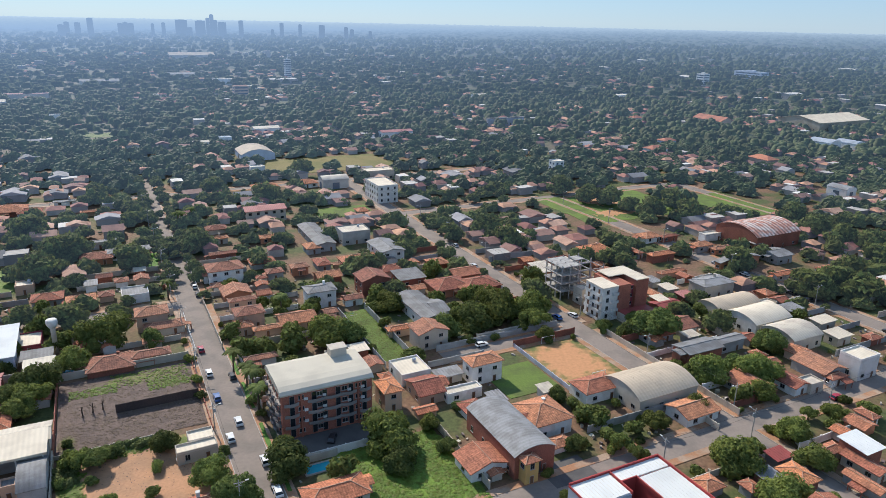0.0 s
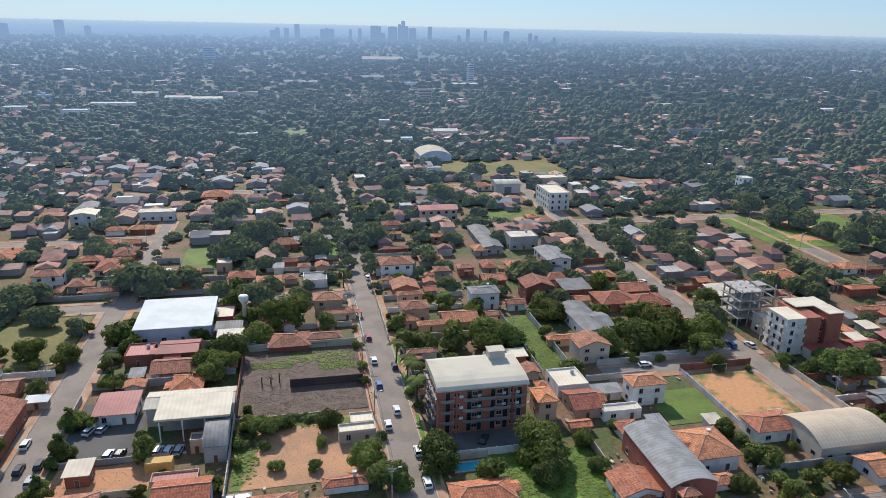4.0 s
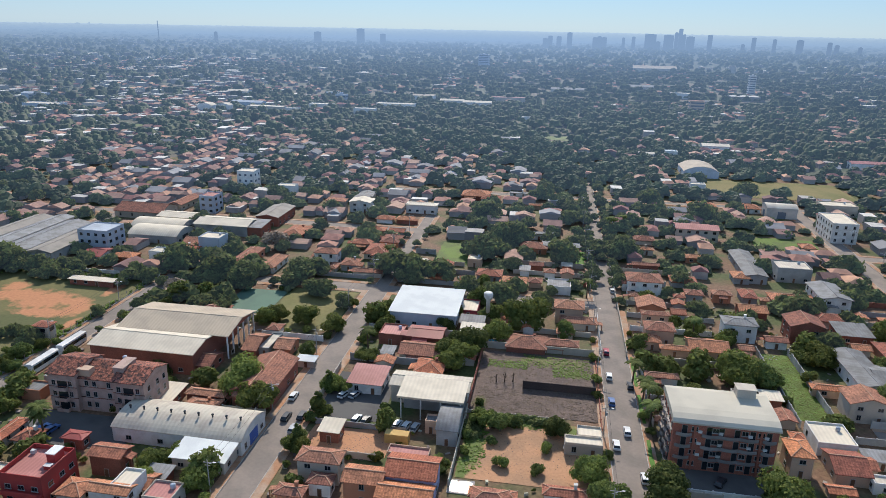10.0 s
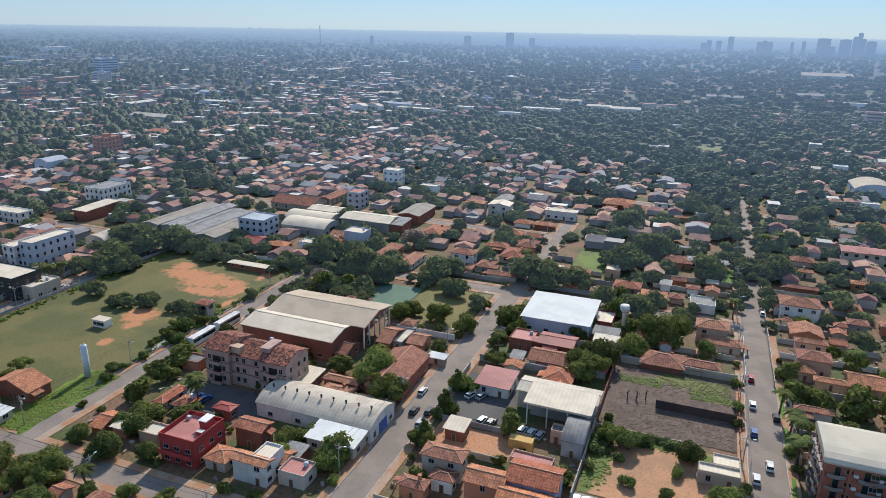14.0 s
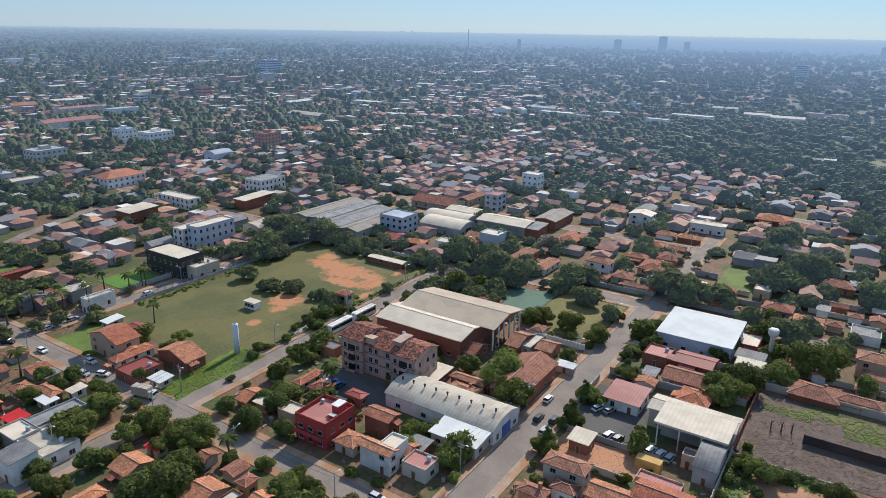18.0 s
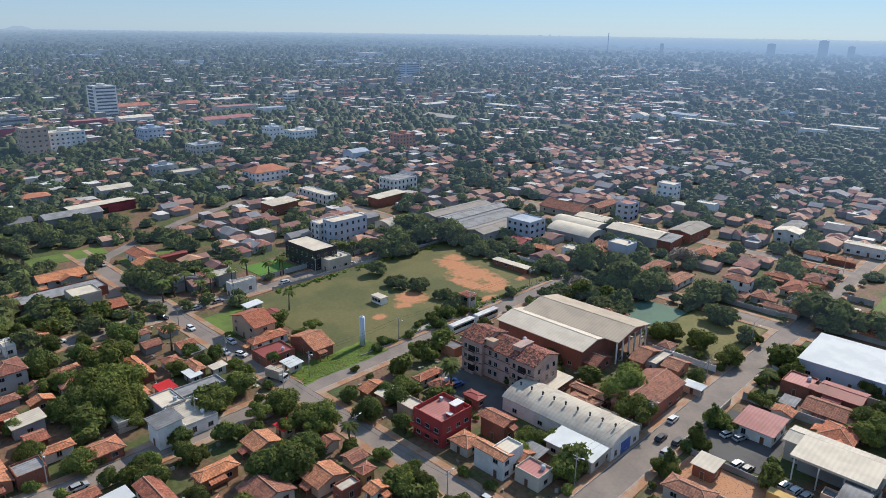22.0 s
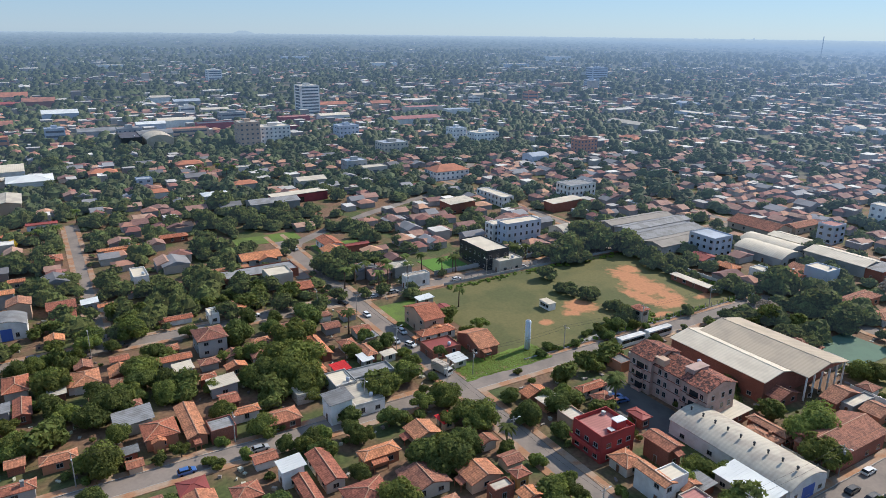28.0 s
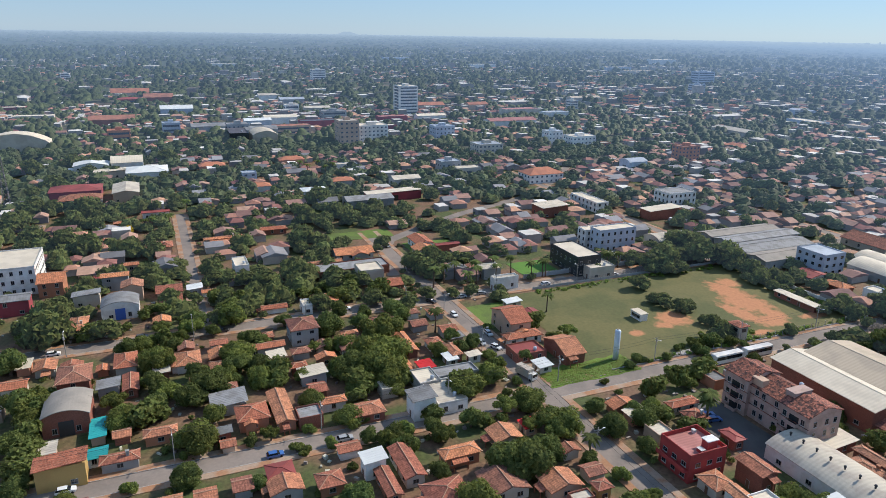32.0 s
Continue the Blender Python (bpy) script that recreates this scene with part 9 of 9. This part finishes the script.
woods("backdrop_trees", 620, 250, 430, L_MIX, lobed(8, 6, 3, 7, 180, 0.09), (4.0, 6.8), "large shade trees among the houses", True, tall=1.2)
far = np.array(FAR_TREES)
P = far[:, :1] * np.array(E1)[:2] + far[:, 1:2] * np.array(E2)[:2]
V, F = clones(*leafy(55, "broad", 480, 0.12), np.c_[P, np.full(len(P), 0.6)], np.stack([far[:, 2], far[:, 2], far[:, 2] * 0.95], 1), npr.uniform(0, 6.28, len(P)))
solid("backdrop_trees", fast_mesh("backdrop_trees", V, F, [L_MIX]), Matrix(), "tall shade trees of the quarters further off", "trees", kind="stuff")
town("backdrop_houses", 2200, 425, 640, [B_TILE, B_WALL], False, (2.3, 4.5), (2.6, 3.6), "crowded tile-roofed houses of the town", 12.5)
town("backdrop_houses", 1250, 425, 640, [B_BROWN, B_WALL], False, (2.2, 4.8), (2.6, 3.6), "brown tile-roofed houses of the town", 14.5, True)
town("backdrop_houses", 480, 425, 640, [B_PALE, B_WALL], True, (2.2, 5.0), (2.8, 5.0), "scattered flat white-roofed buildings", 19.0)
town("backdrop_houses", 380, 425, 640, [B_GREY, B_WALL], False, (3.0, 6.5), (2.8, 4.2), "scattered grey-roofed sheds", 23.0, True)
woods("backdrop_trees", 5200, 420, 640, B_LEAF, lobed(7, 3, 3, 7, 24, 0.12), (3.0, 6.6), "dense garden trees between far houses", True, tall=1.25)
woods("backdrop_trees", 2000, 420, 640, B_LEAF, lobed(17, 2, 2, 6, 12, 0.14), (1.4, 3.0), "garden shrubs between far houses", True, tall=1.1)
town("backdrop_houses", 4300, 640, 1000, [B_TILE, B_WALL], False, (2.8, 5.0), (2.6, 3.6), "crowded tile-roofed houses further off", 13.5)
town("backdrop_houses", 1500, 640, 1000, [B_BROWN, B_WALL], False, (2.8, 5.0), (2.6, 3.6), "brown tile-roofed houses further off", 15.5, True)
town("backdrop_houses", 800, 640, 1000, [B_PALE, B_WALL], True, (2.2, 5.5), (2.8, 6.0), "scattered pale flat-roofed buildings further off", 18.0)
town("backdrop_houses", 700, 640, 1000, [B_PALE, B_WALL], True, (2.6, 7.0), (3.0, 7.0), "pale commercial buildings further off", 17.0, a0=0.9)
woods("backdrop_trees", 9000, 630, 1000, B_LEAF, lobed(9, 3, 2, 6, 8, 0.14), (2.8, 7.6), "dense garden trees further off", True, tall=1.25)
town("backdrop_houses", 5200, 980, 2000, [B_TILE, B_WALL], False, (3.0, 5.2), (2.8, 4.0), "far tile-roofed quarters of the town", 0.0, True)
town("backdrop_houses", 1900, 980, 2000, [B_PALE, B_WALL], True, (2.4, 7), (3.0, 6.0), "far pale flat-roofed buildings")
town("backdrop_houses", 1700, 980, 2200, [B_PALE, B_WALL], True, (3.0, 9.0), (3.5, 8.0), "far pale commercial quarters", a0=0.9)
town("backdrop_houses", 90, 1000, 2600, [B_GREY, B_WALL], True, (5, 9), (9.0, 17.0), "far mid-rise town blocks")
woods("backdrop_trees", 11500, 980, 1800, B_WOOD, lobed(4, 2, 2, 5, 4, 0.16), (3.6, 10.0), "far woods between the quarters", tall=1.2)
woods("backdrop_trees", 12000, 1750, 2900, B_WOOD, lump(5, 2, 6, 0, 0.1), (4.0, 12), "hazy far woods between quarters")
town("backdrop_town", 2600, 1900, 2900, [B_PALE, B_WALL], True, (2.5, 8), (4.0, 7.0), "hazy distant town with pale roofs")
town("backdrop_town", 1900, 2700, 4400, [B_PALE, B_WALL], True, (4, 11), (4.0, 8.0), "pale distant town in haze")
woods("backdrop_woods", 12000, 2700, 4700, B_WOOD, lump(6, 2, 6, 0, 0.3), (8.0, 16.0), "pale blue distant woods in haze", tall=0.35)

rng = random.Random(31)
for k in range(40):  # long pale sheds and market halls among the far quarters
    an, r = rng.uniform(-0.6 if k < 14 else 0.75, 2.2), rng.uniform(900, 2300)
    p = Vector((-r * math.sin(an), r * math.cos(an), height(r)))
    ob = thing("hall", Matrix.Translation(p) @ pose(0, 0, 0, 0, 0, 27 + rng.choice((0, 90))), "long pale-roofed hall among far houses", "hall", group="far halls")
    a, b, h = rng.uniform(12, 26), rng.uniform(6, 11), rng.uniform(5, 8)
    part("wall", Geo().box(-a, -b, -0.3, a, b, h).mesh("wall", B_WALL), ob)
    part("roof", roof_geo("gable_u", a, b, h, 0.14)[0].mesh("roof", B_PALE), ob)

hill = Geo()
for k in range(24):
    hill.v.append((150 * math.cos(k * 0.2618), 60 * math.sin(k * 0.2618), -6 + 3 * math.sin(k * 1.7)))
for k in range(24):
    hill.v.append((80 * math.cos(k * 0.2618), 40 * math.sin(k * 0.2618), 11 + 2 * math.sin(k * 2.9)))
for k in range(24):
    hill.v.append((34 * math.cos(k * 0.2618) - 6, 18 * math.sin(k * 0.2618), 19 + 1.2 * math.sin(k * 2.3)))
hill.f = [(j + k, j + (k + 1) % 24, j + 24 + (k + 1) % 24, j + 24 + k) for j in (0, 24) for k in range(24)] + [tuple(range(48, 72))]
hill.m = [0] * 49
solid("backdrop_hill", hill.mesh("hill", B_WOOD), Matrix.Translation((-4650 * math.sin(radians(101.7)), 4650 * math.cos(radians(101.7)), height(4650))) @ pose(0, 0, 0, 0, 0, 101.7) @ Matrix.Diagonal((0.6, 0.8, 1.0, 1)), "low rounded wooded hill on the horizon", "hill", kind="structure")

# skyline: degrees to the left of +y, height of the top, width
# tower colour paled by haze emission in the material
M_SKY = mat("backdrop_towers", (0.10, 0.115, 0.13), rough=0.9, tone=0.2, var=0.05, bump=0, haze_glow=True)
SKYLINE = [(20.35, 82, 42), (19.01, 80, 36), (18.46, 90, 13), (18.17, 103, 15), (17.9, 83, 12), (17.44, 76, 30), (22.35, 67, 11), (21.6, 71, 13), (19.76, 56, 17), (26.48, 82, 20), (27.98, 68, 17), (27.3, 67, 19), (28.35, 59, 21)]
SKYLINE += [(24.51, 66, 19), (24.18, 70, 17), (23.83, 67, 21), (46.43, 67, 28), (43.07, 81, 31), (41.31, 63, 22), (54.09, 61, 13), (58.14, 96, 3), (59.59, 69, 17), (60.02, 75, 13)]
SKYLINE += [(62.66, 88, 5), (63.42, 85, 17), (63.72, 79, 15), (65.7, 81, 8), (67.85, 82, 15), (16.05, 83, 17), (13.01, 77, 15), (11.61, 73, 13), (9.94, 72, 23), (8.05, 66, 15), (7.59, 58, 15), (6.15, 53, 13), (13.72, 53, 13)]
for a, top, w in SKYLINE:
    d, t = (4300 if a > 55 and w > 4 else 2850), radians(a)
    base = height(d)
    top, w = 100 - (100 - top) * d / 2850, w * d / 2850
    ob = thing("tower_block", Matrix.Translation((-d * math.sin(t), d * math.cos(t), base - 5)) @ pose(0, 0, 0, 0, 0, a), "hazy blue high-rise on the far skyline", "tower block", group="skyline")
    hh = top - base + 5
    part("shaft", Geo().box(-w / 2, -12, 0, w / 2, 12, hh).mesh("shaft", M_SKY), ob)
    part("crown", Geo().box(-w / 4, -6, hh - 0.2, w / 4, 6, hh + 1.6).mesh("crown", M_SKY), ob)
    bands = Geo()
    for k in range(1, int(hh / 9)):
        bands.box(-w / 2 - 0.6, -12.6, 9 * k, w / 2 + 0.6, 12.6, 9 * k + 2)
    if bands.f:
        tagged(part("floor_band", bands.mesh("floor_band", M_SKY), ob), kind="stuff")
